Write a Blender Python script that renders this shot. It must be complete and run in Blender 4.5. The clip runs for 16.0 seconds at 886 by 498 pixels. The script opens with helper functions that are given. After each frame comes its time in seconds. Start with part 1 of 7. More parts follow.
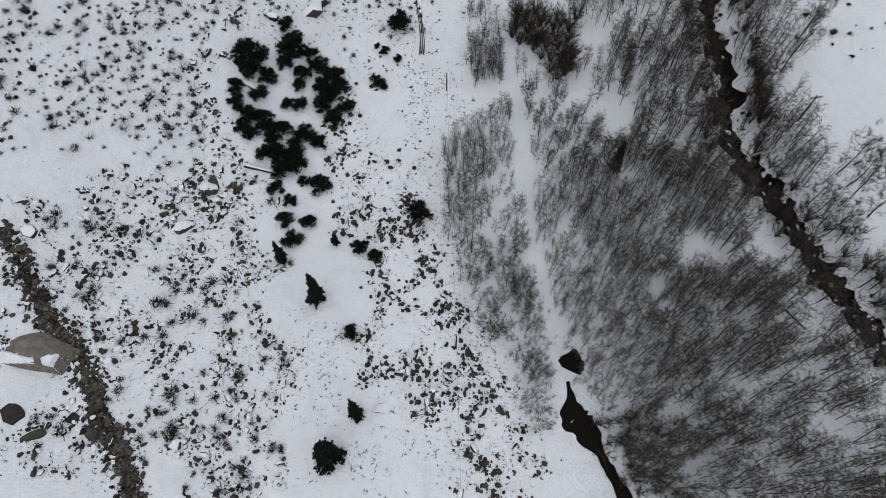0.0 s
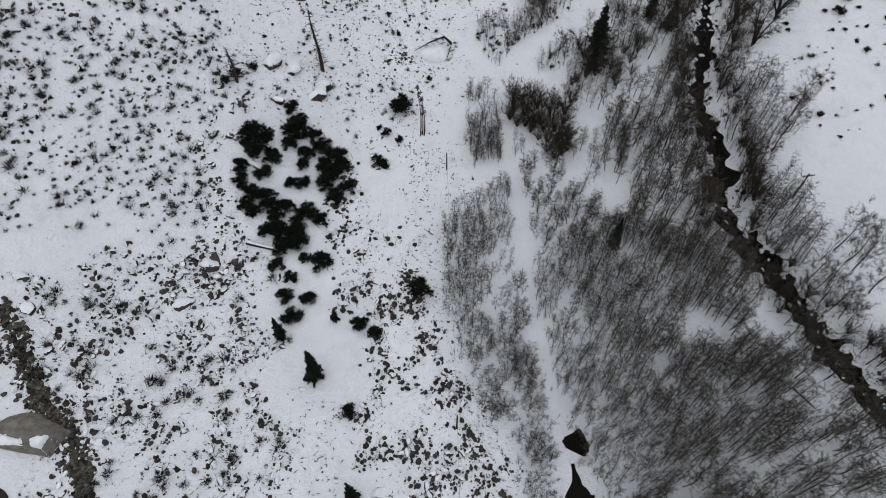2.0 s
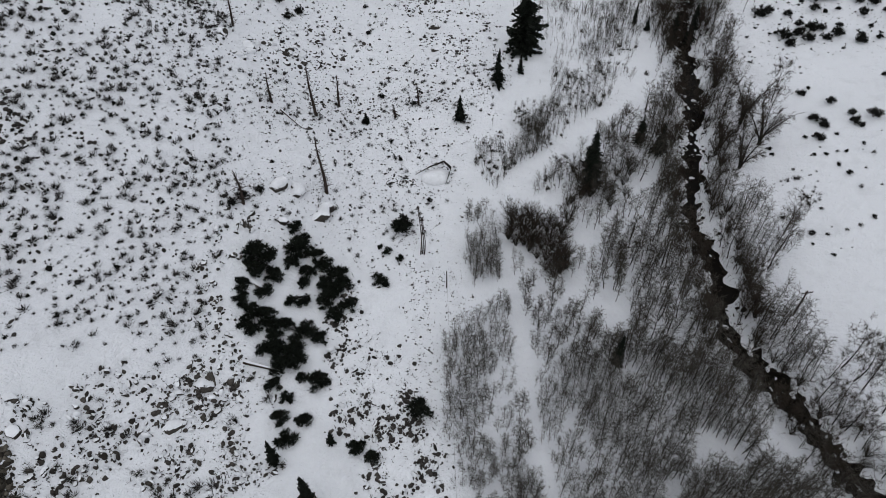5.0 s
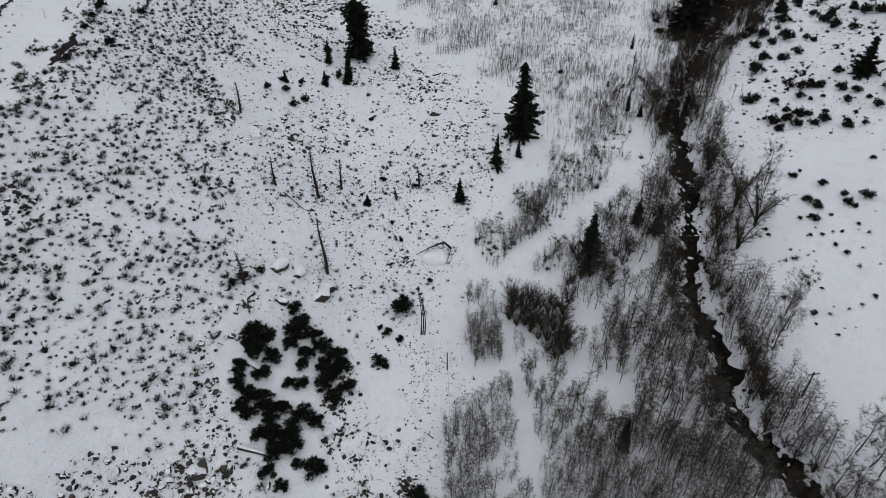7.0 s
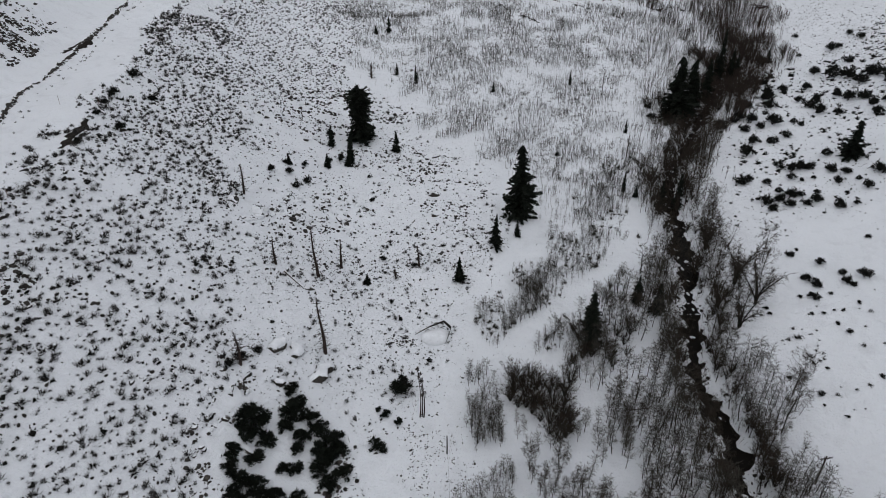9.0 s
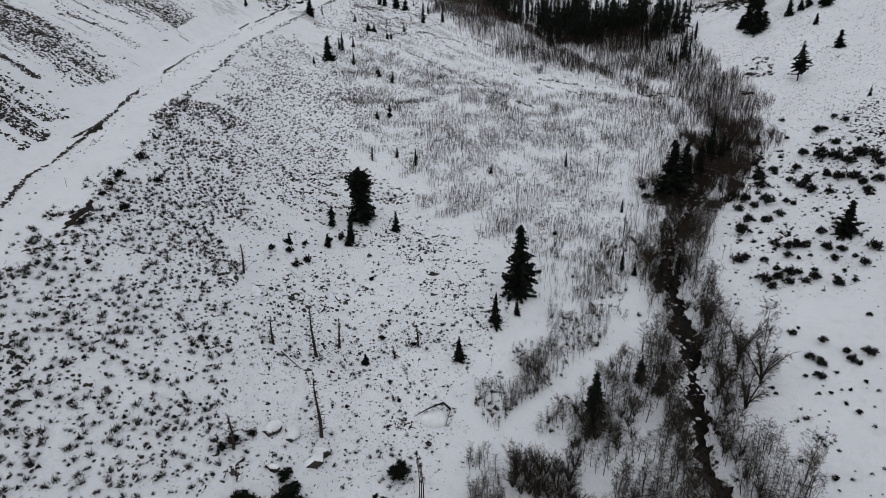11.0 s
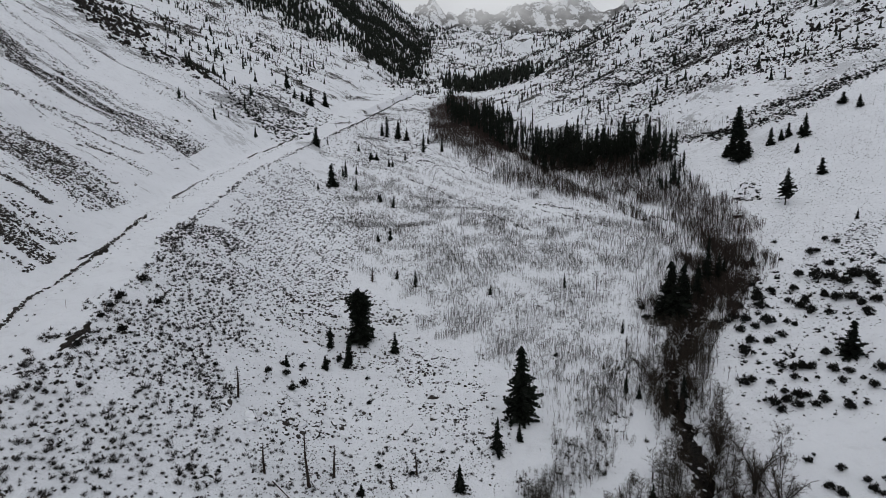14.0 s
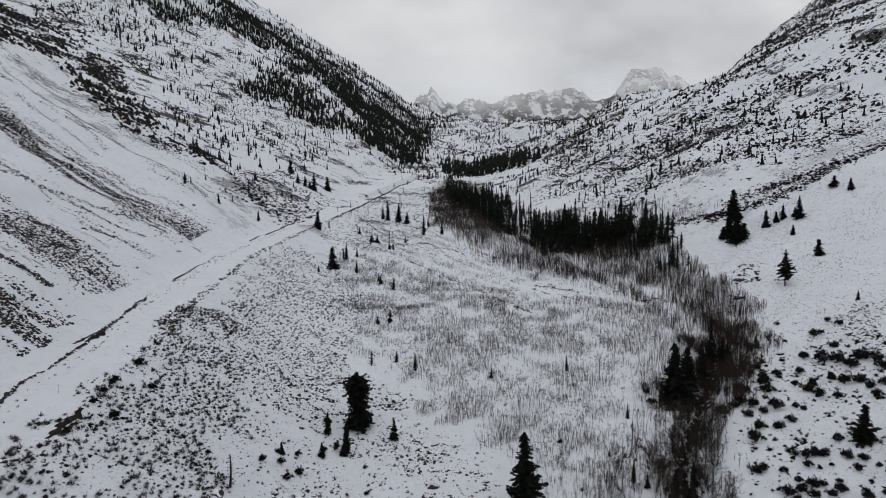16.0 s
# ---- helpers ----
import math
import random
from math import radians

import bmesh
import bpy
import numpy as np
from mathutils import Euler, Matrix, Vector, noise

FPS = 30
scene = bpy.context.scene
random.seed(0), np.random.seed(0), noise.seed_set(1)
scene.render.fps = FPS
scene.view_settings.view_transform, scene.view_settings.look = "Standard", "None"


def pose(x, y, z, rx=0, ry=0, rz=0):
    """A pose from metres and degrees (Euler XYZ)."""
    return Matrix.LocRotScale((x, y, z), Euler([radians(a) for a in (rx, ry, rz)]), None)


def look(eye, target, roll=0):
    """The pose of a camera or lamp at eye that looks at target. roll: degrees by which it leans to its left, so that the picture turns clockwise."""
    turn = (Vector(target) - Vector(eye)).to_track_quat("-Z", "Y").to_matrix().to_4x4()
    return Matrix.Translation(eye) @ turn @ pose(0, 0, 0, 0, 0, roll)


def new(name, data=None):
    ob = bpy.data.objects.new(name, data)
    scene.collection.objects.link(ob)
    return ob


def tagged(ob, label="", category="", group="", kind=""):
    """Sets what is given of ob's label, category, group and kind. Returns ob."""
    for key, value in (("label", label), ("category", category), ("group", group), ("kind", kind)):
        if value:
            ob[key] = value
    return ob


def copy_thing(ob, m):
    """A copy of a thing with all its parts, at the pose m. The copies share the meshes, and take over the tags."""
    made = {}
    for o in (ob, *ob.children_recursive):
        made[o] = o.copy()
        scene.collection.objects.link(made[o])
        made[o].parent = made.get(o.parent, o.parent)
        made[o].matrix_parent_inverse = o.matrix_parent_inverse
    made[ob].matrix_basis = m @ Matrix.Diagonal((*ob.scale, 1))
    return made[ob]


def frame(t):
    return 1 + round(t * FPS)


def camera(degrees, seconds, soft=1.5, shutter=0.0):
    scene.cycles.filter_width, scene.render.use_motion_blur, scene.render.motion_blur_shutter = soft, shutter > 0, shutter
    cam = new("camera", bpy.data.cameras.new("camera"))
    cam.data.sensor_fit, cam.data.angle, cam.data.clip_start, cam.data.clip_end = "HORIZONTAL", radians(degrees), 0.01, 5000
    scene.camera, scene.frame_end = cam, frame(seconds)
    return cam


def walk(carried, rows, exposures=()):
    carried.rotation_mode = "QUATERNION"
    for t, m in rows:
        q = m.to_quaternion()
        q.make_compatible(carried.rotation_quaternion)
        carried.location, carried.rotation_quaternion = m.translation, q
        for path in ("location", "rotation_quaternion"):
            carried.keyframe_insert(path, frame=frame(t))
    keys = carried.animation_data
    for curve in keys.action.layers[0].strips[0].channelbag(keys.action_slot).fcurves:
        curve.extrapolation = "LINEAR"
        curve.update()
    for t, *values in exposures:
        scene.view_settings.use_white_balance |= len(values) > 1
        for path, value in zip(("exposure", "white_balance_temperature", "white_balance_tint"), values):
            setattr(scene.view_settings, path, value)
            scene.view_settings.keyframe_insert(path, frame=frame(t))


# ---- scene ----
# A drone hangs still over a snowy mountain valley and tilts up, from the ground below to the far peaks.
cam = camera(70.75, 16.0, 0.4)
TILT = -62.0
ROWS = [
    (0.0, 0.0, 0.0, 0.0), (0.5, 1.75, 0.01, 0.0), (1.0, 3.51, 0.05, 0.01), (1.5, 5.27, 0.07, 0.03),
    (2.0, 7.01, 0.08, 0.03), (2.5, 8.76, 0.11, 0.05), (3.0, 10.53, 0.14, 0.05), (3.5, 12.31, 0.15, 0.04),
    (4.0, 14.12, 0.16, 0.05), (6.5, 23.36, 0.26, 0.10), (7.0, 25.17, 0.26, 0.12), (7.5, 26.98, 0.28, 0.12),
    (8.0, 28.79, 0.29, 0.11), (8.5, 30.60, 0.30, 0.11), (9.0, 32.41, 0.32, 0.11), (11.5, 41.48, 0.50, 0.15),
    (12.0, 43.34, 0.51, 0.16), (12.5, 45.17, 0.52, 0.17), (13.0, 47.02, 0.53, 0.18), (13.5, 48.87, 0.55, 0.18),
    (14.0, 50.73, 0.57, 0.18), (14.5, 52.57, 0.59, 0.19), (15.0, 54.42, 0.61, 0.23), (15.5, 56.29, 0.63, 0.27),
    (16.0, 58.25, 0.64, 0.29),
]
EYE = 105.0
walk(cam, [(t, pose(0, 0, EYE, TILT) @ pose(0, 0, 0, 90 + pitch, roll, yaw)) for t, pitch, roll, yaw in ROWS],
     [(0, 0.22), (2, 0.22), (4, 0.18), (8, 0.0), (12, -0.11), (16, -0.20)])

# ---- sky and light: an even, heavy overcast ----
world = bpy.data.worlds.new("overcast")
scene.world = world
world.use_nodes = True
wn, wl = world.node_tree.nodes, world.node_tree.links
wn.clear()
w_out = wn.new("ShaderNodeOutputWorld")
w_bg = wn.new("ShaderNodeBackground")
w_sky = wn.new("ShaderNodeTexSky")
w_sky.sky_type = "NISHITA"
w_sky.sun_disc = False
w_sky.sun_elevation, w_sky.sun_rotation = radians(38), radians(160)
w_coord = wn.new("ShaderNodeTexCoord")
w_map = wn.new("ShaderNodeMapping")
w_map.inputs["Scale"].default_value = (1.3, 1.3, 3.2)
w_noise = wn.new("ShaderNodeTexNoise")
w_noise.inputs["Scale"].default_value = 1.7
w_noise.inputs["Detail"].default_value = 6
w_noise.inputs["Roughness"].default_value = 0.52
w_ramp = wn.new("ShaderNodeValToRGB")
w_ramp.color_ramp.elements[0].position, w_ramp.color_ramp.elements[0].color = 0.30, (6.0, 6.15, 6.5, 1)
w_ramp.color_ramp.elements[1].position, w_ramp.color_ramp.elements[1].color = 0.72, (9.3, 9.5, 9.8, 1)
w_mix = wn.new("ShaderNodeMixRGB")
w_mix.inputs["Fac"].default_value = 0.93
wl.new(w_coord.outputs["Generated"], w_map.inputs["Vector"])
wl.new(w_map.outputs["Vector"], w_noise.inputs["Vector"])
wl.new(w_noise.outputs["Fac"], w_ramp.inputs["Fac"])
wl.new(w_sky.outputs["Color"], w_mix.inputs["Color1"])
wl.new(w_ramp.outputs["Color"], w_mix.inputs["Color2"])
wl.new(w_mix.outputs["Color"], w_bg.inputs["Color"])
w_bg.inputs["Strength"].default_value = 0.10
wl.new(w_bg.outputs["Background"], w_out.inputs["Surface"])
sun = new("sun", bpy.data.lights.new("sun", "SUN"))
sun.data.energy, sun.data.angle, sun.data.color = 0.3, radians(40), (1.0, 0.97, 0.93)
sun.matrix_world = look((0, 0, 300), (60, 160, 0))

# ---- the lie of the land ----
def hash_grid(i, j, seed):
    n = (i * 374761393 + j * 668265263 + seed * 974634777) & 0xFFFFFFFF
    n = ((n ^ (n >> 13)) * 1274126177) & 0xFFFFFFFF
    return ((n ^ (n >> 16)) & 0xFFFFFF) / float(0xFFFFFF)


def value_noise(x, y, seed=0):
    x, y = np.asarray(x, float), np.asarray(y, float)
    xi, yi = np.floor(x).astype(np.int64), np.floor(y).astype(np.int64)
    u, v = x - xi, y - yi
    u, v = u * u * (3 - 2 * u), v * v * (3 - 2 * v)
    a, b = hash_grid(xi, yi, seed), hash_grid(xi + 1, yi, seed)
    c, d = hash_grid(xi, yi + 1, seed), hash_grid(xi + 1, yi + 1, seed)
    return (a + (b - a) * u) * (1 - v) + (c + (d - c) * u) * v - 0.5


def fbm(x, y, octaves=4, seed=0, gain=0.5):
    total, amp = 0.0, 1.0
    for o in range(octaves):
        total = total + amp * value_noise(x, y, seed + o)
        x, y, amp = np.asarray(x) * 2.03 + 13.7, np.asarray(y) * 2.03 + 5.1, amp * gain
    return total


def ridged(x, y, octaves=4, seed=0):
    total, amp = 0.0, 1.0
    for o in range(octaves):
        total = total + amp * (0.5 - 2 * np.abs(value_noise(x, y, seed + o)))
        x, y, amp = np.asarray(x) * 2.1 + 3.7, np.asarray(y) * 2.1 + 9.1, amp * 0.5
    return total


def smax(a, b, k):
    h = np.clip(0.5 + 0.5 * (a - b) / k, 0, 1)
    return b + (a - b) * h + k * h * (1 - h)


def smooth(a, b, x):
    s = np.clip((np.asarray(x, float) - a) / (b - a), 0, 1)
    return s * s * (3 - 2 * s)


ROAD_Y = (-300, -50, 60, 110, 145, 179, 227, 304, 435, 611, 728, 924, 1285, 1500, 2600)
ROAD_X = (-330, -220, -140, -108, -100, -109, -114, -127, -138, -129, -119, -96, -50, 10, 120)
ROAD_Z = (20, 35, 45, 47, 49, 52, 56, 62, 73.5, 89.5, 102, 121, 155, 190, 440)
CREEK_Y = (-300, -60, 20, 40, 52, 68, 81, 99, 121, 135, 164, 209, 245, 305, 378, 450, 546, 700, 900, 1500, 2600)
CREEK_X = (150, 128, 96, 83, 77, 69.5, 61, 65, 64, 67, 74, 82, 103, 138, 138, 125, 100, 70, 50, 60, 200)
FLOOR_Y = (-400, 0, 100, 600, 1000, 1500, 2600, 6000)
FLOOR_Z = (-40, -8, 0, 70, 126, 196, 490, 1100)
CREST_U = (-1.6, -0.98, -0.71, -0.293, -0.167, -0.044, 0.014, 0.105, 0.16, 0.24, 0.277, 0.313, 0.413, 0.458, 0.494, 0.62, 0.71, 1.0, 1.6)
CREST_E = (0.9, 0.75, 0.56, 0.335, 0.249, 0.170, 0.142, 0.130, 0.131, 0.133, 0.157, 0.171, 0.179, 0.203, 0.235, 0.335, 0.40, 0.6, 0.9)


PEAK_U = (-0.3, -0.06, -0.044, -0.008, 0.014, 0.055, 0.087, 0.132, 0.168, 0.195, 0.213, 0.240, 0.285, 0.303, 0.330, 0.362, 0.385, 0.43, 0.7)
PEAK_E = (0.08, 0.12, 0.160, 0.180, 0.154, 0.170, 0.160, 0.172, 0.175, 0.168, 0.178, 0.160, 0.186, 0.205, 0.211, 0.203, 0.188, 0.170, 0.1)


def road_x(y):
    return np.interp(y, ROAD_Y, ROAD_X)


def creek_x(y):
    return np.interp(y, CREEK_Y, CREEK_X)


def ground(x, y):
    """Height of the snow surface, without the fine relief."""
    x, y = np.asarray(x, float), np.asarray(y, float)
    floor = np.interp(y, FLOOR_Y, FLOOR_Z) + 0.10 * np.clip(-25 - x, 0, 120)
    floor = floor + 5 * fbm(x / 60, y / 60, 3, 3) + 1.2 * fbm(x / 14, y / 14, 2, 8)
    rx, rz = road_x(y), np.interp(y, ROAD_Y, ROAD_Z)
    bank = rz - 0.62 * (x - rx - 8) * 0.92
    z = smax(floor, np.where(x > rx + 8, bank, rz), 6)
    up = rx - 24 - x
    far = smooth(650, 1100, y)
    left = rz + 0.62 * up + (6 * fbm(x / 50, y / 140, 3, 21) + 10 * ridged(x / 120, y / 120, 3, 24)) * smooth(0, 60, up)
    left = left - 3.0 * np.abs(value_noise(y / 16 + x / 90, x / 160, 27)) * smooth(0, 40, up)
    plane = 0.14 * (y - 100) + 0.70 * (-x - 141 + 0.2 * np.clip(y - 1200, 0, 4000)) + 25 * ridged(x / 300, y / 300, 4, 31)
    mount = np.where(up > 0, np.minimum(left * (1 - far) + far * plane, rz + (0.8 - 0.35 * smooth(600, 800, y) + 0.16 * smooth(1300, 2000, y)) * up), -1e3)
    z = np.where(up > 0, smax(z, mount, 3), z)
    # a low berm of pushed-up earth between the road and the slope
    berm = np.exp(-((x - rx + 17) / 2.6) ** 2) * (1.6 + 1.6 * value_noise(y / 14, 0 * x, 35)) * (y < 640)
    z = z + np.clip(berm, 0, 4)
    on = np.abs(x - rx) < 8
    z = np.where(on & (y < 1450), rz - 0.25 * np.exp(-((np.abs(x - rx) - 1.6) / 0.9) ** 2), z)
    cx = creek_x(y)
    d = x - cx
    right = np.interp(y, FLOOR_Y, FLOOR_Z) + 0.28 * (d - 24) + 0.25 * np.clip(d - 140, 0, 3000)
    right = right + (9 * fbm(x / 70, y / 70, 4, 41) + 14 * ridged(x / 200, y / 200, 4, 44) * smooth(300, 800, y)) * smooth(20, 160, d)
    z = np.where(d > 0, smax(z, right, 8), z)
    z = z - 3.2 * np.exp(-(d / 7.0) ** 2) * (y < 1200)
    z = z + 22 * ridged(x / 170, y / 170, 5, 51) * smooth(1250, 1900, y)
    crest = EYE + np.maximum(y, 900) * np.interp(x / np.maximum(y, 900), CREST_U, CREST_E)
    crest = crest + 26 * ridged(x / 90, y / 90, 4, 61) - 6
    crest = crest + 0.75 * (2600 - y) * (y > 2600)
    capped = np.minimum(z, crest)
    z = np.where(y > 900, capped, z)
    peak = EYE + 4300 * np.interp(x / 4300, PEAK_U, PEAK_E) + 95 * ridged(x / 230, y / 230, 5, 71) + 40 * ridged(x / 75, y / 75, 3, 75) - 25 - 0.9 * np.abs(y - 4300)
    return np.where(y > 3200, np.maximum(z, peak), z)
# ---- materials ----
def material(name):
    m = bpy.data.materials.new(name)
    m.use_nodes = True
    return m, m.node_tree.nodes, m.node_tree.links, m.node_tree.nodes["Principled BSDF"]


def node(ns, kind, **values):
    n = ns.new("ShaderNode" + kind)
    for key, value in values.items():
        if key in n.inputs:
            n.inputs[key].default_value = value
    return n


def noise_at(ns, ls, scale, detail=4.0, rough=0.55, stretch=None, turn=0.0):
    """A noise in world metres: 'scale' features a metre."""
    c = ns.new("ShaderNodeNewGeometry")
    source = c.outputs["Position"]
    if stretch:
        mp = ns.new("ShaderNodeMapping")
        mp.inputs["Scale"].default_value = stretch
        mp.inputs["Rotation"].default_value = (0, 0, turn)
        ls.new(source, mp.inputs["Vector"])
        source = mp.outputs["Vector"]
    n = node(ns, "TexNoise", Scale=scale, Detail=detail, Roughness=rough)
    ls.new(source, n.inputs["Vector"])
    return n.outputs["Fac"]


def ramp(ns, ls, fac, a, b, ca=(0, 0, 0, 1), cb=(1, 1, 1, 1)):
    r = ns.new("ShaderNodeValToRGB")
    r.color_ramp.elements[0].position, r.color_ramp.elements[0].color = a, ca
    r.color_ramp.elements[1].position, r.color_ramp.elements[1].color = b, cb
    ls.new(fac, r.inputs["Fac"])
    return r.outputs["Color"]


def maths(ns, ls, op, a, b=None):
    n = ns.new("ShaderNodeMath")
    n.operation = op
    for i, v in enumerate((a, b)):
        if v is None:
            continue
        if isinstance(v, (int, float)):
            n.inputs[i].default_value = v
        else:
            ls.new(v, n.inputs[i])
    return n.outputs[0]


def mix(ns, ls, fac, a, b):
    n = ns.new("ShaderNodeMixRGB")
    for i, v in enumerate((fac, a, b)):
        if isinstance(v, (int, float)):
            n.inputs[i].default_value = v
        elif isinstance(v, tuple):
            n.inputs[i].default_value = (*v[:3], 1)
        else:
            ls.new(v, n.inputs[i])
    return n.outputs[0]


def bump(ns, ls, bsdf, height, strength, distance):
    n = node(ns, "Bump", Strength=strength, Distance=distance)
    ls.new(height, n.inputs["Height"])
    ls.new(n.outputs["Normal"], bsdf.inputs["Normal"])


def plain(name, colour, second, scale, rough=0.85, bumps=0.3, vary=0.25):
    """A matt natural surface with two tones at two scales, each piece a little different."""
    m, ns, ls, b = material(name)
    big = ramp(ns, ls, noise_at(ns, ls, scale * 0.2, 3), 0.35, 0.65)
    fine = noise_at(ns, ls, scale, 5, 0.65)
    col = mix(ns, ls, ramp(ns, ls, fine, 0.3, 0.7), colour, second)
    dark = mix(ns, ls, 0.55, col, tuple(0.6 * v for v in colour))
    col = mix(ns, ls, big, col, dark)
    info = ns.new("ShaderNodeObjectInfo")
    isle = ns.new("ShaderNodeNewGeometry")
    rnd = maths(ns, ls, "FRACT", maths(ns, ls, "ADD", info.outputs["Random"], isle.outputs["Random Per Island"]))
    val = maths(ns, ls, "ADD", maths(ns, ls, "MULTIPLY", rnd, 2 * vary), 1 - vary)
    hsv = ns.new("ShaderNodeHueSaturation")
    ls.new(val, hsv.inputs["Value"])
    ls.new(col, hsv.inputs["Color"])
    ls.new(hsv.outputs["Color"], b.inputs["Base Color"])
    b.inputs["Roughness"].default_value = rough
    b.inputs["Specular IOR Level"].default_value = 0.12
    if bumps:
        bump(ns, ls, b, fine, bumps, 0.15)
    return m


SNOW = (0.80, 0.82, 0.862)


def snow_ground():
    m, ns, ls, b = material("snow_ground")
    geo = ns.new("ShaderNodeNewGeometry")
    sep, pos = ns.new("ShaderNodeSeparateXYZ"), ns.new("ShaderNodeSeparateXYZ")
    ls.new(geo.outputs["Normal"], sep.inputs[0])
    ls.new(geo.outputs["Position"], pos.inputs[0])
    snow = mix(ns, ls, ramp(ns, ls, noise_at(ns, ls, 0.06, 4), 0.3, 0.7), SNOW, (0.73, 0.75, 0.79))
    snow = mix(ns, ls, ramp(ns, ls, noise_at(ns, ls, 0.9, 4), 0.35, 0.75), snow, (0.76, 0.78, 0.825))
    # random grey mottling put into the colour for the soft shading of uneven snow
    thin = ramp(ns, ls, noise_at(ns, ls, 0.22, 6, 0.66), 0.52, 0.72)
    snow = mix(ns, ls, maths(ns, ls, "MULTIPLY", thin, 0.5), snow, (0.60, 0.615, 0.65))
    rock = mix(ns, ls, noise_at(ns, ls, 0.5, 6, 0.7), (0.012, 0.011, 0.011), (0.055, 0.048, 0.043))
    steep = ramp(ns, ls, sep.outputs["Z"], 0.86, 0.94, (1, 1, 1, 1), (0, 0, 0, 1))
    far = ramp(ns, ls, maths(ns, ls, "DIVIDE", pos.outputs["Y"], 1500.0), 0.30, 0.52)
    # scree and scrub that the snow leaves bare, drawn out down the fall line of the long slopes
    streak = noise_at(ns, ls, 1.0, 6, 0.68, (0.012, 0.075, 0.012), radians(14))
    broken = noise_at(ns, ls, 0.5, 7, 0.85)
    bare = maths(ns, ls, "ADD", streak, maths(ns, ls, "MULTIPLY", maths(ns, ls, "SUBTRACT", broken, 0.5), 0.8))
    side = ramp(ns, ls, maths(ns, ls, "DIVIDE", maths(ns, ls, "MULTIPLY", pos.outputs["X"], -1.0), 400.0), 0.26, 0.45)
    slope = maths(ns, ls, "MULTIPLY", ramp(ns, ls, bare, 0.66, 0.675), maths(ns, ls, "MULTIPLY", side, steep))
    hummock = maths(ns, ls, "ADD", maths(ns, ls, "MULTIPLY", noise_at(ns, ls, 0.018, 5, 0.6), 0.55), maths(ns, ls, "MULTIPLY", noise_at(ns, ls, 0.16, 8, 0.8), 0.45))
    outcrop = maths(ns, ls, "MULTIPLY", ramp(ns, ls, hummock, 0.545, 0.556), far)
    # bare patches fade far out: the peaks' pale mist is put into the colour
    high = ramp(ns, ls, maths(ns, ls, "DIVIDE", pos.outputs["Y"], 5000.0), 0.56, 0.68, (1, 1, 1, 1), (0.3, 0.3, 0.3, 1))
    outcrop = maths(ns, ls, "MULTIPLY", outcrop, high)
    craggy = ramp(ns, ls, noise_at(ns, ls, 0.011, 8, 0.72), 0.47, 0.51)
    craggy = maths(ns, ls, "MULTIPLY", craggy, ramp(ns, ls, maths(ns, ls, "DIVIDE", pos.outputs["Y"], 5000.0), 0.60, 0.66))
    cover = maths(ns, ls, "MAXIMUM", slope, maths(ns, ls, "MAXIMUM", outcrop, craggy))
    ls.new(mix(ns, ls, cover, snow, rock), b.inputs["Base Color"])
    b.inputs["Roughness"].default_value = 0.75
    b.inputs["Specular IOR Level"].default_value = 0.2
    h = maths(ns, ls, "ADD", noise_at(ns, ls, 0.35, 5, 0.55), maths(ns, ls, "MULTIPLY", noise_at(ns, ls, 1.8, 5, 0.65), 0.45))
    bump(ns, ls, b, h, 0.9, 1.3)
    return m


M_GROUND = snow_ground()
M_SNOWCAP = plain("snow_cap", SNOW, (0.72, 0.735, 0.765), 1.5, 0.75, 0.2, 0.03)
M_ROCK = plain("dark_talus", (0.062, 0.056, 0.051), (0.026, 0.023, 0.022), 1.2, 0.9, 0.6, 0.45)
M_GRANITE = plain("granite", (0.20, 0.185, 0.16), (0.085, 0.078, 0.07), 0.9, 0.9, 0.6, 0.25)
M_TALUS = plain("grey_talus", (0.070, 0.063, 0.056), (0.024, 0.021, 0.020), 1.2, 0.9, 0.6, 0.5)
M_GRAVEL = plain("brown_gravel", (0.088, 0.079, 0.066), (0.022, 0.019, 0.016), 1.2, 0.9, 0.6, 0.75)
M_GRASS = plain("dry_brown_brush", (0.092, 0.083, 0.073), (0.048, 0.043, 0.038), 2.0, 0.9, 0, 0.35)
M_THICKET = plain("brown_thicket", (0.056, 0.043, 0.036), (0.026, 0.020, 0.017), 2.0, 0.9, 0, 0.35)
M_RED = plain("red_brown_thicket", (0.060, 0.036, 0.030), (0.028, 0.017, 0.014), 2.0, 0.9, 0, 0.35)
M_NEEDLE = plain("pine_needles", (0.006, 0.009, 0.007), (0.015, 0.018, 0.012), 2.0, 0.8, 0, 0.4)
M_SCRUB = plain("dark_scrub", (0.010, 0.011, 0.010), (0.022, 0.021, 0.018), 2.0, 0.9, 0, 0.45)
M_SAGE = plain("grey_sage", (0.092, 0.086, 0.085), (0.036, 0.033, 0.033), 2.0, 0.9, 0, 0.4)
M_TWIG = plain("bare_twigs", (0.092, 0.085, 0.073), (0.041, 0.037, 0.032), 2.0, 0.9, 0, 0.35)
M_WILLOW = plain("red_willow_twigs", (0.050, 0.040, 0.031), (0.025, 0.020, 0.016), 2.0, 0.9, 0, 0.3)
M_BARK = plain("grey_bark", (0.019, 0.017, 0.014), (0.008, 0.007, 0.006), 3.0, 0.9, 0.2, 0.25)
M_DEADWOOD = plain("dead_wood", (0.055, 0.040, 0.034), (0.024, 0.019, 0.017), 3.0, 0.9, 0.2, 0.2)
M_STAKE = plain("faded_red_paint", (0.16, 0.075, 0.055), (0.10, 0.05, 0.04), 3.0, 0.7, 0, 0.1)
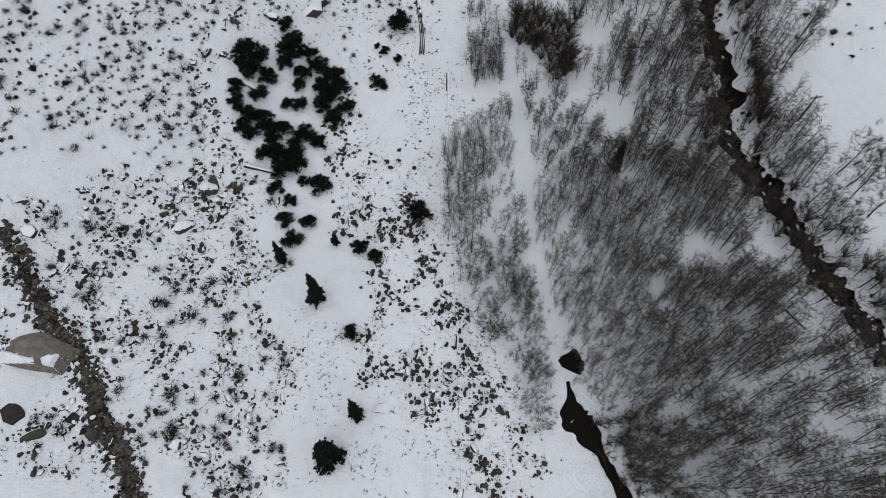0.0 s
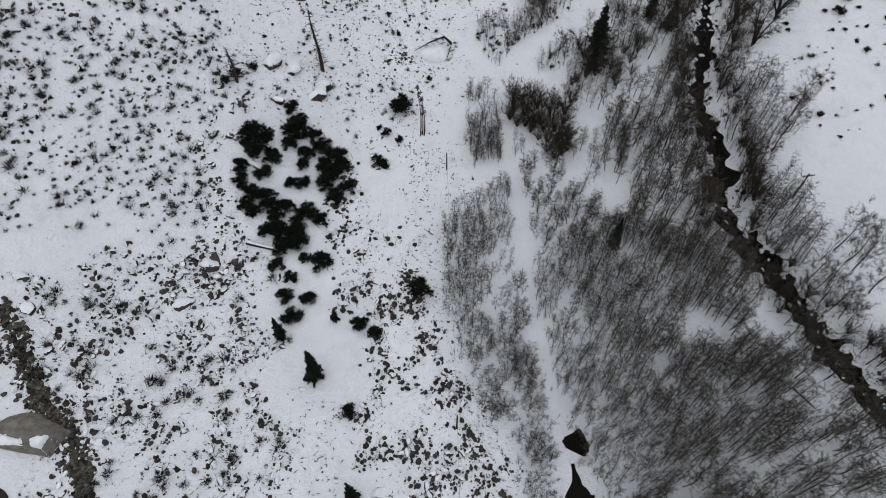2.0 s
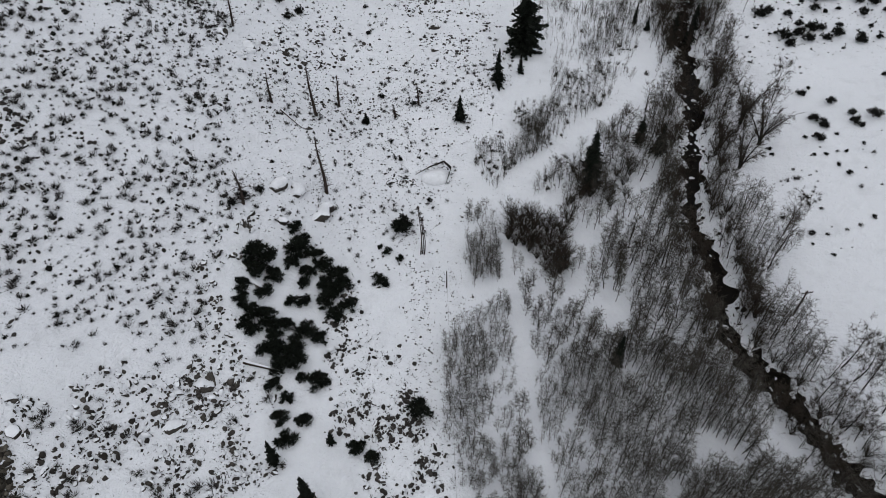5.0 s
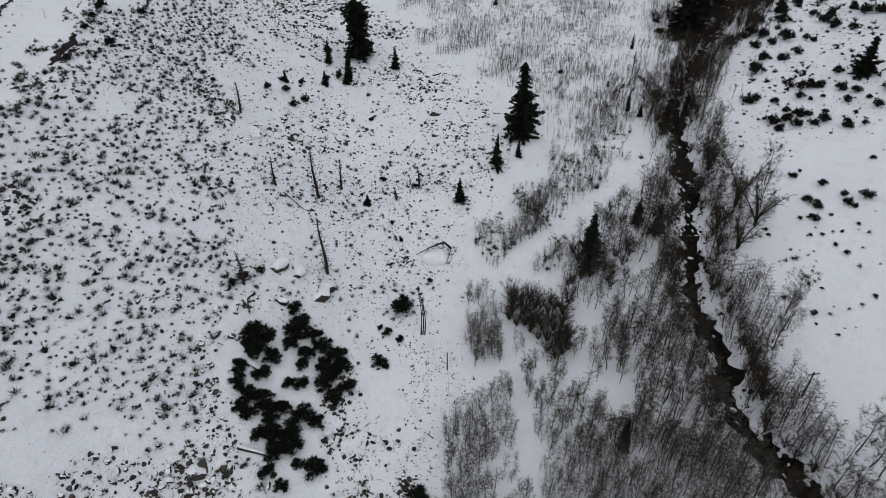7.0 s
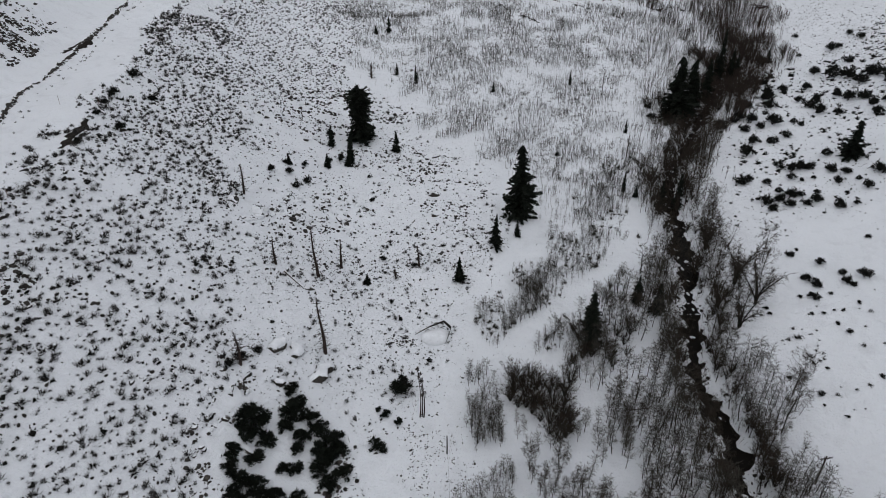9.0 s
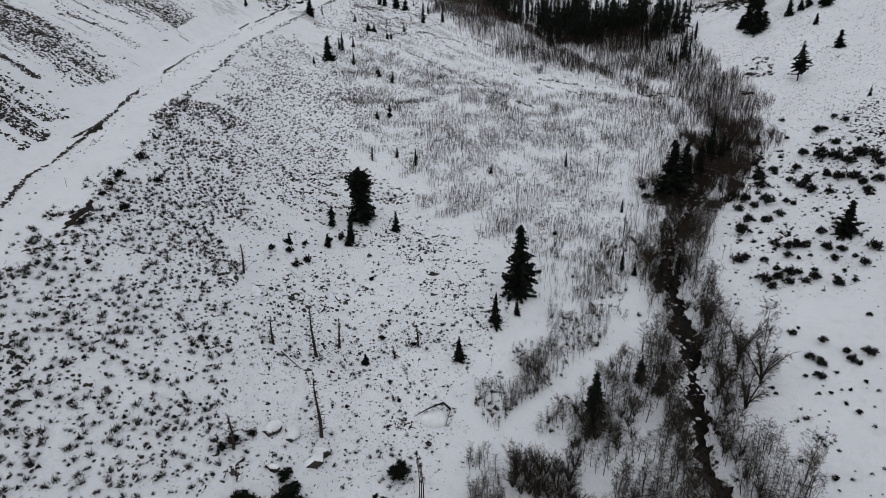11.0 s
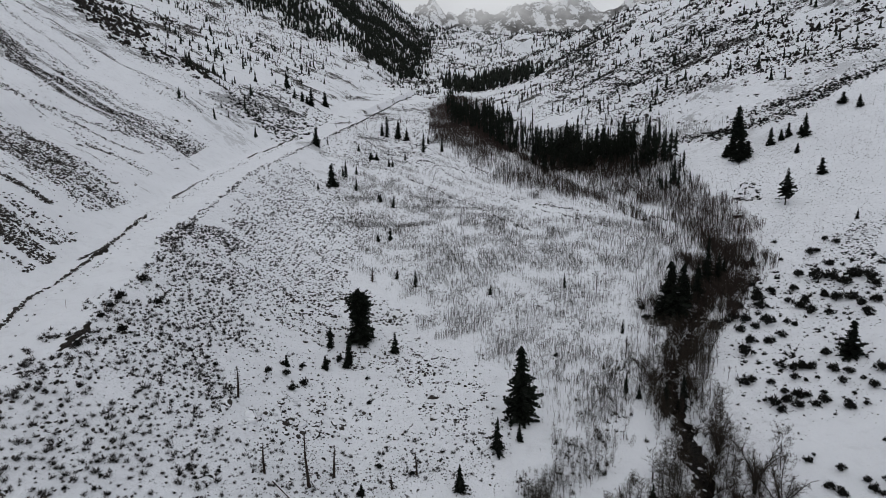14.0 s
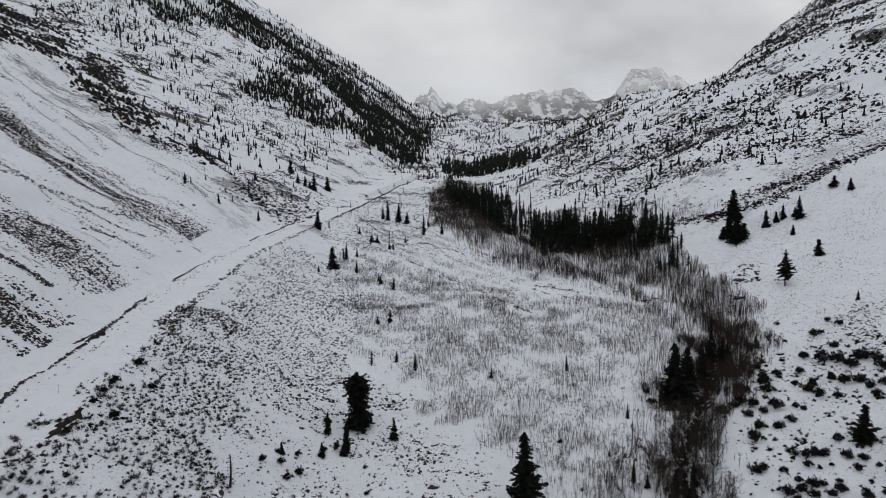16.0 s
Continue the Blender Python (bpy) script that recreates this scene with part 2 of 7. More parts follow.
M_EARTH = plain("bare_earth", (0.022, 0.018, 0.015), (0.011, 0.009, 0.008), 1.0, 0.95, 0.5, 0.1)


def water_material():
    m, ns, ls, b = material("creek_water")
    b.inputs["Base Color"].default_value = (0.006, 0.005, 0.004, 1)
    b.inputs["Roughness"].default_value = 0.22
    b.inputs["Specular IOR Level"].default_value = 0.04
    bump(ns, ls, b, noise_at(ns, ls, 1.6, 4, 0.6), 0.5, 0.2)
    return m


M_WATER = water_material()


# ---- mesh helpers ----
def mesh_of(name, verts, faces, mats, smooth_faces=False, index=None):
    me = bpy.data.meshes.new(name)
    me.from_pydata([tuple(v) for v in verts], [], [tuple(f) for f in faces])
    for mt in mats:
        me.materials.append(mt)
    if index is not None:
        me.polygons.foreach_set("material_index", np.asarray(index, np.int32))
    if smooth_faces:
        me.polygons.foreach_set("use_smooth", np.ones(len(me.polygons), bool))
    me.update()
    return me


def spaced(lo, hi, dense_lo, dense_hi, step, growth):
    mid = list(np.arange(dense_lo, dense_hi + 0.01, step))
    a, s = [dense_lo], step
    while a[-1] > lo:
        s *= growth
        a.append(a[-1] - s)
    b, s = [mid[-1]], step
    while b[-1] < hi:
        s *= growth
        b.append(b[-1] + s)
    return np.array(a[:0:-1] + mid + b[1:])


def fine_ground(x, y):
    near = 1 - smooth(500, 900, y)
    return ground(x, y) + near * (0.5 * fbm(np.asarray(x) / 5, np.asarray(y) / 5, 3, 91))


# ---- the ground, one sheet to the horizon ----
gx = spaced(-4600, 4600, -225, 255, 3.0, 1.034)
gy = spaced(-900, 4950, -40, 420, 3.0, 1.0125)
GX, GY = np.meshgrid(gx, gy)
GZ = fine_ground(GX, GY)
nx, ny = len(gx), len(gy)
ids = np.arange(nx * ny).reshape(ny, nx)
quads = np.stack([ids[:-1, :-1], ids[:-1, 1:], ids[1:, 1:], ids[1:, :-1]], -1).reshape(-1, 4)
me = mesh_of("ground", np.stack([GX, GY, GZ], -1).reshape(-1, 3), quads, [M_GROUND], True)
tagged(new("ground", me), "snow-covered valley floor and mountain slopes with bare scree", "ground", kind="structure")


def on_ground(x, y):
    """Height of the sheet as it is meshed."""
    x, y = np.asarray(x, float), np.asarray(y, float)
    i = np.clip(np.searchsorted(gx, x) - 1, 0, nx - 2)
    j = np.clip(np.searchsorted(gy, y) - 1, 0, ny - 2)
    u, v = (x - gx[i]) / (gx[i + 1] - gx[i]), (y - gy[j]) / (gy[j + 1] - gy[j])
    return (GZ[j, i] * (1 - u) + GZ[j, i + 1] * u) * (1 - v) + (GZ[j + 1, i] * (1 - u) + GZ[j + 1, i + 1] * u) * v

# ---- shapes: each returns points, faces and the number of each face's material ----
def joinshapes(shapes):
    vs, fs, ms, n = [], [], [], 0
    for v, f, m in shapes:
        vs.append(v)
        fs.append(np.asarray(f) + n)
        ms.append(m)
        n += len(v)
    return np.concatenate(vs), np.concatenate(fs), np.concatenate(ms)


def blades(starts, ends, width, mat=0, rng=None):
    """One slim triangle from each start to each end."""
    starts, ends = np.asarray(starts, float), np.asarray(ends, float)
    d = ends - starts
    side = np.cross(d, rng.normal(size=d.shape))
    side = side / (np.linalg.norm(side, axis=1, keepdims=True) + 1e-9) * np.reshape(width, (-1, 1)) / 2
    v = np.stack([starts - side, starts + side, ends], 1).reshape(-1, 3)
    return v, np.arange(len(v)).reshape(-1, 3), np.full(len(d), mat)


def limb(path, radii, sides=5, mat=0):
    """A tapered, bent tube of triangles along a path."""
    path = np.asarray(path, float)
    a = np.linspace(0, 2 * np.pi, sides, endpoint=False)
    ring = np.stack([np.cos(a), np.sin(a), 0 * a], 1)
    d = path[-1] - path[0]
    d = d / np.linalg.norm(d)
    e1 = np.cross(d, (0.3, 1.0, 0.1))
    e1 /= np.linalg.norm(e1)
    e2 = np.cross(d, e1)
    v = np.concatenate([p + r * (ring[:, :1] * e1 + ring[:, 1:2] * e2) for p, r in zip(path, radii)])
    f = []
    for k in range(len(path) - 1):
        for i in range(sides):
            j = (i + 1) % sides
            p, q, r, s = k * sides + i, k * sides + j, (k + 1) * sides + j, (k + 1) * sides + i
            f += [(p, q, r), (p, r, s)]
    return v, np.array(f), np.full(len(f), mat)


def ico(level):
    bm = bmesh.new()
    bmesh.ops.create_icosphere(bm, subdivisions=level, radius=1.0)
    v = np.array([p.co[:] for p in bm.verts])
    f = np.array([[p.index for p in q.verts] for q in bm.faces])
    bm.free()
    return v, f


ICO = {k: ico(k) for k in (1, 2, 3, 4, 5)}


def stone(rng, level=1, snow=0.0, flat=0.6, cuts=7, deep=0.5):
    """An angular block cut by a few planes; its upward faces may carry snow (material 1)."""
    v, f = ICO[level]
    v = v * (1, rng.uniform(0.42, 0.9), rng.uniform(flat * 0.6, flat * 1.3))
    for _ in range(cuts):
        n = rng.normal(size=3)
        n /= np.linalg.norm(n)
        cut = rng.uniform(deep, 0.85)
        over = np.clip(v @ n - cut * (0.75 + 0.25 * abs(n[0])), 0, None)
        v = v - over[:, None] * n
    if level > 2:
        s = rng.uniform(0, 50)
        v = v * (1 + 0.10 * fbm(v[:, :1] * 2.2 + v[:, 2:] + s, v[:, 1:2] * 2.2 - v[:, 2:], 4, 71))
    else:
        v = v * (1 + 0.10 * rng.normal(size=(len(v), 1)) * (0.6 if level > 1 else 1))
    v[:, 2] += 0.12
    p = v[f]
    n = np.cross(p[:, 1] - p[:, 0], p[:, 2] - p[:, 0])
    n /= np.linalg.norm(n, axis=1, keepdims=True) + 1e-9
    m = ((n[:, 2] > 1 - snow) & (p[:, :, 2].mean(1) > 0.1)).astype(int)
    return v, f, m


def tuft(rng, count=40, height=1.0, spread=0.8, width=0.05):
    """A low shrub of stiff twigs that fan out from its foot, with side twigs."""
    a, r = rng.uniform(0, 2 * np.pi, count), np.sqrt(rng.uniform(0.02, 1, count)) * spread
    tips = np.stack([np.cos(a) * r, np.sin(a) * r, height * (1.05 - 0.55 * (r / spread) ** 2) * rng.uniform(0.7, 1.1, count)], 1)
    foot = np.stack([0.15 * spread * np.cos(a), 0.15 * spread * np.sin(a), 0 * a - 0.05], 1)
    mid = foot + (tips - foot) * rng.uniform(0.35, 0.7, (count, 1))
    out = mid + (tips - mid) * 0.9 + rng.normal(size=(count, 3)) * 0.16 * height
    return joinshapes([blades(foot, tips, width, 0, rng), blades(mid, out, width * 0.8, 0, rng)])


def leafy(rng, count=150, radius=1.0, height=1.0, size=0.3, low=0.05):
    """An evergreen shrub: needle sprays pointing out of an uneven, lobed mound."""
    lobes = rng.normal(size=(7, 3))
    lobes /= np.linalg.norm(lobes, axis=1, keepdims=True)
    d = rng.normal(size=(count, 3))
    d /= np.linalg.norm(d, axis=1, keepdims=True)
    d[:, 2] = np.abs(d[:, 2])
    reach = 0.55 + 0.5 * np.clip((d @ lobes.T).max(1), 0, 1) ** 3
    base = d * reach[:, None] * (radius, radius, height) * rng.uniform(0.25, 0.85, (count, 1)) + (0, 0, low * height)
    tip = base + (d + rng.normal(size=d.shape) * 0.35) * size * rng.uniform(0.7, 1.5, (count, 1)) + (0, 0, 0.1 * size)
    a = blades(base, tip, size * 0.75, 0, rng)
    b = blades(base + rng.normal(size=base.shape) * size * 0.2, tip + rng.normal(size=tip.shape) * size * 0.45, size * 0.45, 0, rng)
    return joinshapes([a, b])


def needles(rng, height, radius, whorls=16, per=9, shape=0.8, bare=0.10, flat_top=0.0):
    """The crown of a conifer: drooping branches in whorls, each a ragged spray of needle fans."""
    s, e, w = [], [], []
    lobe = rng.uniform(0, 9)
    for k in range(whorls):
        u = (k + rng.uniform(-1.0, 1.0)) / (whorls - 1)
        z = height * (bare + (1 - bare) * np.clip(u, 0, 1) * 0.97)
        reach = radius * max((1 - np.clip(u, 0, 1)) ** shape, flat_top) * rng.uniform(0.88, 1.08) + 0.12
        for _ in range(per):
            if rng.random() < 0.12:
                continue
            a = rng.uniform(0, 2 * np.pi)
            r = reach * rng.uniform(0.55, 1.15) * (0.72 + 0.75 * (0.5 + float(value_noise(1.6 * np.cos(a) + 9.0 * lobe, 1.6 * np.sin(a) + 5.0 * z / height, 33))))
            out = np.array([np.cos(a), np.sin(a), 0])
            side = np.array([-np.sin(a), np.cos(a), 0])
            p0 = np.array([0, 0, z + rng.uniform(-2.4, 2.4) * height / whorls])
            p1 = out * r + (0, 0, z - 0.22 * r + rng.uniform(-0.45, 0.45) * r)
            s.append(p0), e.append(p1), w.append(0.52 * r + 0.16)
            for q in (0.35, 0.55, 0.75, 0.9):
                for sg in (-1, 1):
                    b0 = p0 + (p1 - p0) * q
                    s.append(b0)
                    e.append(b0 + out * 0.16 * r + side * sg * r * 0.30 * (1.25 - q) + (0, 0, rng.uniform(-0.10, 0.05) * r))
                    w.append(0.24 * r + 0.08)
    s.append(np.array([0, 0, height * 0.93])), e.append(np.array([0, 0, height])), w.append(0.25)
    return blades(s, e, np.array(w), 0, rng)


def bare_tree(rng, height, spread, limbs=14, twigs=5, low=0.35, trunk=0.10, lean=0.0, fine=0.03, subs=5, rise=0.9):
    """Trunk shape and crown shape of a leafless tree: limbs, side branches and fine twigs that fill a rounded crown."""
    top = np.array([lean * height + rng.normal() * 0.03 * height, rng.normal() * 0.03 * height, height * 0.94])
    ts = np.linspace(0, 1, 5)
    bend = rng.normal(size=2) * 0.03 * height
    path = np.stack([top[0] * ts + bend[0] * np.sin(ts * 3.1), top[1] * ts + bend[1] * np.sin(ts * 3.1), top[2] * ts - 0.3], 1)
    stem = limb(path, trunk * (1.05 - 0.85 * ts), 5)
    s, e, w = [], [], []
    for k in range(limbs):
        u = low + (0.98 - low) * (k + rng.random()) / limbs
        q = (u - low) / (1 - low)
        p = np.array([np.interp(u, ts, path[:, i]) for i in range(3)])
        a = 2.4 * k + rng.normal() * 0.5
        r = spread * (0.35 + 0.65 * np.sqrt(max(0.0, 1 - (1.7 * q - 0.55) ** 2))) * rng.uniform(0.75, 1.1)
        out = np.array([np.cos(a), np.sin(a), 0])
        knee = p + out * r * 0.5 + (0, 0, r * rise * rng.uniform(0.25, 0.5))
        tip = knee + out * r * 0.4 + (0, 0, r * rise * rng.uniform(0.5, 0.9))
        s += [p, knee]
        e += [knee, tip]
        w += [trunk * 0.55 * (1.1 - u) + 0.015, trunk * 0.3 * (1.1 - u) + 0.012]
        for _ in range(subs):
            v = rng.uniform(0.2, 1.0)
            b = p + (knee - p) * v * 2 if v < 0.5 else knee + (tip - knee) * (2 * v - 1)
            d = out * 0.5 + rng.normal(size=3) * 0.55 + (0, 0, 0.45 * rise)
            c = b + d / np.linalg.norm(d) * r * rng.uniform(0.25, 0.5)
            s.append(b), e.append(c), w.append(fine * 1.4)
            for _ in range(twigs):
                g = b + (c - b) * rng.uniform(0.2, 1.0)
                h = rng.normal(size=3) * 0.85 + d * 0.45 + (0, 0, 0.10)
                s.append(g), e.append(g + h / np.linalg.norm(h) * spread * rng.uniform(0.12, 0.36)), w.append(fine)
    return stem, blades(s, e, np.array(w), 0, rng)


def slender_tree(rng, height, spread, limbs=20, twigs=9, low=0.36, trunk=0.12, fine=0.045):
    """Stem and crown of an aspen: a clean dark stem, short rising limbs and a brush of fine twigs."""
    ts = np.linspace(0, 1, 5)
    bend, way = rng.normal(size=2) * 0.018 * height, rng.uniform(0, 6.28)
    path = np.stack([bend[0] * np.sin(ts * 3.1) + 0.03 * height * ts * np.cos(way), bend[1] * np.sin(ts * 3.1) + 0.03 * height * ts * np.sin(way), ts * height * 0.97 - 0.3], 1)
    stem = limb(path, trunk * (1.05 - 0.9 * ts ** 0.8), 5)
    s, e, w = [], [], []
    for k in range(limbs):
        u = low + (0.97 - low) * (k + rng.random()) / limbs
        q = (u - low) / (1 - low)
        p = np.array([np.interp(u, ts, path[:, i]) for i in range(3)])
        a = 2.4 * k + rng.normal() * 0.6
        r = spread * (0.55 + 0.95 * q - 1.15 * q * q) * rng.uniform(0.55, 1.25)
        tip = p + (np.cos(a) * r, np.sin(a) * r, r * rng.uniform(0.3, 0.9))
        s.append(p), e.append(tip), w.append(0.5 * trunk * (1.15 - u) + 0.02)
        g = p + (tip - p) * rng.uniform(0.25, 1.0, (twigs, 1))
        d = (tip - p) / r * 0.45 + rng.normal(size=(twigs, 3)) * 0.75 + (0, 0, 0.3)
        d = d / np.linalg.norm(d, axis=1, keepdims=True) * spread * rng.uniform(0.18, 0.48, (twigs, 1))
        s += list(g)
        e += list(g + d)
        w += [fine] * twigs
    return stem, blades(s, e, np.array(w), 0, rng)


def mesh_from(name, shape, mats):
    v, f, m = shape
    me = bpy.data.meshes.new(name)
    me.vertices.add(len(v))
    me.vertices.foreach_set("co", np.asarray(v, np.float32).ravel())
    me.loops.add(3 * len(f))
    me.loops.foreach_set("vertex_index", np.asarray(f, np.int32).ravel())
    me.polygons.add(len(f))
    me.polygons.foreach_set("loop_start", np.arange(0, 3 * len(f), 3, dtype=np.int32))
    for mt in mats:
        me.materials.append(mt)
    me.polygons.foreach_set("material_index", np.asarray(m, np.int32))
    me.update(calc_edges=True)
    me.validate()
    return me


def strew(name, protos, xs, ys, sizes, mats, rng, sink=0.0, tilt=0.0, tall=None):
    """Many small pieces in one mesh, each set on the ground."""
    xs, ys, sizes = np.asarray(xs, float), np.asarray(ys, float), np.asarray(sizes, float)
    zs = on_ground(xs, ys)
    pick = rng.integers(0, len(protos), len(xs))
    turn = rng.uniform(0, 2 * np.pi, len(xs))
    vs, fs, ms, n = [], [], [], 0
    for k, (v, f, m) in enumerate(protos):
        sel = np.where(pick == k)[0]
        if not len(sel):
            continue
        c, s = np.cos(turn[sel])[:, None], np.sin(turn[sel])[:, None]
        h = sizes[sel] if tall is None else np.asarray(tall)[sel]
        x = (v[:, 0] * c - v[:, 1] * s) * sizes[sel][:, None]
        y = (v[:, 0] * s + v[:, 1] * c) * sizes[sel][:, None]
        z = v[:, 2] * h[:, None]
        if tilt:
            x = x + z * rng.normal(size=(len(sel), 1)) * tilt
            y = y + z * rng.normal(size=(len(sel), 1)) * tilt
        vs.append(np.stack([x + xs[sel][:, None], y + ys[sel][:, None], z + (zs[sel] - sink * sizes[sel])[:, None]], -1).reshape(-1, 3))
        fs.append((f[None] + (np.arange(len(sel)) * len(v))[:, None, None]).reshape(-1, 3) + n)
        ms.append(np.tile(m, len(sel)))
        n += len(sel) * len(v)
    return new(name, mesh_from(name, (np.concatenate(vs), np.concatenate(fs), np.concatenate(ms)), mats))


def part(name, shape, mats, parent, label=""):
    ob = new(name, mesh_from(name, shape, mats if isinstance(mats, list) else [mats]))
    ob.parent = parent
    return tagged(ob, label)


def inside(poly, x, y):
    x, y = np.asarray(x, float), np.asarray(y, float)
    hit = np.zeros(x.shape, bool)
    for (ax, ay), (bx, by) in zip(poly, poly[1:] + poly[:1]):
        cross = ((ay > y) != (by > y)) & (x < (bx - ax) * (y - ay) / (by - ay + 1e-12) + ax)
        hit ^= cross
    return hit


def scatter(poly, count, rng, clump=0.0, scale=12.0, seed=5, gap=0.0, holes=(), ragged=1.0, lane=0.0, grain=None):
    """Random places in a polygon of the plan, thicker where a noise is high, with a least gap."""
    p = np.array(poly)
    lo, hi = p.min(0), p.max(0)
    xs, ys, grid = [], [], {}
    tries = 0
    while len(xs) < count and tries < 60:
        tries += 1
        x, y = rng.uniform(lo[0], hi[0], 4 * count), rng.uniform(lo[1], hi[1], 4 * count)
        fray = ragged * (0.05 * min(hi[0] - lo[0], hi[1] - lo[1]) + 2.0)
        fx, fy = 2.6 * fray * fbm(x / 9, y / 9, 3, 77) + rng.normal(size=len(x)) * 0.35 * fray, 2.6 * fray * fbm(x / 9, y / 9, 3, 87)
        ok = inside(poly, x + fx, y + fy)
        for h in holes:
            ok &= ~inside(h, x, y)
        if lane:
            ok &= np.abs(x - creek_x(y)) > 4.2
            ok &= np.abs(x - np.interp(y, TRACK_Y, TRACK_X) - 0.8 * fbm(y / 6, 0 * y, 2, 45)) > lane
        if grain:
            ok &= fbm((x * grain[0] + y * grain[1]) / grain[2], (x * grain[1] - y * grain[0]) / grain[3], 4, seed, 0.62) > rng.normal(size=len(x)) * 0.08 + clump - 0.5
        elif clump:
            ok &= fbm(x / scale, y / scale, 3, seed) > rng.normal(size=len(x)) * 0.12 + clump - 0.5
        for a, b in zip(x[ok], y[ok]):
            if len(xs) >= count:
                break
            if gap:
                key = (int(a // gap), int(b // gap))
                near = [q for i in (-1, 0, 1) for j in (-1, 0, 1) for q in grid.get((key[0] + i, key[1] + j), ())]
                if any((a - q[0]) ** 2 + (b - q[1]) ** 2 < gap * gap for q in near):
                    continue
                grid.setdefault(key, []).append((a, b))
            xs.append(a), ys.append(b)
    return np.array(xs), np.array(ys)


def place(x, y, turn=0.0, size=1.0, tall=None, sink=0.0):
    z = float(on_ground(x, y)) - sink
    return Matrix.LocRotScale((x, y, z), Euler((0, 0, turn)), (size, size, size if tall is None else tall))


class Kind:
    """A kind of thing: a few built variants, kept as the first things placed and copied for the rest."""

    def __init__(self, builders):
        self.builders, self.made = builders, {}

    def put(self, which, m, label, category, group=""):
        which = which % len(self.builders)
        if which not in self.made:
            ob = self.builders[which]()
            ob.matrix_basis = m
            self.made[which] = ob
            base = ob
        else:
            first = self.made[which]
            keep = first.scale.copy()
            first.scale = (1, 1, 1)
            base = copy_thing(first, m)
            first.scale = keep
        return tagged(base, label, category, group)


# ---- the plan: places in metres ----
PINYONS_A = (
    (-34.2, 106.6, 1.61), (-32.5, 103.9, 1.86), (-41.2, 98.1, 2.6), (-38.7, 97.2, 2.34), (-32.4, 101.1, 2.9),
    (-29.6, 101.4, 1.85), (-41.8, 94.9, 1.67), (-37, 93.8, 1.93), (-42.6, 90.3, 1.65), (-30.5, 96.9, 1.82),
    (-27.1, 99.3, 2.23), (-23.8, 97.3, 2.09), (-22.3, 94.8, 2.06), (-26.2, 94, 2.19), (-30.9, 93.7, 1.54),
    (-42.7, 87.1, 1.76), (-38.4, 89.5, 1.9), (-32.8, 89, 1.39), (-30.2, 89.1, 1.64), (-25.3, 90.7, 2.29),
    (-20.8, 89.4, 1.89), (-23.5, 87.1, 1.76), (-40.2, 84.7, 2), (-37.2, 84.6, 2.12),
)
PINYONS_B = (
    (-33.6, 83.3, 1.86), (-29, 82.8, 2.23), (-26.1, 81.1, 1.6), (-39.4, 81.1, 1.73), (-35.4, 80.5, 1.72),
    (-34.2, 77.2, 2.31), (-30.8, 78.9, 2.08), (-29.9, 75.2, 2.05), (-32.9, 74.3, 2.29), (-36.7, 77.2, 1.59),
    (-28.5, 71.9, 1.07), (-33.8, 69.9, 1.54), (-30.6, 67.3, 1.29), (-25.1, 70.6, 2.12), (-31.5, 63.6, 1.63),
    (-27, 63, 1.62), (-29.6, 59.6, 1.84), (-4.7, 64.3, 2.14), (-10.1, 113.8, 2.38), (-16.2, 56.8, 1.66),
    (-12.9, 54.7, 1.42), (-14.4, 96.8, 1.82), (-13.3, 106.4, 1.08), (-15.1, 107.8, 0.68),
)
PINYONS_C = (
    (-10.1, 104.2, 0.94), (-16.7, 40.1, 1.37), (-39.7, 94.2, 2.06), (-33.9, 98, 1.57), (-24.4, 92.9, 1.8),
    (-36, 82.9, 1.49), (-31.3, 77.3, 1.7), (-41.2, 82.5, 1.49),
)
PINYONS = PINYONS_A + PINYONS_B + PINYONS_C
CONIFERS_A = (
    (-19.4, 18.5, 8.7, 2.5), (-31.3, 55.1, 8, 1.1), (-23.6, 46.9, 11.5, 1.6), (-21.1, 58.7, 4.2, 0.8), (-14.7, 25, 11.3, 1.2),
    (35, 74.4, 9.1, 1.3), (-32.3, 238.8, 21.8, 4.6), (-17.7, 232.1, 8.7, 1.7), (-42.2, 228.9, 8.5, 1.7), (-33.7, 219.2, 11.6, 1.3),
    (-41.1, 210.8, 5, 1.4), (-52.3, 200.7, 4.3, 1), (25.4, 184.3, 24.2, 4.7), (16.3, 165.6, 11.6, 1.9), (23.5, 172.7, 6.5, 1),
    (4.9, 151.4, 8.1, 1.6), (39.2, 133.3, 12.6, 2.8), (37.7, 127.3, 16.9, 2.6), (53.7, 142.8, 8.6, 1.8), (57.9, 138.3, 9.8, 2.1),
    (-34.4, 216.4, 4.7, 1.7), (-21.1, 148.5, 3, 1.1), (-42.8, 455.1, 6.9, 1.5), (-32.4, 442, 8.4, 1.4),
)
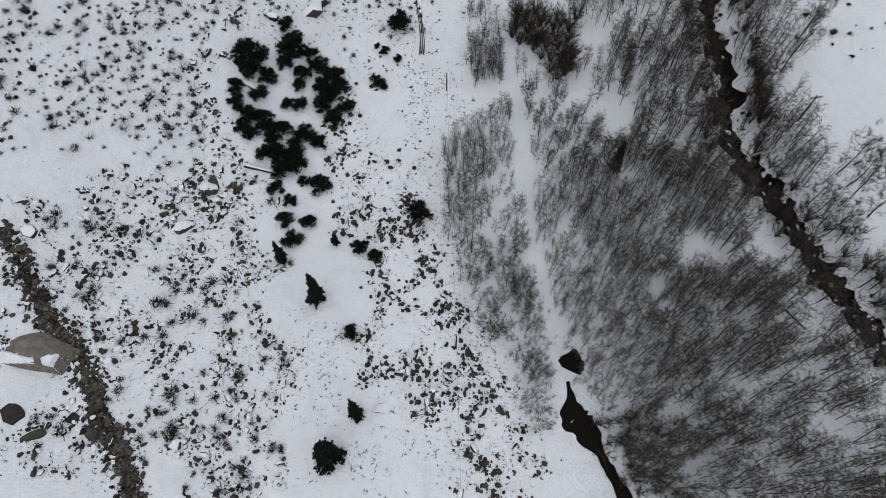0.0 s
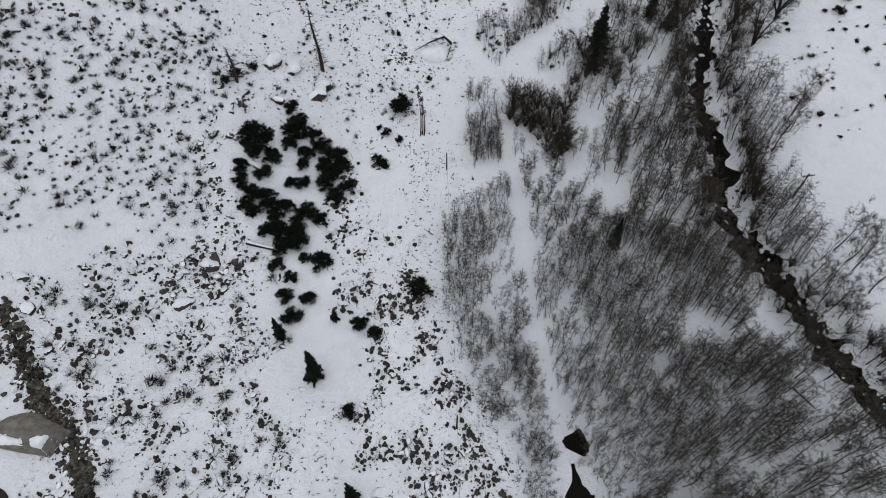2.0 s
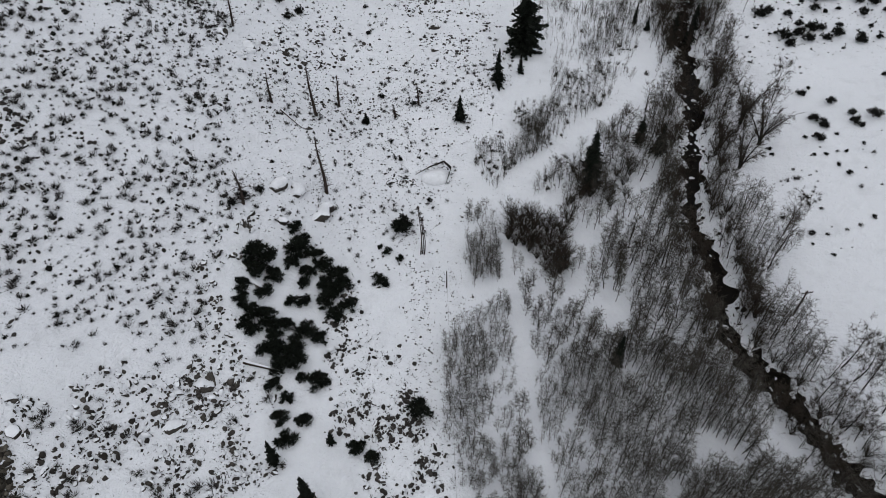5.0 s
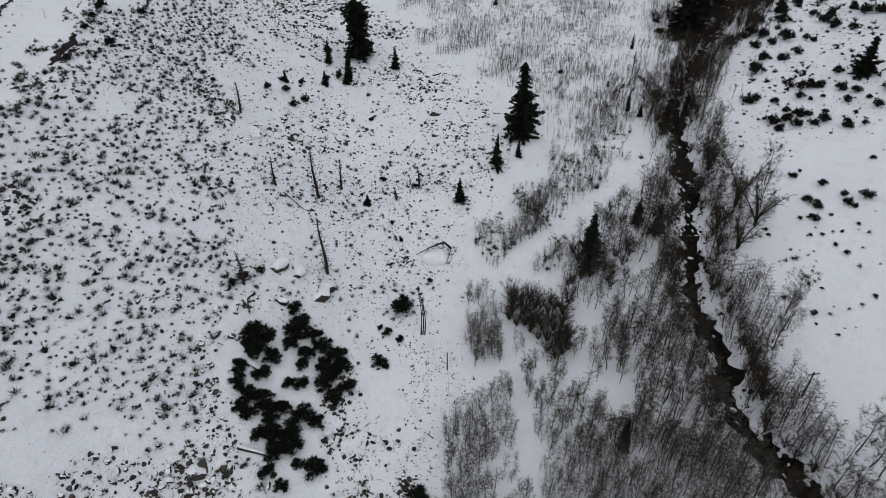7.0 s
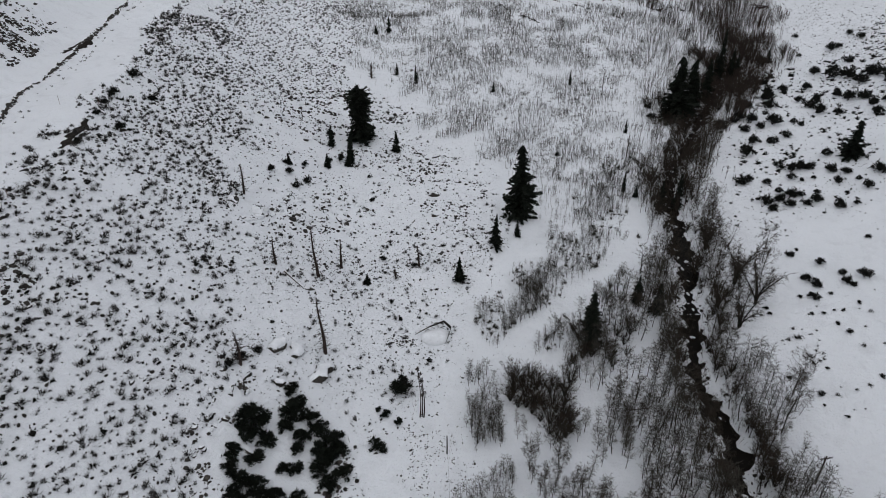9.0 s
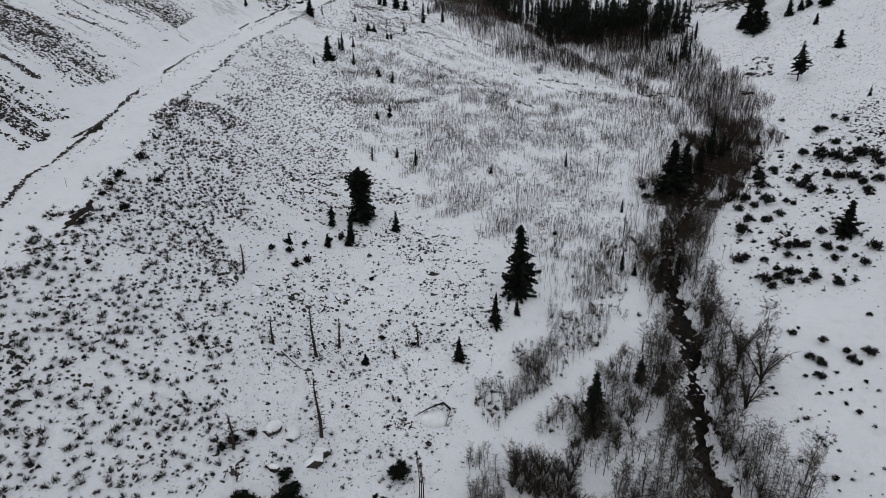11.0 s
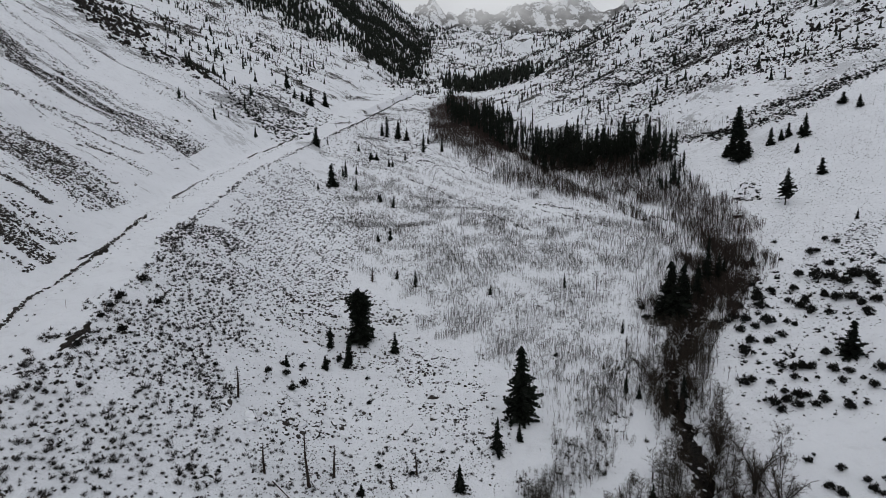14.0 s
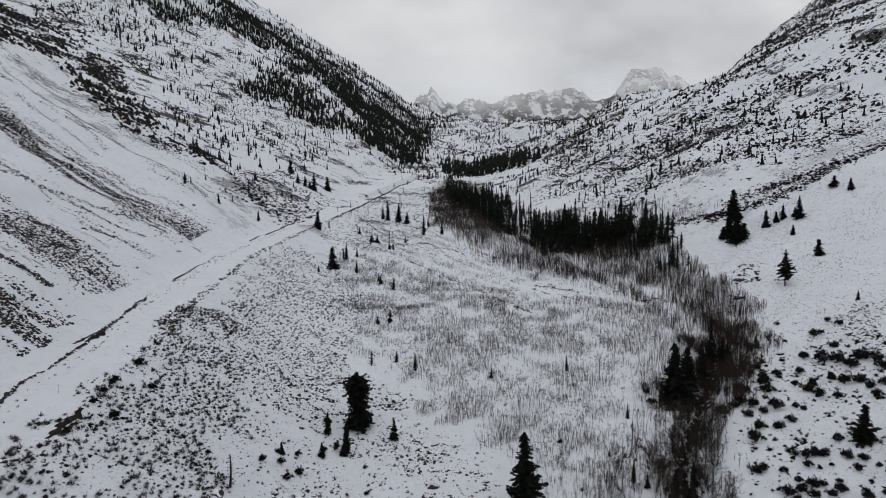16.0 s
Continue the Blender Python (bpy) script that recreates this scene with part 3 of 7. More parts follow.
CONIFERS_B = (
    (-36.1, 360.7, 4.4, 1.3), (-29.1, 364.4, 9.1, 1.5), (-21.7, 310.4, 5.9, 1), (-12, 297.1, 8.6, 1.1), (23.8, 284.8, 5, 0.8),
    (60.8, 294.6, 7.4, 0.8), (98.5, 256.9, 26.3, 5.7), (105.9, 262, 23.3, 3.5), (118.3, 277.2, 19.1, 3.1), (132.3, 299.6, 25.4, 2.7),
    (127.5, 298.4, 10, 3), (137.8, 299.4, 17, 2.5), (142.2, 303.5, 11.5, 2.2), (160.5, 311.7, 7.9, 1.6), (80.5, 193.1, 13.4, 1.9),
    (63.6, 200, 7.5, 0.9), (66.7, 195.8, 5.8, 1), (75.1, 244.8, 5.9, 0.7), (73.7, 190.5, 11, 1.8), (142.8, 204.8, 13.4, 4),
    (214.3, 382.9, 21.8, 6), (254.6, 415.2, 11.2, 3.5), (260.4, 456.3, 7.5, 1.9), (226.2, 484.8, 17.1, 5.8),
)
CONIFERS_C = (
    (225.2, 468.2, 22.6, 6.6), (233.3, 474.8, 11.5, 4.8), (242.4, 512, 25.1, 6.7), (222.4, 485.8, 9.6, 3.4), (252.9, 480.4, 13.1, 3),
    (266.6, 481.5, 10.6, 2.7), (273.3, 471.2, 17.6, 3.5), (261.8, 482.3, 8.2, 2.5), (272.8, 475.8, 7.3, 2.2), (308.8, 486.5, 8.9, 3.7),
    (312, 471.5, 9, 2.6), (176, 465.8, 11.5, 2.3), (229.3, 337.3, 5.5, 1.1), (-209.4, 893.8, 18.9, 4.6), (-178.9, 846.2, 14, 3.1),
    (-167, 843.9, 24.4, 4.7), (-155.3, 881.5, 19.7, 4.9), (-188.5, 844.7, 13.9, 2.7), (-172.9, 845, 9.8, 3.1), (-116.7, 604, 16.5, 4.2),
    (-81.8, 477.6, 17.2, 4.4), (-46.4, 731.7, 23, 4), (-36, 717.7, 15.3, 3.3), (-60.2, 744.1, 23.9, 3),
)
CONIFERS_D = (
    (-66.4, 748.5, 15.9, 2.7), (-15.3, 641.9, 19.8, 2.3), (-11.4, 680.5, 8.7, 1.5), (3.4, 640.3, 14.9, 2), (-64.5, 600.9, 6.8, 3.3),
    (-59, 599.1, 6.8, 2.5), (-79.9, 631.8, 7.1, 1.7), (-76.3, 514.1, 14.4, 1.7), (-63, 476.6, 10.1, 1.3), (-79, 517, 8.2, 1.2),
    (-45.4, 572.9, 8.5, 1.3), (-41.8, 573, 7, 1.3), (-32.4, 607.8, 7.9, 1.4), (-89.9, 465.2, 5, 1.1), (-44.7, 462.6, 5, 1.1),
    (-68.8, 524, 7.8, 1.2),
)
CONIFERS = CONIFERS_A + CONIFERS_B + CONIFERS_C + CONIFERS_D
SNAGS = (
    (-5.3, 105.6, 14.7, 0.8), (-28.8, 119.5, 16.3, 1.3), (-33.8, 143.2, 15, 0.9), (-43.7, 140.8, 8.8, 0.8), (-28.5, 151.9, 10, 0.5),
    (-58.2, 168.4, 9.9, 0.7), (-44.8, 107.8, 9.4, 1.6), (-7, 157.7, 7.2, 0.8), (-13.4, 152.3, 3.8, 0.5), (-33.7, 302.7, 6.7, 1.1),
    (-136.9, 713.3, 13.2, 2), (-33.4, 302.5, 8.2, 0.9),
)
POLES = (
    (76.3, 87.3, 8.1), (71.6, 227.6, 8.6), (73.4, 282.8, 10.2),
)
SHRUBS_R_A = (
    (130.8, 262.8, 3.86), (127.4, 248.7, 3.17), (121.7, 241.1, 2.56), (120.4, 229.5, 2.96), (115.2, 225.4, 1.93),
    (113.9, 219.3, 3.31), (142.6, 269.5, 4.56), (139.1, 259.7, 3.32), (128.4, 242, 2.59), (133.7, 243.6, 3.67),
    (126.7, 228.1, 2.48), (132.8, 230.7, 2.52), (152.1, 276, 2.94), (160.2, 272.5, 2.65), (152.2, 252.8, 3.31),
    (153.2, 246.3, 3.26), (157.2, 241.5, 2.43), (151.8, 261, 2.26), (157.6, 258.5, 2.83), (174.2, 279.7, 4.89),
    (178.8, 274.7, 4.25), (178.2, 265.6, 3.56), (187.1, 272.2, 4.28), (188.7, 265.3, 4.22), (185.8, 257.1, 3.53),
    (165.9, 250.8, 3.36), (170.4, 248.9, 3.37), (169.7, 240.7, 2.75), (174.7, 240.1, 3.32), (166.4, 231.9, 2.67),
    (165.6, 258.3, 2.86), (140.9, 242.2, 1.85),
)
SHRUBS_R_B = (
    (142.2, 238.3, 1.83), (124.2, 253, 3.19), (114, 245.8, 3.6), (120.8, 250.7, 2.63), (148.3, 287, 2.71),
    (171.3, 288.5, 3.11), (189.3, 294.8, 2.91), (174.4, 291.7, 1.57), (176.1, 313.5, 1.66), (123.3, 204.1, 2.75),
    (126.5, 204.7, 2.54), (137, 209.8, 2.39), (133.7, 199, 2.76), (136.4, 195.6, 2.06), (128.8, 203.6, 2.31),
    (120.8, 207, 1.61), (145.5, 192.8, 3.23), (137.9, 184.9, 2.22), (103.9, 200, 2.63), (107.2, 200.9, 2.21),
    (112.3, 198.6, 1.99), (120.7, 199.1, 2.02), (123.3, 196.9, 1.12), (113.6, 192.6, 1.74), (116.5, 189.2, 2.81),
    (118.8, 188.5, 1.73), (112.3, 188, 2.35), (107.1, 186.6, 2.96), (113.9, 184.2, 2.54), (121.7, 183.8, 2.36),
    (118.7, 183.3, 1.92), (132.2, 191.6, 2.02),
)
SHRUBS_R_C = (
    (127.2, 197.3, 1.13), (130.8, 177.6, 1.29), (126.2, 178.3, 2.55), (138, 190.7, 1.36), (131.5, 184.4, 1.09),
    (124, 188.2, 1.31), (108.1, 183.2, 2.09), (183.9, 335.3, 1.76), (207, 318.5, 2.79), (204.8, 324.6, 2.11),
)
SHRUBS_R = SHRUBS_R_A + SHRUBS_R_B + SHRUBS_R_C
SHRUBS_R2 = (
    (103, 159.4, 1.53), (105.8, 161.5, 0.78), (102.1, 148.1, 2.03), (108.8, 154, 1.71), (103.8, 145.2, 2.01),
    (111.8, 148.1, 1.5), (111.4, 144.3, 2.04), (116.1, 145.2, 2.25), (112.4, 142.7, 1.11), (100.8, 139.9, 1.79),
    (97.9, 141.7, 0.89), (100.9, 141.8, 0.9), (105.6, 141.1, 0.73), (110.3, 136.1, 0.72), (87.8, 136.8, 0.86),
    (103.1, 126.6, 1.03), (102, 130, 0.69), (88.4, 109.8, 1.1), (97.8, 134.8, 0.7), (100.4, 134.2, 0.7),
    (105.3, 134.2, 0.71), (91, 102.9, 0.62), (195.6, 315, 2.05), (87.7, 106.6, 0.47), (83.6, 115.2, 0.79),
    (103.3, 112.2, 0.82), (125.5, 161.2, 1.21), (191, 313.1, 3.38),
)
SHRUBS_M_A = (
    (-9.6, 115.5, 2.39), (-47.5, 187.8, 1.91), (-45, 193.6, 2.15), (-51, 194.5, 1.77), (-21.4, 148, 1.29),
    (-17.6, 160.7, 1.36), (-8.2, 157.8, 1.34), (-55.9, 191.3, 1.75), (-53.4, 200.6, 1.41), (-37.5, 220.3, 1.95),
    (-41.2, 214.7, 1.7), (-48, 205.4, 1.44), (-44.2, 239, 2.09), (-26.3, 210.2, 1.04), (-68.6, 180.1, 1.12),
    (-50.5, 123.3, 0.57), (-23.8, 193.7, 1.17), (-40.9, 121.9, 0.71), (-45.1, 109.3, 2.02), (-46.8, 106.5, 1.6),
    (-42.2, 112.4, 1.5), (-13.9, 142.7, 0.94), (-4.5, 139.8, 0.62), (-3.5, 124.1, 0.88), (-11.3, 136.7, 0.92),
    (-24.1, 130.8, 0.74), (90.6, 268.4, 2.14), (89, 257.8, 2.32), (44.6, 227.8, 1.35), (87.9, 139, 0.87),
    (-92.9, 198.7, 2.05), (-91.3, 171.8, 2.21),
)
SHRUBS_M_B = (
    (-101.8, 208.7, 2.37), (-100.4, 190.3, 2.21), (-98.5, 174.5, 1.69), (-99.9, 183.2, 1.37), (-94.4, 154.5, 1.54),
)
SHRUBS_M = SHRUBS_M_A + SHRUBS_M_B
BOULDERS_A = (
    (-69.8, 34.8, 7.32), (-50.6, 60.8, 2.5), (-44.1, 104.2, 2.12), (-37.2, 107.3, 2.28), (-29.2, 112.1, 3.57),
    (-73.8, 55, 2.16), (-75, 59.6, 1.93), (-45.5, 100.9, 1.05), (-46, 69.1, 3.13), (-67.6, 81.2, 0.37),
    (-71.9, 24.4, 2.11), (-67.5, 21.2, 2.07), (-58.6, 21.6, 2.24), (-55.7, 21.1, 1.55), (-62.2, 24, 1.47),
    (-64.3, 25.5, 1.37), (-63.1, 27.2, 1.26), (-51.3, 66.7, 1.44), (-58.9, 34, 1.6), (-45, 20.4, 2.15),
    (-41.1, 91.6, 2.29), (-11, 26.3, 2.04), (-11.8, 53.7, 0.87), (-21.1, 98.5, 1.31), (-14.8, 95.1, 0.9),
    (-69.8, 49.1, 1.43), (-40.8, 70.1, 1.68), (-43.9, 51.2, 1.38), (2.5, 79.5, 1.2), 
    (-38.9, 116, 3.05), (-35, 116.9, 3.48),
)
BOULDERS_B = (
    (-28.9, 114.3, 3.05), (-35.2, 137.9, 1.83), (-60.2, 161.9, 2.39), (-60, 157.1, 1.5), (-42.5, 183.8, 1.88),
    (-49.4, 179.6, 2.21), (-30.7, 176.4, 1.64), (-2.7, 196.6, 2.74), (-1.7, 185.1, 2.43), (-10.7, 203.9, 1.82),
    (-54, 161.9, 2.72), (-36.5, 191, 1.74), (-22.9, 184.1, 1.31), (-49.1, 229.5, 2.7), (-42.3, 148.6, 1.44),
    (-92.3, 197, 1.43), (-91.3, 171.8, 1.47), (-125.1, 372.5, 0.71), (-203.5, 497.1, 2.92), (-199, 509.9, 1.98),
    (-51.5, 225.1, 2.21), (-46.9, 228.2, 1.79), (-2, 227.5, 2.21),
)
BOULDERS = BOULDERS_A + BOULDERS_B
STAND_EDGE = [
    (10.6, 91.2), (13.6, 88.3), (13.9, 71.0), (14.4, 59.1), (15.1, 49.8), (16.9, 43.5), (20.6, 35.2), (20.2, 30.9),
    (16.6, 30.8), (11.8, 34.9), (6.9, 40.2), (4.4, 52.5), (2.9, 61.7), (0.7, 70.5), (0.1, 79.7), (5.6, 84.3),
]
STAND_MAIN = [
    (18.0, 71.2), (24.0, 75.9), (32.3, 77.3), (37.8, 74.5), (43.8, 75.9), (50.9, 70.3), (56.2, 61.7), (66.4, 48.3),
    (68.7, 40.5), (76.0, 35.4), (79.3, 29.3), (74.6, 8.0), (38.0, 8.0), (30.9, 19.7), (27.4, 25.3), (25.0, 31.2),
    (23.4, 37.3), (21.2, 43.6), (18.4, 51.9), (17.2, 61.9),
]
STAND_TOP = [
    (17.3, 100.0), (32.6, 102.1), (44.1, 112.2), (59.2, 113.5), (58.4, 92.8), (52.1, 70.4), (37.8, 74.5), (25.1, 75.8), (17.5, 72.5),
]
EDGE_UP = [(5.5, 120.1), (11.7, 121.8), (13.6, 109.5), (12.2, 98.4), (8.3, 96.4), (4.8, 100.9)]
GLADE_HIGH = [(31.2, 89.7), (39.6, 88.9), (38.0, 80.9), (32.7, 80.3)]
TRACK_Y = (35, 41, 47, 57.8, 68.8, 79.4, 91.6, 107, 118.2, 122.1, 133.9, 141.7, 159.8, 171.4)
TRACK_X = (21, 19.8, 18.7, 17.1, 16.4, 15.7, 15.3, 14.5, 13.7, 15.2, 22.5, 32.9, 50.8, 66)
GLADE_UP = [(44.5, 58.7), (50.4, 59.3), (55.2, 53.7), (52.3, 50.2), (44.8, 52.8)]
GLADE_LOW = [(37.0, 27.5), (44.2, 28.2), (43.0, 24.6), (36.0, 24.0)]
TRACK_BED = [(x - 4.5, y) for x, y in zip(TRACK_X, TRACK_Y) if y > 100] + [(x + 4.5, y) for x, y in zip(TRACK_X[::-1], TRACK_Y[::-1]) if y > 100]
STREAM_EAST = [(26.5, 26.0), (34.0, 24.5), (39.8, 12.3), (40, 4), (35, 4), (31.1, 13), (27.5, 20.0)]
MEADOW_LOW = [(21.9, 253.3), (46.3, 247.2), (65.8, 229.9), (53.1, 195.5), (47.5, 179.4), (30.3, 178.8), (23.0, 203.9)]
HILL_DOTS = [(184.6, 503.2), (245.5, 527.6), (316.6, 529.3), (355.4, 499.0), (211.8, 289.8), (199.0, 306.6), (192.4, 346.9), (179.3, 414.1)]
CREEK_DARK = [(78.6, 190.5), (85.5, 220.6), (110.5, 265.1), (141.0, 331.3), (180.4, 344.7), (160.4, 297.5), (138.4, 275.3), (108.2, 233.1), (87.5, 204.7)]
SIDE_BANK = [(11.6, 49.9), (17.7, 49.8), (22.2, 35.2), (21.6, 29.0), (19.8, 25.1), (17.1, 22.1), (13.5, 28.7), (10.8, 35.0)]
BANK_EAST = [(24.8, 30.2), (35.0, 29.3), (42.5, 12.3), (34.0, 12.3), (28.2, 22.5)]
GLADE_SIDE = [(64.1, 46.5), (70.0, 46.0), (67.7, 41.0), (64.3, 42.1)]
CREEK_EAST = [
    (73, 121.4), (81.6, 120.2), (80.9, 104.2), (75.5, 89.6), (75.8, 75.5),
    (72.1, 71.1), (67.1, 83), (68.1, 102.7),
]
FAN = [
    (-77.2, 59.8), (-63.4, 61.9), (-50.6, 71.7), (-36.3, 75.4), (-37.1, 58.7),
    (-31.9, 43.3), (-25.2, 39), (-32.1, 28.7), (-28.5, 13.9), (-33, 12),
    (-69.7, 11.5), (-76.7, 40.4),
]
FIELD = [
    (-23, 98.9), (-16.3, 89), (-9.7, 74.5), (1.8, 61.7), (4.3, 43.2),
    (8.5, 29.6), (19.5, 14.9), (20.2, 12.1), (1.5, 12), (-4.9, 28.8),
    (-22.7, 35.2), (-23.2, 40), (-14.2, 46), (-15.6, 53.4), (-19.4, 59.7),
    (-22.4, 72.2), (-26.5, 79.1),
]
BENCH = [
    (-87.3, 276.9), (-58, 293.1), (-16, 275.9), (-12.3, 244.6), (15.8, 217.1),
    (19.9, 188.1), (2.9, 177), (-32.4, 173.5), (-54, 150.1), (-68.7, 177.6),
]
BENCH_LOW = [
    (-59.1, 144.1), (21, 178.2), (10.8, 151.6), (2.3, 118.1), (-18.3, 99.3),
    (-44.8, 101.6), (-52.1, 115),
]
SLOPE_LOW = [
    (-88.6, 118.7), (-55.7, 144.8), (-49.6, 104.6), (-45.6, 86.7), (-50.8, 71.5),
    (-77.3, 61.5),
]
SLOPE = [
    (-106.9, 143.2), (-97.9, 141.7), (-98.8, 177), (-103, 216.5), (-120.5, 286.4),
    (-101.5, 334.2), (-76.9, 228.2), (-61.3, 152), (-50.1, 116.3), (-47.8, 80),
    (-74.3, 65.8),
]
SLOPE_UP = [
    (-109.5, 296.9), (-125.4, 447.8), (-112.8, 520.4), (-78, 471.9), (-43.8, 386.9),
    (-42.6, 318.4), (-53.9, 254.2), (-73.9, 227.5),
]
MEADOW = [
    (-87.2, 531.7), (-38.1, 505.9), (31.2, 453.8), (79.8, 405.6), (108.7, 320),
    (89.5, 274.1), (65.6, 229.5), (53.1, 195.4), (23.5, 208), (23.1, 252.3),
    (-5.7, 247.1), (-10.2, 275.8), (-36.2, 314.2), (-56.4, 402.4),
]
MEADOW_UP = [
    (-93.3, 738.1), (-13.9, 653.2), (40.5, 600.8), (77.2, 519.3), (126.3, 440.8),
    (138.2, 380.9), (108.7, 320), (79.8, 405.6), (31.2, 453.8), (-38.1, 505.9),
    (-87.5, 566),
]
THICKET = [
    (-12.3, 882.1), (-7.6, 972.4), (5, 959.4), (13, 1155.2), (29.8, 1106.3),
    (49.3, 1239), (56.6, 849.7), (97.7, 627), (170, 507), (175.2, 435.3),
    (154.3, 302.9), (136.7, 287.5), (138.4, 327), (138.2, 380.9), (126.3, 440.8),
    (72.9, 488), (41.4, 573.3), (-10.1, 714.3),
]
FOREST = [(85.2, 573.9), (102.8, 617.2), (128.7, 634.6), (164.9, 598.9), (193.2, 548.0), (181.9, 505.7), (159.8, 511.2), (130.3, 543.7)]
FOREST_MID = [
    (15.2, 1095.7), (76.7, 916.5), (111.3, 720), (101.6, 615.9), (66.2, 644.8),
    (45, 777.2), (12.2, 875.1),
]
FOREST_FAR = [
    (8.1, 1571.9), (148.4, 1492.3), (206.5, 1371.4), (181.9, 1204), (105.5, 1274.6),
    (19.2, 1392.3),
]
WILLOWS = [(16.2, 119.5), (19.1, 122.8), (26.8, 118.0), (32.3, 112.1), (32.8, 104.0), (27.4, 99.3), (22.5, 101.5), (15.7, 106.9)]
WILLOW_BROWN = [
    (100.3, 267.6), (151.5, 345.4), (171.3, 347.7), (153.2, 294.7), (124.8, 265.8),
    (97.7, 227), (67.9, 181.6), (75.4, 211.2),
]
PALE_BRUSH = [
    (8.6, 136.2), (29.8, 160.4), (69.1, 231), (80.9, 209.1), (57.8, 180.2),
    (34.2, 143.6), (17, 125.7),
]
HILL_R = [
    (100.6, 223.7), (135.7, 268.2), (181.5, 307.4), (233.6, 326.3), (131.9, 161.6),
    (92.3, 179.8),
]
HILL_UP = [
    (166.6, 468.3), (213.9, 464.7), (295.5, 511.2), (345.5, 493.4), (239.8, 321.9),
    (165.5, 297.8),
]
SCRUB_L = [
    (-207.2, 590.8), (-210.2, 706.5), (-165.3, 850.2), (-135, 841.7), (-135.9, 632.9),
    (-173.2, 610.3),
]
LONE_TREES = (
    (81.2, 74.2), (82.5, 71.3), (83.4, 69.3), (85.1, 64.3), (82, 110.2),
    (78.3, 104.5), (89.7, 147.8), (94, 157.1),
)
LOGS = (
    (-40.2, 74.4, -32.8, 73, 0.5), (-41.4, 139.6, -36.1, 136.8, 0.3), (64.3, 44.8, 67, 40.9, 0.35), (75.4, 33.7, 83.7, 37.5, 0.3), (42.2, 107.7, 48.3, 108.1, 0.25),
)
SIDE_STREAM = ((22.2, 32.0), (22.8, 28.1), (22.7, 25.4), (24.8, 22.9), (26.9, 19.7), (28.6, 16.1), (30.6, 12.3), (33.5, 5))
SIDE_WIDTH = (0.3, 0.5, 2.3, 1.7, 1.1, 0.9, 1.0, 1.0)
MOUNT_L = [(-190, 500), (-170, 900), (-130, 1400), (-60, 2000), (-420, 2000), (-520, 1300), (-420, 700), (-330, 500)]
MOUNT_L_HIGH = [(-420, 1100), (-260, 1600), (-40, 2100), (60, 2580), (-800, 2580), (-900, 1700), (-700, 1200)]
MOUNT_R = [(330, 560), (250, 900), (300, 1500), (700, 2500), (1700, 2580), (1200, 1500), (700, 800)]
VALLEY_HEAD = [(-150, 1500), (120, 1000), (300, 1100), (500, 2000), (700, 2580), (-200, 2580)]
SLOPE_TREES = [(-180, 620), (-170, 950), (-260, 1100), (-330, 800), (-270, 600)]
BAND_NEAR = (
    (228.1, 527.6), (249.9, 532.3), (278.1, 537), (297.6, 523.9), (311.4, 518.5),
    (337.7, 514.2),
)
BAND_RIDGE = (
    (252.8, 1246.3), (232.1, 934.7), (227.4, 799), (274.4, 857.8), (306.3, 862),
    (354.2, 848.9), (395.9, 810.9), (450.6, 770.2), (515.7, 747.5),
)
BAND_LEFT = (
    (-384.9, 870.6), (-266.6, 654.2), (-236.8, 685.7), (-198.8, 640.9), (-178.3, 628.7),
    (-158.4, 663.8),
)
OUTCROPS = (
    (-554.7, 1031.1), (-360.2, 684.8), (-341.4, 671.3), (-320.5, 658.2), (-810.9, 1264.2),
    (-451.6, 684), (-647.6, 1043), (-314.4, 676.6), (-601.6, 1066.8), (-413, 995.3),
)
RIDGE_WOOD = [
    (-707.6, 1800.9), (-620.1, 2035.9), (-503.5, 2148.9), (-373.1, 2278.3), (-135.4, 2366.7),
    (-7.9, 2196.7), (-22.2, 1762.2), (-160.6, 1908.5), (-309.6, 1885.7), (-370.3, 1855.9),
    (-502.6, 1860.1), (-605.6, 1778.7),
]
HILL_MID = [
    (228.4, 1444.4), (298.3, 1052.8), (362.9, 870.4), (421.5, 742.1), (473.4, 685),
    (377.3, 536.9), (314.7, 568), (264.3, 591), (199.7, 657.7), (170.4, 875.1),
]
GRAVEL_LINE = (
    (-76.8, 54.7), (-74.5, 49), (-71.8, 43.9), (-68.8, 39.5), (-64.1, 35.4),
    (-60.3, 30), (-58.5, 24.7), (-54.5, 19.8), (-52, 16.3), (-49.7, 11.1),
)
TRACKSIDE = [
    (6.9, 110.9), (12.9, 118.5), (17.7, 136.2), (25.8, 153.5), (36.6, 160.4),
    (27.5, 141.2), (17, 125.7), (15.9, 104.2), (12.9, 90.9), (6.4, 97.4),
]
GLADE_TRACK = [
    (25.8, 89.5), (38.7, 96.3), (39.6, 84), (30.5, 79.9),
]
SCAR_OUT = ((-96.6, 149.5), (-96.8, 155.7), (-97.4, 162.3), (-98.9, 170.7))
SCAR_IN = (
    (-135.7, 228.7), (-134, 232.2), (-131.7, 237.1), (-131.8, 246.1),
)
CLIFF_HIGH = [
    (-891.8, 1286.2), (-845.9, 1508.7), (-772.5, 1407.8), (-624.6, 1058.2), (-434.8, 690.3),
    (-429, 640.3), (-447.2, 642.6),
]
CLIFF_LOW = [
    (-396.2, 690.4), (-651.3, 1202.9), (-639.7, 1263.8), (-491.7, 1004), (-384.9, 870.6),
    (-309.4, 672.1), (-344.7, 677.9), (-357.9, 663.7),
]
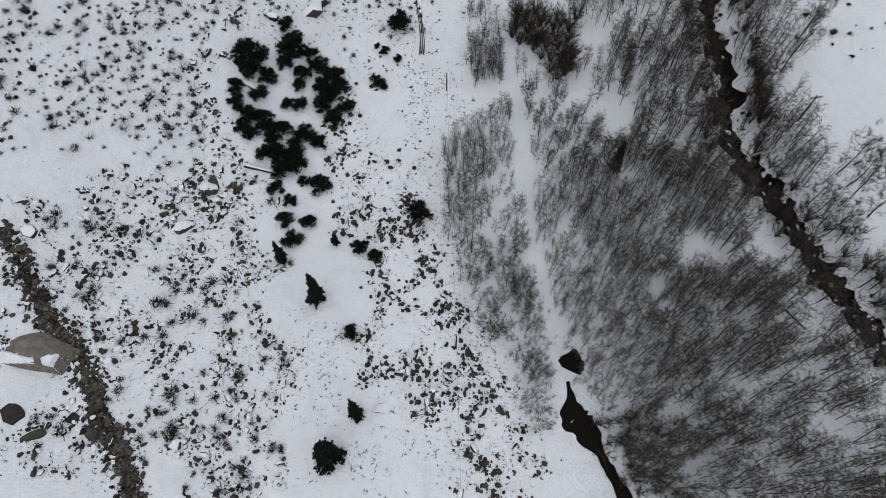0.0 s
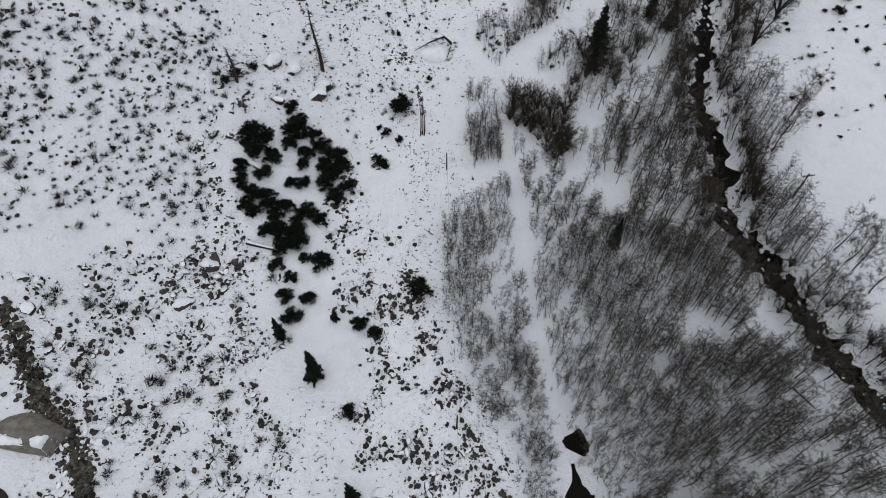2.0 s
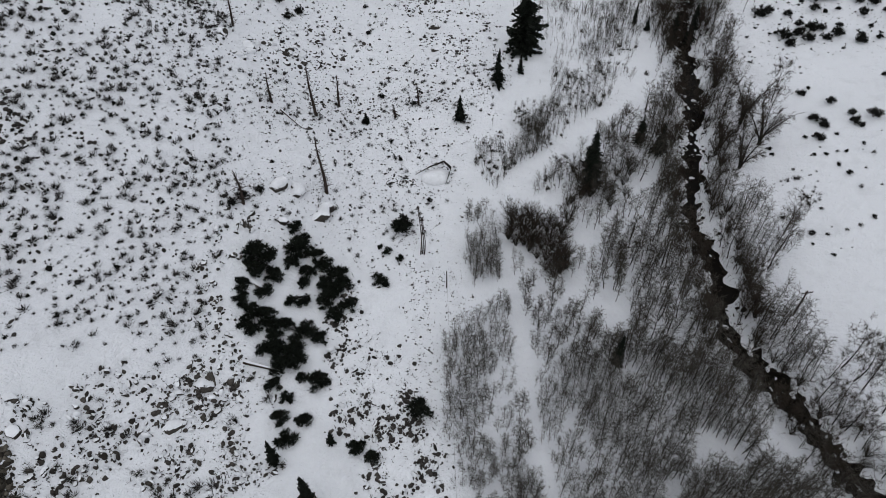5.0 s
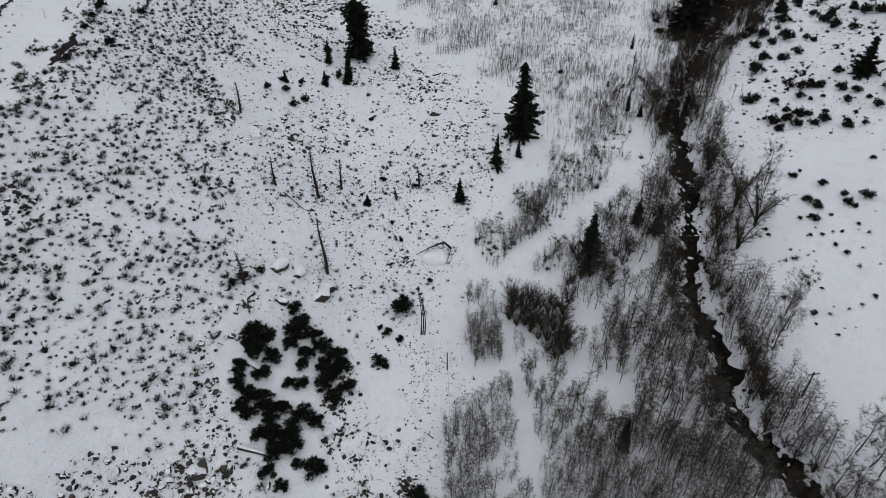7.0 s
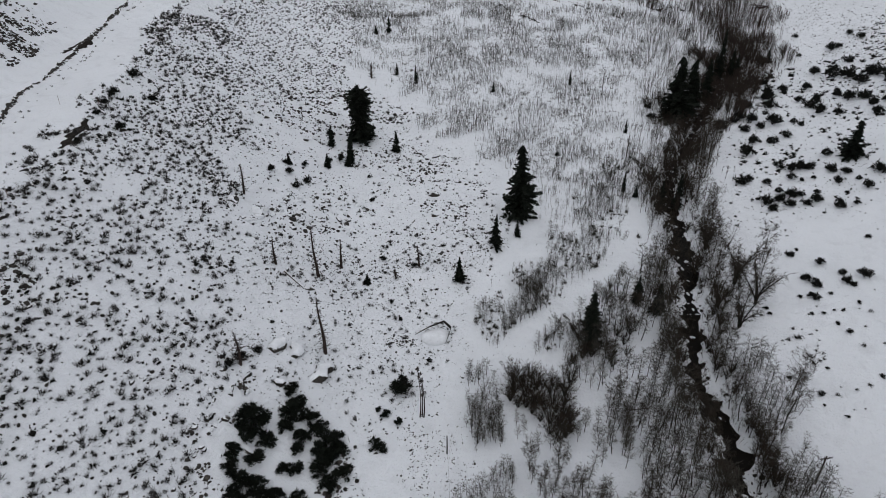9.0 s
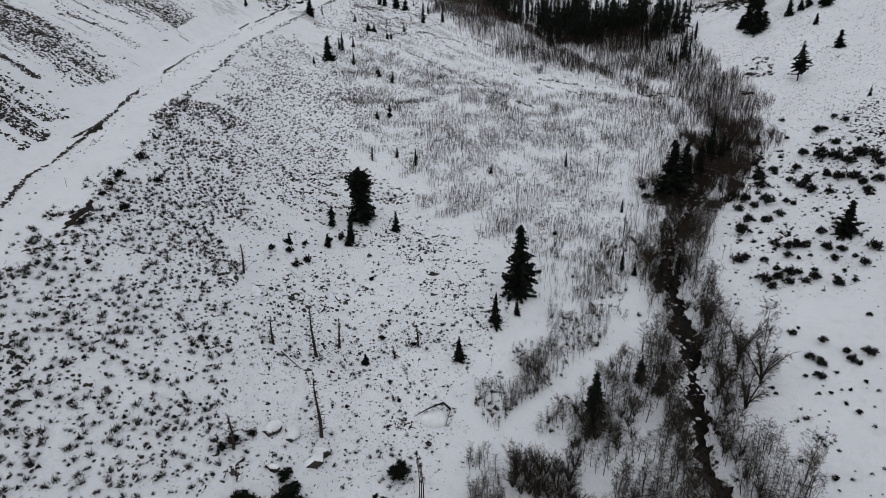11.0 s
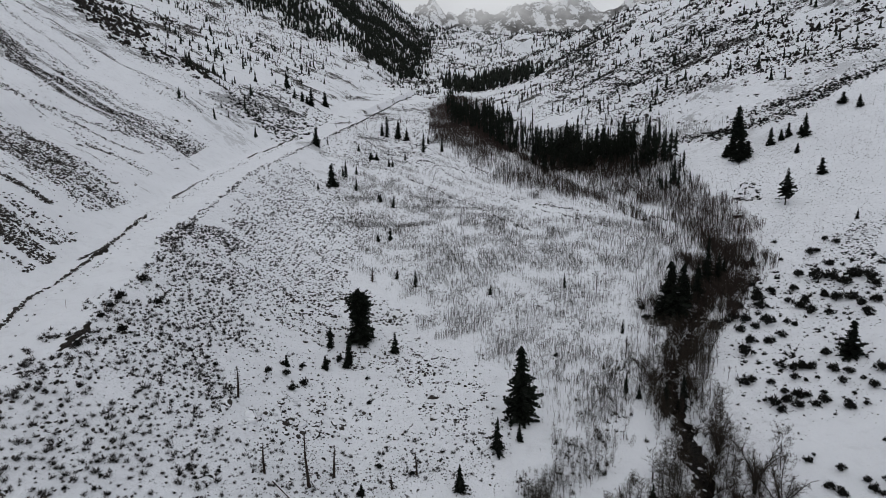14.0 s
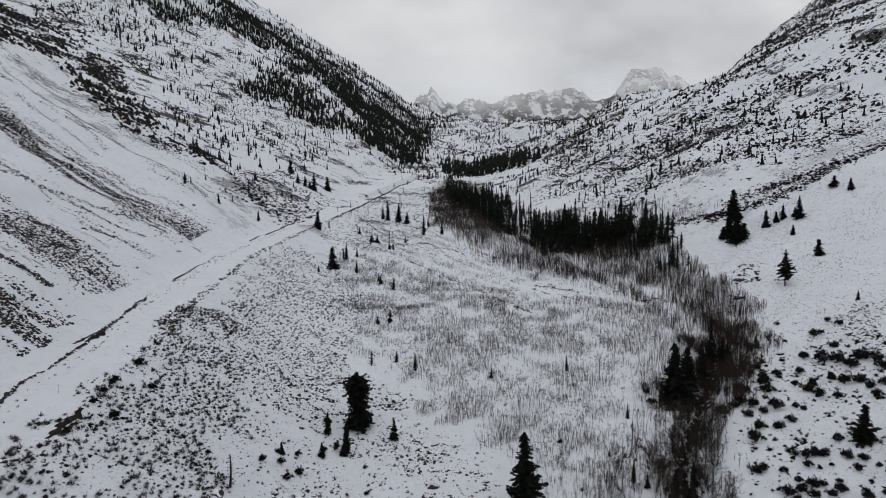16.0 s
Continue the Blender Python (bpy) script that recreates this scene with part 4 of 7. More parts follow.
CLIFF_RIB = [
    (-679.4, 1367.9), (-579.9, 1291.6), (-546.1, 1203.6), (-642.7, 1292.5),
]
RIB_LOW = [
    (-322.1, 638.1), (-277.1, 638.1), (-257.7, 766.1), (-230.9, 651.5), (-270, 621),
    (-315, 618.2),
]
ROAD_SCRUB = [
    (-235.4, 760.2), (-214.9, 904.3), (-162.5, 803.7), (-143.7, 709.6), (-144.7, 605.7),
    (-176.7, 603.5), (-201.2, 630.5),
]
CRAG_R = [
    (563.1, 1225.4), (724, 1325.2), (842.3, 1428.9), (743.9, 1073.5), (569.2, 818.8),
    (574.4, 930), (526.8, 961.8), (453.3, 948.5), (404, 991.5),
]
SPECKS = [
    (-12.3, 111.5), (2.1, 115.7), (8.1, 89.7), (1.9, 81), (5.6, 59.2),
    (9, 43.3), (17.5, 28.7), (20.8, 19.4), (15.8, 19.2), (4.7, 38.9),
    (-5, 70.7),
]
OPEN_R = [
    (91.3, 138.3), (120, 142.3), (92.9, 88.8), (83.3, 99.3),
]
KNOLL = [
    (141.6, 292.8), (173.5, 302.7), (227.5, 316.4), (152.4, 201.4), (136.1, 211.7),
    (108.5, 203.7), (117, 241.8),
]
FLANK_HIGH = [
    (-865.8, 1452.5), (-722, 1838.8), (-446.8, 1596.7), (-239.2, 1450.5), (-198.7, 985.6),
    (-350.9, 1076.2), (-567.8, 1289.8),
]
STREAKS = (
    (-412.8, 592, -213.7, 522.1), (-404.9, 580.3, -272.6, 519.7), (-351.7, 529.9, -175, 531.4), (-364.8, 522.1, -235.9, 499.5), (-258.3, 366.3, -170.5, 413.9),
    (-232.4, 328.7, -173.2, 394.3), (-300.2, 528.8, -182.8, 588.2), (-436.4, 626.7, -338.7, 597.5), (-344.4, 492, -209.8, 479.9), (-207.3, 292.2, -181.3, 320.2),
    (-235.3, 381.6, -170.8, 444.2), (-533.9, 1025.9, -343.6, 844.3), (-188, 264.2, -165, 264.9),
)
CREEK_WEST = [
    (57.9, 90.8), (59.5, 71), (68.3, 59.5), (77.8, 44.9), (81.8, 36.1),
    (78.4, 27.2), (72.8, 39.6), (66.2, 48.2), (56.2, 61.6), (52.6, 70.3),
]
VALLEY_STRIP = [
    (-121.2, 597.8), (-114.2, 878.6), (-14.2, 1127.3), (0, 575), (-43.8, 574),
    (-91.8, 549.9),
]
OPEN_SNOW = [
    (-31.9, 43.3), (-6.8, 47.4), (-2.4, 28.8), (1.5, 12.2), (-28.3, 12.2),
]
BENCH_GAP = [
    (-59.8, 156.2), (22, 190), (16, 157.4), (-53.7, 131.9),
]
FOREST_BACK = [
    (181.9, 1204), (269.3, 754.3), (298, 542.3), (237.8, 523.8), (188.4, 537.1),
    (125.7, 659.9),
]
MEADOW_EDGE = [
    (82.2, 419.1), (138.2, 380.9), (135.8, 312.4), (106.7, 271.7), (80.2, 227),
    (62.7, 210.1), (89.5, 274.1), (108.7, 320),
]
GROVE = [(27.5, 131.2), (38.5, 140.9), (47.9, 149.7), (56.0, 154.7), (66.2, 158.9), (63.5, 133.4), (54.7, 113.6), (43.6, 115.4), (33.6, 113.7), (29.6, 124.9)]
GROVE_EDGE = [(28.3, 125.6), (38.3, 134.5), (51.7, 135.5), (48.5, 129.8), (39.4, 117.5)]
GROVE_GAP = [(42.2, 118.1), (50.8, 118.5), (52.6, 127.7), (46.2, 128.0)]
UPPER_RIDGE = [
    (-788.1, 1669.1), (-732.8, 2276.9), (-554.7, 2057.1), (-359.7, 1980.3), (-191.5, 2059.9),
    (-25.8, 2054.6), (-20.1, 1595.7), (-220.8, 1502.2), (-399.2, 1575.5), (-566.2, 1659.6),
]
RIDGE_MID = [
    (-470.5, 1534.5), (-371.9, 1578), (-259.6, 1577), (-123.7, 1641.2), (-20.3, 1614.5),
    (-61.4, 1552.1), (-236.1, 1431), (-358.7, 1412.1), (-448.1, 1418),
]
FLANK = [
    (-415.7, 1150.6), (-452.2, 1473.4), (-293.3, 1462.5), (-220, 1331.5), (-166.9, 954.6),
    (-228.4, 834.9), (-293, 849.6),
]

# ---- kinds of things ----
def conifer_builder(seed, slim, flat_top=0.0, shape=0.8, bare=0.06, whorls=34, per=9):
    def build():
        rng = np.random.default_rng(seed)
        ob = new("conifer_tree")
        ts = np.linspace(0, 1, 4)
        part("trunk", limb(np.stack([0 * ts, 0.004 * np.sin(ts * 5), ts * 0.98 - 0.02], 1), 0.018 * (1.08 - ts), 6), M_BARK, ob)
        v, f, m = needles(rng, 10.0, 10.0 * slim, whorls, per, shape, bare, flat_top)
        part("crown", (v / 10.0, f, m), M_NEEDLE, ob)
        return ob
    return build


CONIFER = Kind([conifer_builder(s, 0.17, 0.10, 0.75) for s in (11, 12, 13)])
SLIM = Kind([conifer_builder(s, 0.11, 0.10, 0.75) for s in (14, 15)])
ROUND = Kind([conifer_builder(s, 0.26, 0.25, 0.6, 0.02) for s in (16, 17)])
BROAD = Kind([conifer_builder(18, 0.19, 0.9, 0.3, 0.03, 34, 11)])
PINE = Kind([conifer_builder(19, 0.26, 0.22, 0.55, 0.30, 14, 6)])
RAGGED = Kind([conifer_builder(s, 0.15, 0.34, 0.45, 0.05, 30, 13) for s in (20, 21)])
SLIMNESS = {id(CONIFER): 0.17, id(SLIM): 0.11, id(ROUND): 0.26, id(BROAD): 0.19, id(PINE): 0.26, id(RAGGED): 0.15}


def put_conifer(i, x, y, h, r, kind=None, label="", group="scattered conifers"):
    ratio = r / h
    kind = kind or (SLIM if ratio < 0.145 else CONIFER if ratio < 0.22 else ROUND)
    wide = float(np.clip(r / SLIMNESS[id(kind)], 0.6 * h, 1.7 * h))
    m = place(x, y, 2.4 * i, wide, h, 0.02 * h)
    size = "tall" if h > 15 else "young" if h < 8 else "middling"
    kind.put(i, m, label or f"{size} dark green conifer standing in the snow", "conifer tree", group)


SPECIAL = {6: (BROAD, "broad flat-topped old juniper among talus"), 12: (RAGGED, ""), 30: (RAGGED, "ragged tall conifer beside the creek"),
           31: (RAGGED, "ragged tall conifer beside the creek"), 44: (PINE, "open-crowned pine alone on the snow slope"),
           0: (ROUND, "bushy round conifer on smooth snow"), 9: (RAGGED, "half-dead conifer with a thick skirt of needles")}
for i, (x, y, h, r) in enumerate(CONIFERS):
    kind, label = SPECIAL.get(i, (None, ""))
    put_conifer(i, x, y, h, r, kind, label)


def lumpy(rng, heads, sprays, size, spray, low=0.1, high=0.75):
    """Foliage of an evergreen shrub: several small heads of short sprays crowded together."""
    lot = []
    for k in range(heads):
        a, r = 2.4 * k + rng.normal() * 0.4, 0.62 * np.sqrt(k / max(heads - 1, 1)) * rng.uniform(0.8, 1.25)
        v, f, m = leafy(rng, sprays, size, size * 1.2, spray)
        lot.append((v * rng.uniform(0.75, 1.25) + (np.cos(a) * r, np.sin(a) * r, rng.uniform(low, high) * (1.15 - r)), f, m))
    return joinshapes(lot)


def pinyon_builder(seed):
    def build():
        rng = np.random.default_rng(seed)
        ob = new("pinyon_shrub")
        part("stem", joinshapes([limb([(0, 0, -0.15), (0.05 * c, 0.05 * s, 0.3), (0.3 * c, 0.3 * s, 0.6)], (0.06, 0.05, 0.02), 5)
                                 for c, s in ((1, 0), (-0.5, 0.87), (-0.5, -0.87))]), M_BARK, ob)
        part("foliage", lumpy(rng, 11, 105, 0.42, 0.12), M_NEEDLE, ob)
        return ob
    return build


PINYON = Kind([pinyon_builder(s) for s in (31, 32, 33, 34, 35)])
for i, (x, y, r) in enumerate(PINYONS):
    big = "large" if r > 1.9 else "small" if r < 1.3 else "medium"
    PINYON.put(i, place(x, y, 1.7 * i, 1.38 * r, 1.2 * r, 0.1), f"{big} bushy dark pinyon shrub rising out of snow", "shrub", "pinyon thicket")


def shrub_builder(seed):
    def build():
        rng = np.random.default_rng(seed)
        ob = new("evergreen_shrub")
        part("stem", joinshapes([limb([(0, 0, -0.2), (0.15 * c, 0.15 * s, 0.25), (0.45 * c, 0.45 * s, 0.45)], (0.05, 0.04, 0.015), 4)
                                 for c, s in ((1, 0), (-0.5, 0.87), (-0.5, -0.87))]), M_BARK, ob)
        part("foliage", lumpy(rng, 8, 62, 0.46, 0.13, 0.0, 0.6), M_SCRUB, ob)
        return ob
    return build


SHRUB = Kind([shrub_builder(s) for s in (41, 42, 43, 44)])
for i, (x, y, r) in enumerate(SHRUBS_R + SHRUBS_R2 + SHRUBS_M):
    SHRUB.put(i, place(x, y, 2.1 * i, 0.98 * r, 1.35 * r, 0.1), "low dark evergreen shrub on open snow", "shrub", "evergreen shrubs")


def snag(i, x, y, h, r, twin=False):
    rng = np.random.default_rng(60 + i)
    ob = new("dead_tree")
    for k in range(3 if twin else 1):
        off = np.array([0.42 * k, 0.2 * (k % 2), 0])
        hh = h * (1 - 0.12 * k)
        ts = np.linspace(0, 1, 6)
        path = np.stack([0.02 * h * np.sin(4 * ts + i), 0.015 * h * np.sin(5 * ts), ts * hh - 0.4], 1) + off
        part("trunk", limb(path, (0.38 if twin else 1.0) * (0.23 + 0.014 * h) * (1.05 - 0.85 * ts), 7), M_DEADWOOD, ob)
        for _ in range(int(20 + 4.0 * h)):
            u = rng.uniform(0.1, 0.98) if not twin else rng.uniform(0.72, 0.98)
            if twin and rng.random() < 0.6:
                continue
            p = np.array([np.interp(u, ts, path[:, j]) for j in range(3)])
            a, l = rng.uniform(0, 6.28), (0.5 if twin else 1.0) * r * rng.uniform(0.35, 1.2) * (1.15 - 0.7 * u)
            q = p + (np.cos(a) * l, np.sin(a) * l, l * rng.uniform(-0.35, 0.35))
            m = p + (q - p) * 0.55
            part("branch", joinshapes([limb([p, m, q], (0.09, 0.06, 0.02), 3), limb([m, q + rng.normal(size=3) * 0.35 * l], (0.05, 0.015), 3)]), M_DEADWOOD, ob)
        if twin:
            top = path[-1]
            part("twig_ball", leafy(rng, 40, 0.6, 0.5, 0.28), M_DEADWOOD, ob).location = top
    ob.matrix_basis = place(x, y)
    tagged(ob, "twin-trunked dead snag with tufted tips" if twin else "bare dead standing snag with broken branches", "dead tree", "snags")


for i, (x, y, h, r) in enumerate(SNAGS):
    snag(i, x, y, h, max(1.5 * r, 1.5), i == 0)


def prism(lo, hi):
    lo, hi = np.array(lo, float), np.array(hi, float)
    v = np.array([[(lo, hi)[(k >> j) & 1][j] for j in range(3)] for k in range(8)])
    f = np.array([(0, 2, 3), (0, 3, 1), (4, 5, 7), (4, 7, 6), (0, 1, 5), (0, 5, 4), (2, 6, 7), (2, 7, 3), (0, 4, 6), (0, 6, 2), (1, 3, 7), (1, 7, 5)])
    return v, f, np.zeros(12, int)


for i, (x, y, h) in enumerate(POLES):
    ob = new("utility_pole")
    part("pole", limb([(0, 0, -0.5), (0, 0, h * 0.5), (0, 0, h)], (0.19, 0.17, 0.14), 8), M_DEADWOOD, ob)
    arm = part("crossarm", prism((-1.3, -0.22, h - 0.55), (1.3, -0.08, h - 0.38)), M_DEADWOOD, ob)
    for k in (-1.15, -0.55, 0.55, 1.15):
        part("insulator", limb([(k, -0.15, h - 0.38), (k, -0.15, h - 0.25), (k, -0.15, h - 0.08)], (0.06, 0.08, 0.05), 6), M_SAGE, arm)
    for sg in (-1, 1):
        part("brace", limb([(sg * 0.7, -0.12, h - 0.5), (0, -0.12, h - 1.2)], (0.03, 0.03), 4), M_DEADWOOD, ob)
    ob.matrix_basis = place(x, y, (0.15, 1.2, 1.1)[i])
    tagged(ob, "weathered wooden utility pole with a single crossarm", "utility pole", "power line")
# two plain poles below the slope carry a single slack wire
tops = []
for x, y, h in ((0.8, 95.7, 5.4), (2.3, 37.1, 6.4), (3.6, -24.0, 6.2)):
    ob = new("wire_pole")
    part("shaft", limb([(0, 0, -0.4), (0.03, 0, h * 0.5), (0, 0, h)], (0.16, 0.14, 0.11), 7), M_BARK, ob)
    part("insulator", limb([(0, 0, h - 0.02), (0, 0, h + 0.09), (0, 0, h + 0.18)], (0.04, 0.07, 0.04), 6), M_SAGE, ob)
    ob.matrix_basis = place(x, y)
    tops.append(np.array([x, y, float(on_ground(x, y)) + h + 0.1]))
    tagged(ob, "plain dark wooden pole standing in the snow", "pole", "wire poles")
ts = np.linspace(0, 1, 12)
for k in range(2):
    line = tops[k] + (tops[k + 1] - tops[k]) * ts[:, None]
    line[:, 2] -= 1.2 * 4 * ts * (1 - ts)
    wire = new("wire", mesh_from("wire", limb(line - line[0], 0.016 + 0 * ts, 4), [M_SAGE]))
    wire.location = line[0]
    tagged(wire, "thin grey wire strung between two plain poles", "wire", "wires")


# slim snow stakes along the road
for x, y in ((-100.0, 179.7), (-95.5, 125.5), (-111.7, 180.2)):
    ob = new("snow_stake")
    part("rod", limb([(0, 0, -0.3), (0.04, 0, 1.2), (0.1, 0, 2.6)], (0.05, 0.05, 0.045), 6), M_STAKE, ob)
    part("cap", limb([(0.1, 0, 2.6), (0.1, 0, 2.72)], (0.055, 0.03), 6), M_DEADWOOD, ob)
    ob.matrix_basis = place(x, y)
    tagged(ob, "slim faded red snow stake beside the road", "stake", "snow stakes")


def timber(k, x, y):
    """A collapsed lot of dark timbers, some still propped up."""
    rng = np.random.default_rng(240 + k)
    ob = new("timber_ruin")
    for i in range(9):
        a, l = rng.normal() * 0.25 + (1.4 if i > 6 else 0.0), rng.uniform(4, 9) * (0.4 if i > 6 else 1.0)
        c = np.array([rng.normal() * 1.5, rng.normal() * 1.3, 0.3 + 0.28 * i * rng.random()])
        d = np.array([np.cos(a), np.sin(a), rng.normal() * 0.06]) * l / 2
        part("timber", limb([c - d, c, c + d], (0.2, 0.2, 0.18), 5), M_EARTH, ob)
    ob.matrix_basis = place(x, y)
    tagged(ob, "collapsed pile of dark old timbers in the snow", "timber")


for k, (x, y) in enumerate(((197.8, 406.1), (186.5, 381.9))):
    timber(k, x, y)


def boulder(i, x, y, r, snow=0.22):
    rng = np.random.default_rng(100 + i)
    ob = new("boulder")
    v, f, m = stone(rng, 5 if r > 4 else 4, 0.0, 0.55, 9 if r > 4 else 15, 0.55 if r > 4 else 0.38)
    v = v * r * ((1.25, 0.72, 0.8) if i == 0 else (1.15, 1.0, 1.15))
    part("rock", (v, f, m), M_GRANITE if r > 4 else M_TALUS, ob)
    # a cushion of snow over the flatter top, ending in an uneven edge
    p = v[f]
    n = np.cross(p[:, 1] - p[:, 0], p[:, 2] - p[:, 0])
    n /= np.linalg.norm(n, axis=1, keepdims=True) + 1e-9
    c = p.mean(1)
    lee = np.cos(0.9 * i + np.arctan2(c[:, 1], c[:, 0]) + 1.0 + 0.5 * i)
    keep = (n[:, 2] > 0.42 + 0.30 * lee + 0.25 * fbm(c[:, 0] / r * 1.3 + i, c[:, 1] / r * 1.3, 2, 15)) & (c[:, 2] > 0.0)
    if r < 4:
        keep &= n[:, 2] > 0.62 + 0.25 * lee
    if i == 0:
        keep = (n[:, 2] > 0.35) & (c[:, 2] > 0) & (c[:, 1] < -0.10 * r + 0.25 * r * fbm(c[:, 0] / r * 2, c[:, 1] / r * 2, 2, 19))
        keep &= np.abs(c[:, 0] - 0.1 * r + 0.3 * c[:, 1]) > 0.10 * r
    bare = 10 <= i <= 14
    if keep.sum() > 8 and not bare:
        used = np.unique(f[keep])
        remap = np.full(len(v), -1)
        remap[used] = np.arange(len(used))
        edge = np.zeros(len(v))
        np.add.at(edge, f[keep].ravel(), 1)
        lift = np.where(edge[used] >= 5, 0.10 * r + 0.06, 0.015 * r + 0.01)
        part("snow_cap", (v[used] + np.stack([0 * lift, 0 * lift, lift], 1), remap[f[keep]], np.zeros(keep.sum(), int)), M_SNOWCAP, ob, "soft cap of snow").data.shade_smooth()
    ob.matrix_basis = place(x, y, 0.9 * i if i else -0.1, 1.0, None, (0.2 if r > 4 or bare else 0.26 if r > 2.8 else 0.42) * r)
    size = "huge" if r > 5 else "large" if r > 2 else "small"
    tagged(ob, f"{size} grey granite boulder " + ("bare among stones" if bare else "capped with snow"), "boulder", "boulders")


for i, (x, y, r) in enumerate(BOULDERS):
    boulder(i, x, y, r)


# a rounded boulder drifted over on one side, its dark lip standing free of the snow
rim = np.array([(-7.2, 132.2), (-3.5, 134.0), (0.3, 135.4), (2.2, 133.3), (1.4, 130.9), (0.8, 129.3)])
rim = np.column_stack([rim, on_ground(rim[:, 0], rim[:, 1])])
foot = np.array([rim[:, 0].mean() - 0.8, rim[:, 1].mean() - 1.2])
ob = new("boulder")
base = np.array([foot[0], foot[1], float(on_ground(foot[0], foot[1]))])
lip = rim - base + np.stack([0 * rim[:, 0], 0 * rim[:, 0], np.array([0.5, 1.3, 1.7, 1.5, 0.9, 0.3])], 1)
part("rock", limb(lip, np.array([0.10, 0.22, 0.30, 0.42, 0.45, 0.2]), 7), M_ROCK, ob)
v, f = ICO[4]
v = v * (4.3, 3.2, 1.9) * (1 + 0.05 * fbm(v[:, :1] * 2 + v[:, 2:], v[:, 1:2] * 2, 3, 81)) + (0.1, 0.9, -0.45)
part("snow_cap", (v, f, np.zeros(len(f), int)), M_SNOWCAP, ob, "smooth drift of snow").data.shade_smooth()
ob.location = base
tagged(ob, "large boulder under a drift with a bare dark lip", "boulder", "boulders")


def log(i, ax, ay, bx, by, r):
    rng = np.random.default_rng(200 + i)
    ob = new("fallen_log")
    n = 6
    ts = np.linspace(0, 1, n)
    xs, ys = ax + (bx - ax) * ts, ay + (by - ay) * ts
    zs = on_ground(xs, ys) + 0.7 * r
    path = np.stack([xs - ax, ys - ay, zs - zs[0]], 1)
    part("stem", limb(path, r * (1.1 - 0.6 * ts), 7), M_DEADWOOD, ob)
    part("snow_strip", limb(path + (0, 0, 0.55 * r), 0.75 * r * (1.05 - 0.6 * ts), 6), M_SNOWCAP, ob, "line of snow lying along it")
    s = path[rng.integers(1, n, 9)]
    part("branches", blades(s, s + rng.normal(size=(9, 3)) * (1.2, 1.2, 0.5) + (0, 0, 0.5), 0.12, 0, rng), M_DEADWOOD, ob)
    ob.matrix_basis = Matrix.Translation((ax, ay, zs[0]))
    tagged(ob, "fallen bare tree trunk half buried in snow", "log")


for i, row in enumerate(LOGS):
    log(i, *row)


# ---- leafless trees ----
def aspen_builder(seed, h=13.0, spread=1.9, low=0.24, limbs=18, twigs=10, trunk=0.08, bark=M_BARK, twig=M_TWIG, name="aspen_tree", subs=5, rise=0.7, fine=0.036):
    def build():
        rng = np.random.default_rng(seed)
        ob = new(name)
        if name == "aspen_tree":
            stem, crown = slender_tree(rng, h, spread, limbs, twigs, low, trunk, fine)
        else:
            stem, crown = bare_tree(rng, h, spread, limbs, twigs, low, trunk, 0.0, fine, subs, rise)
        part("trunk", stem, bark, ob)
        part("crown", crown, twig, ob)
        return ob
    return build


ASPEN = Kind([aspen_builder(s, 12.0, 2.5, 0.30, 36, 17, 0.12, fine=0.050) for s in range(300, 308)])
SMALL_ASPEN = Kind([aspen_builder(s, 6.5, 1.7, 0.18, 24, 14, 0.075, fine=0.042) for s in range(310, 316)])
COTTONWOOD = Kind([aspen_builder(s, 11.5, 3.1, 0.14, 24, 10, 0.14, twig=M_WILLOW, name="cottonwood_tree", subs=6, rise=1.7, fine=0.050) for s in range(320, 325)])


def broad_builder(seed, stems=7, h=11.0, spread=6.0):
    def build():
        rng = np.random.default_rng(seed)
        ob = new("cottonwood_tree")
        s, e, w = [], [], []
        for k in range(stems):
            a = 2 * np.pi * k / stems + rng.normal() * 0.35
            out = np.array([np.cos(a), np.sin(a), 0])
            reach, top = spread * rng.uniform(0.45, 0.95), h * rng.uniform(0.75, 1.05)
            ts = np.linspace(0, 1, 6)
            path = out * (reach * ts ** 1.5)[:, None] + np.stack([0.25 * np.sin(5 * ts + k), 0.25 * np.cos(4 * ts + k), top * ts ** 0.85 - 0.3], 1)
            part("limb", limb(path, 0.22 * (1.05 - 0.92 * ts), 6), M_BARK, ob)
            for _ in range(32):
                u = rng.uniform(0.25, 1.0)
                p = np.array([np.interp(u, ts, path[:, j]) for j in range(3)])
                d = out * 0.5 + rng.normal(size=3) * 0.6 + (0, 0, 0.45)
                q = p + d / np.linalg.norm(d) * rng.uniform(1.0, 2.4) * (1.25 - 0.5 * u)
                s.append(p), e.append(q), w.append(0.09)
                for _ in range(13):
                    g = p + (q - p) * rng.uniform(0.25, 1.0)
                    t = d + rng.normal(size=3) * 0.7
                    s.append(g), e.append(g + t / np.linalg.norm(t) * rng.uniform(0.5, 1.2)), w.append(0.07)
        part("crown", blades(s, e, np.array(w), 0, rng), M_WILLOW, ob)
        return ob
    return build


BROADLEAF = Kind([broad_builder(s) for s in (341, 342, 343)])


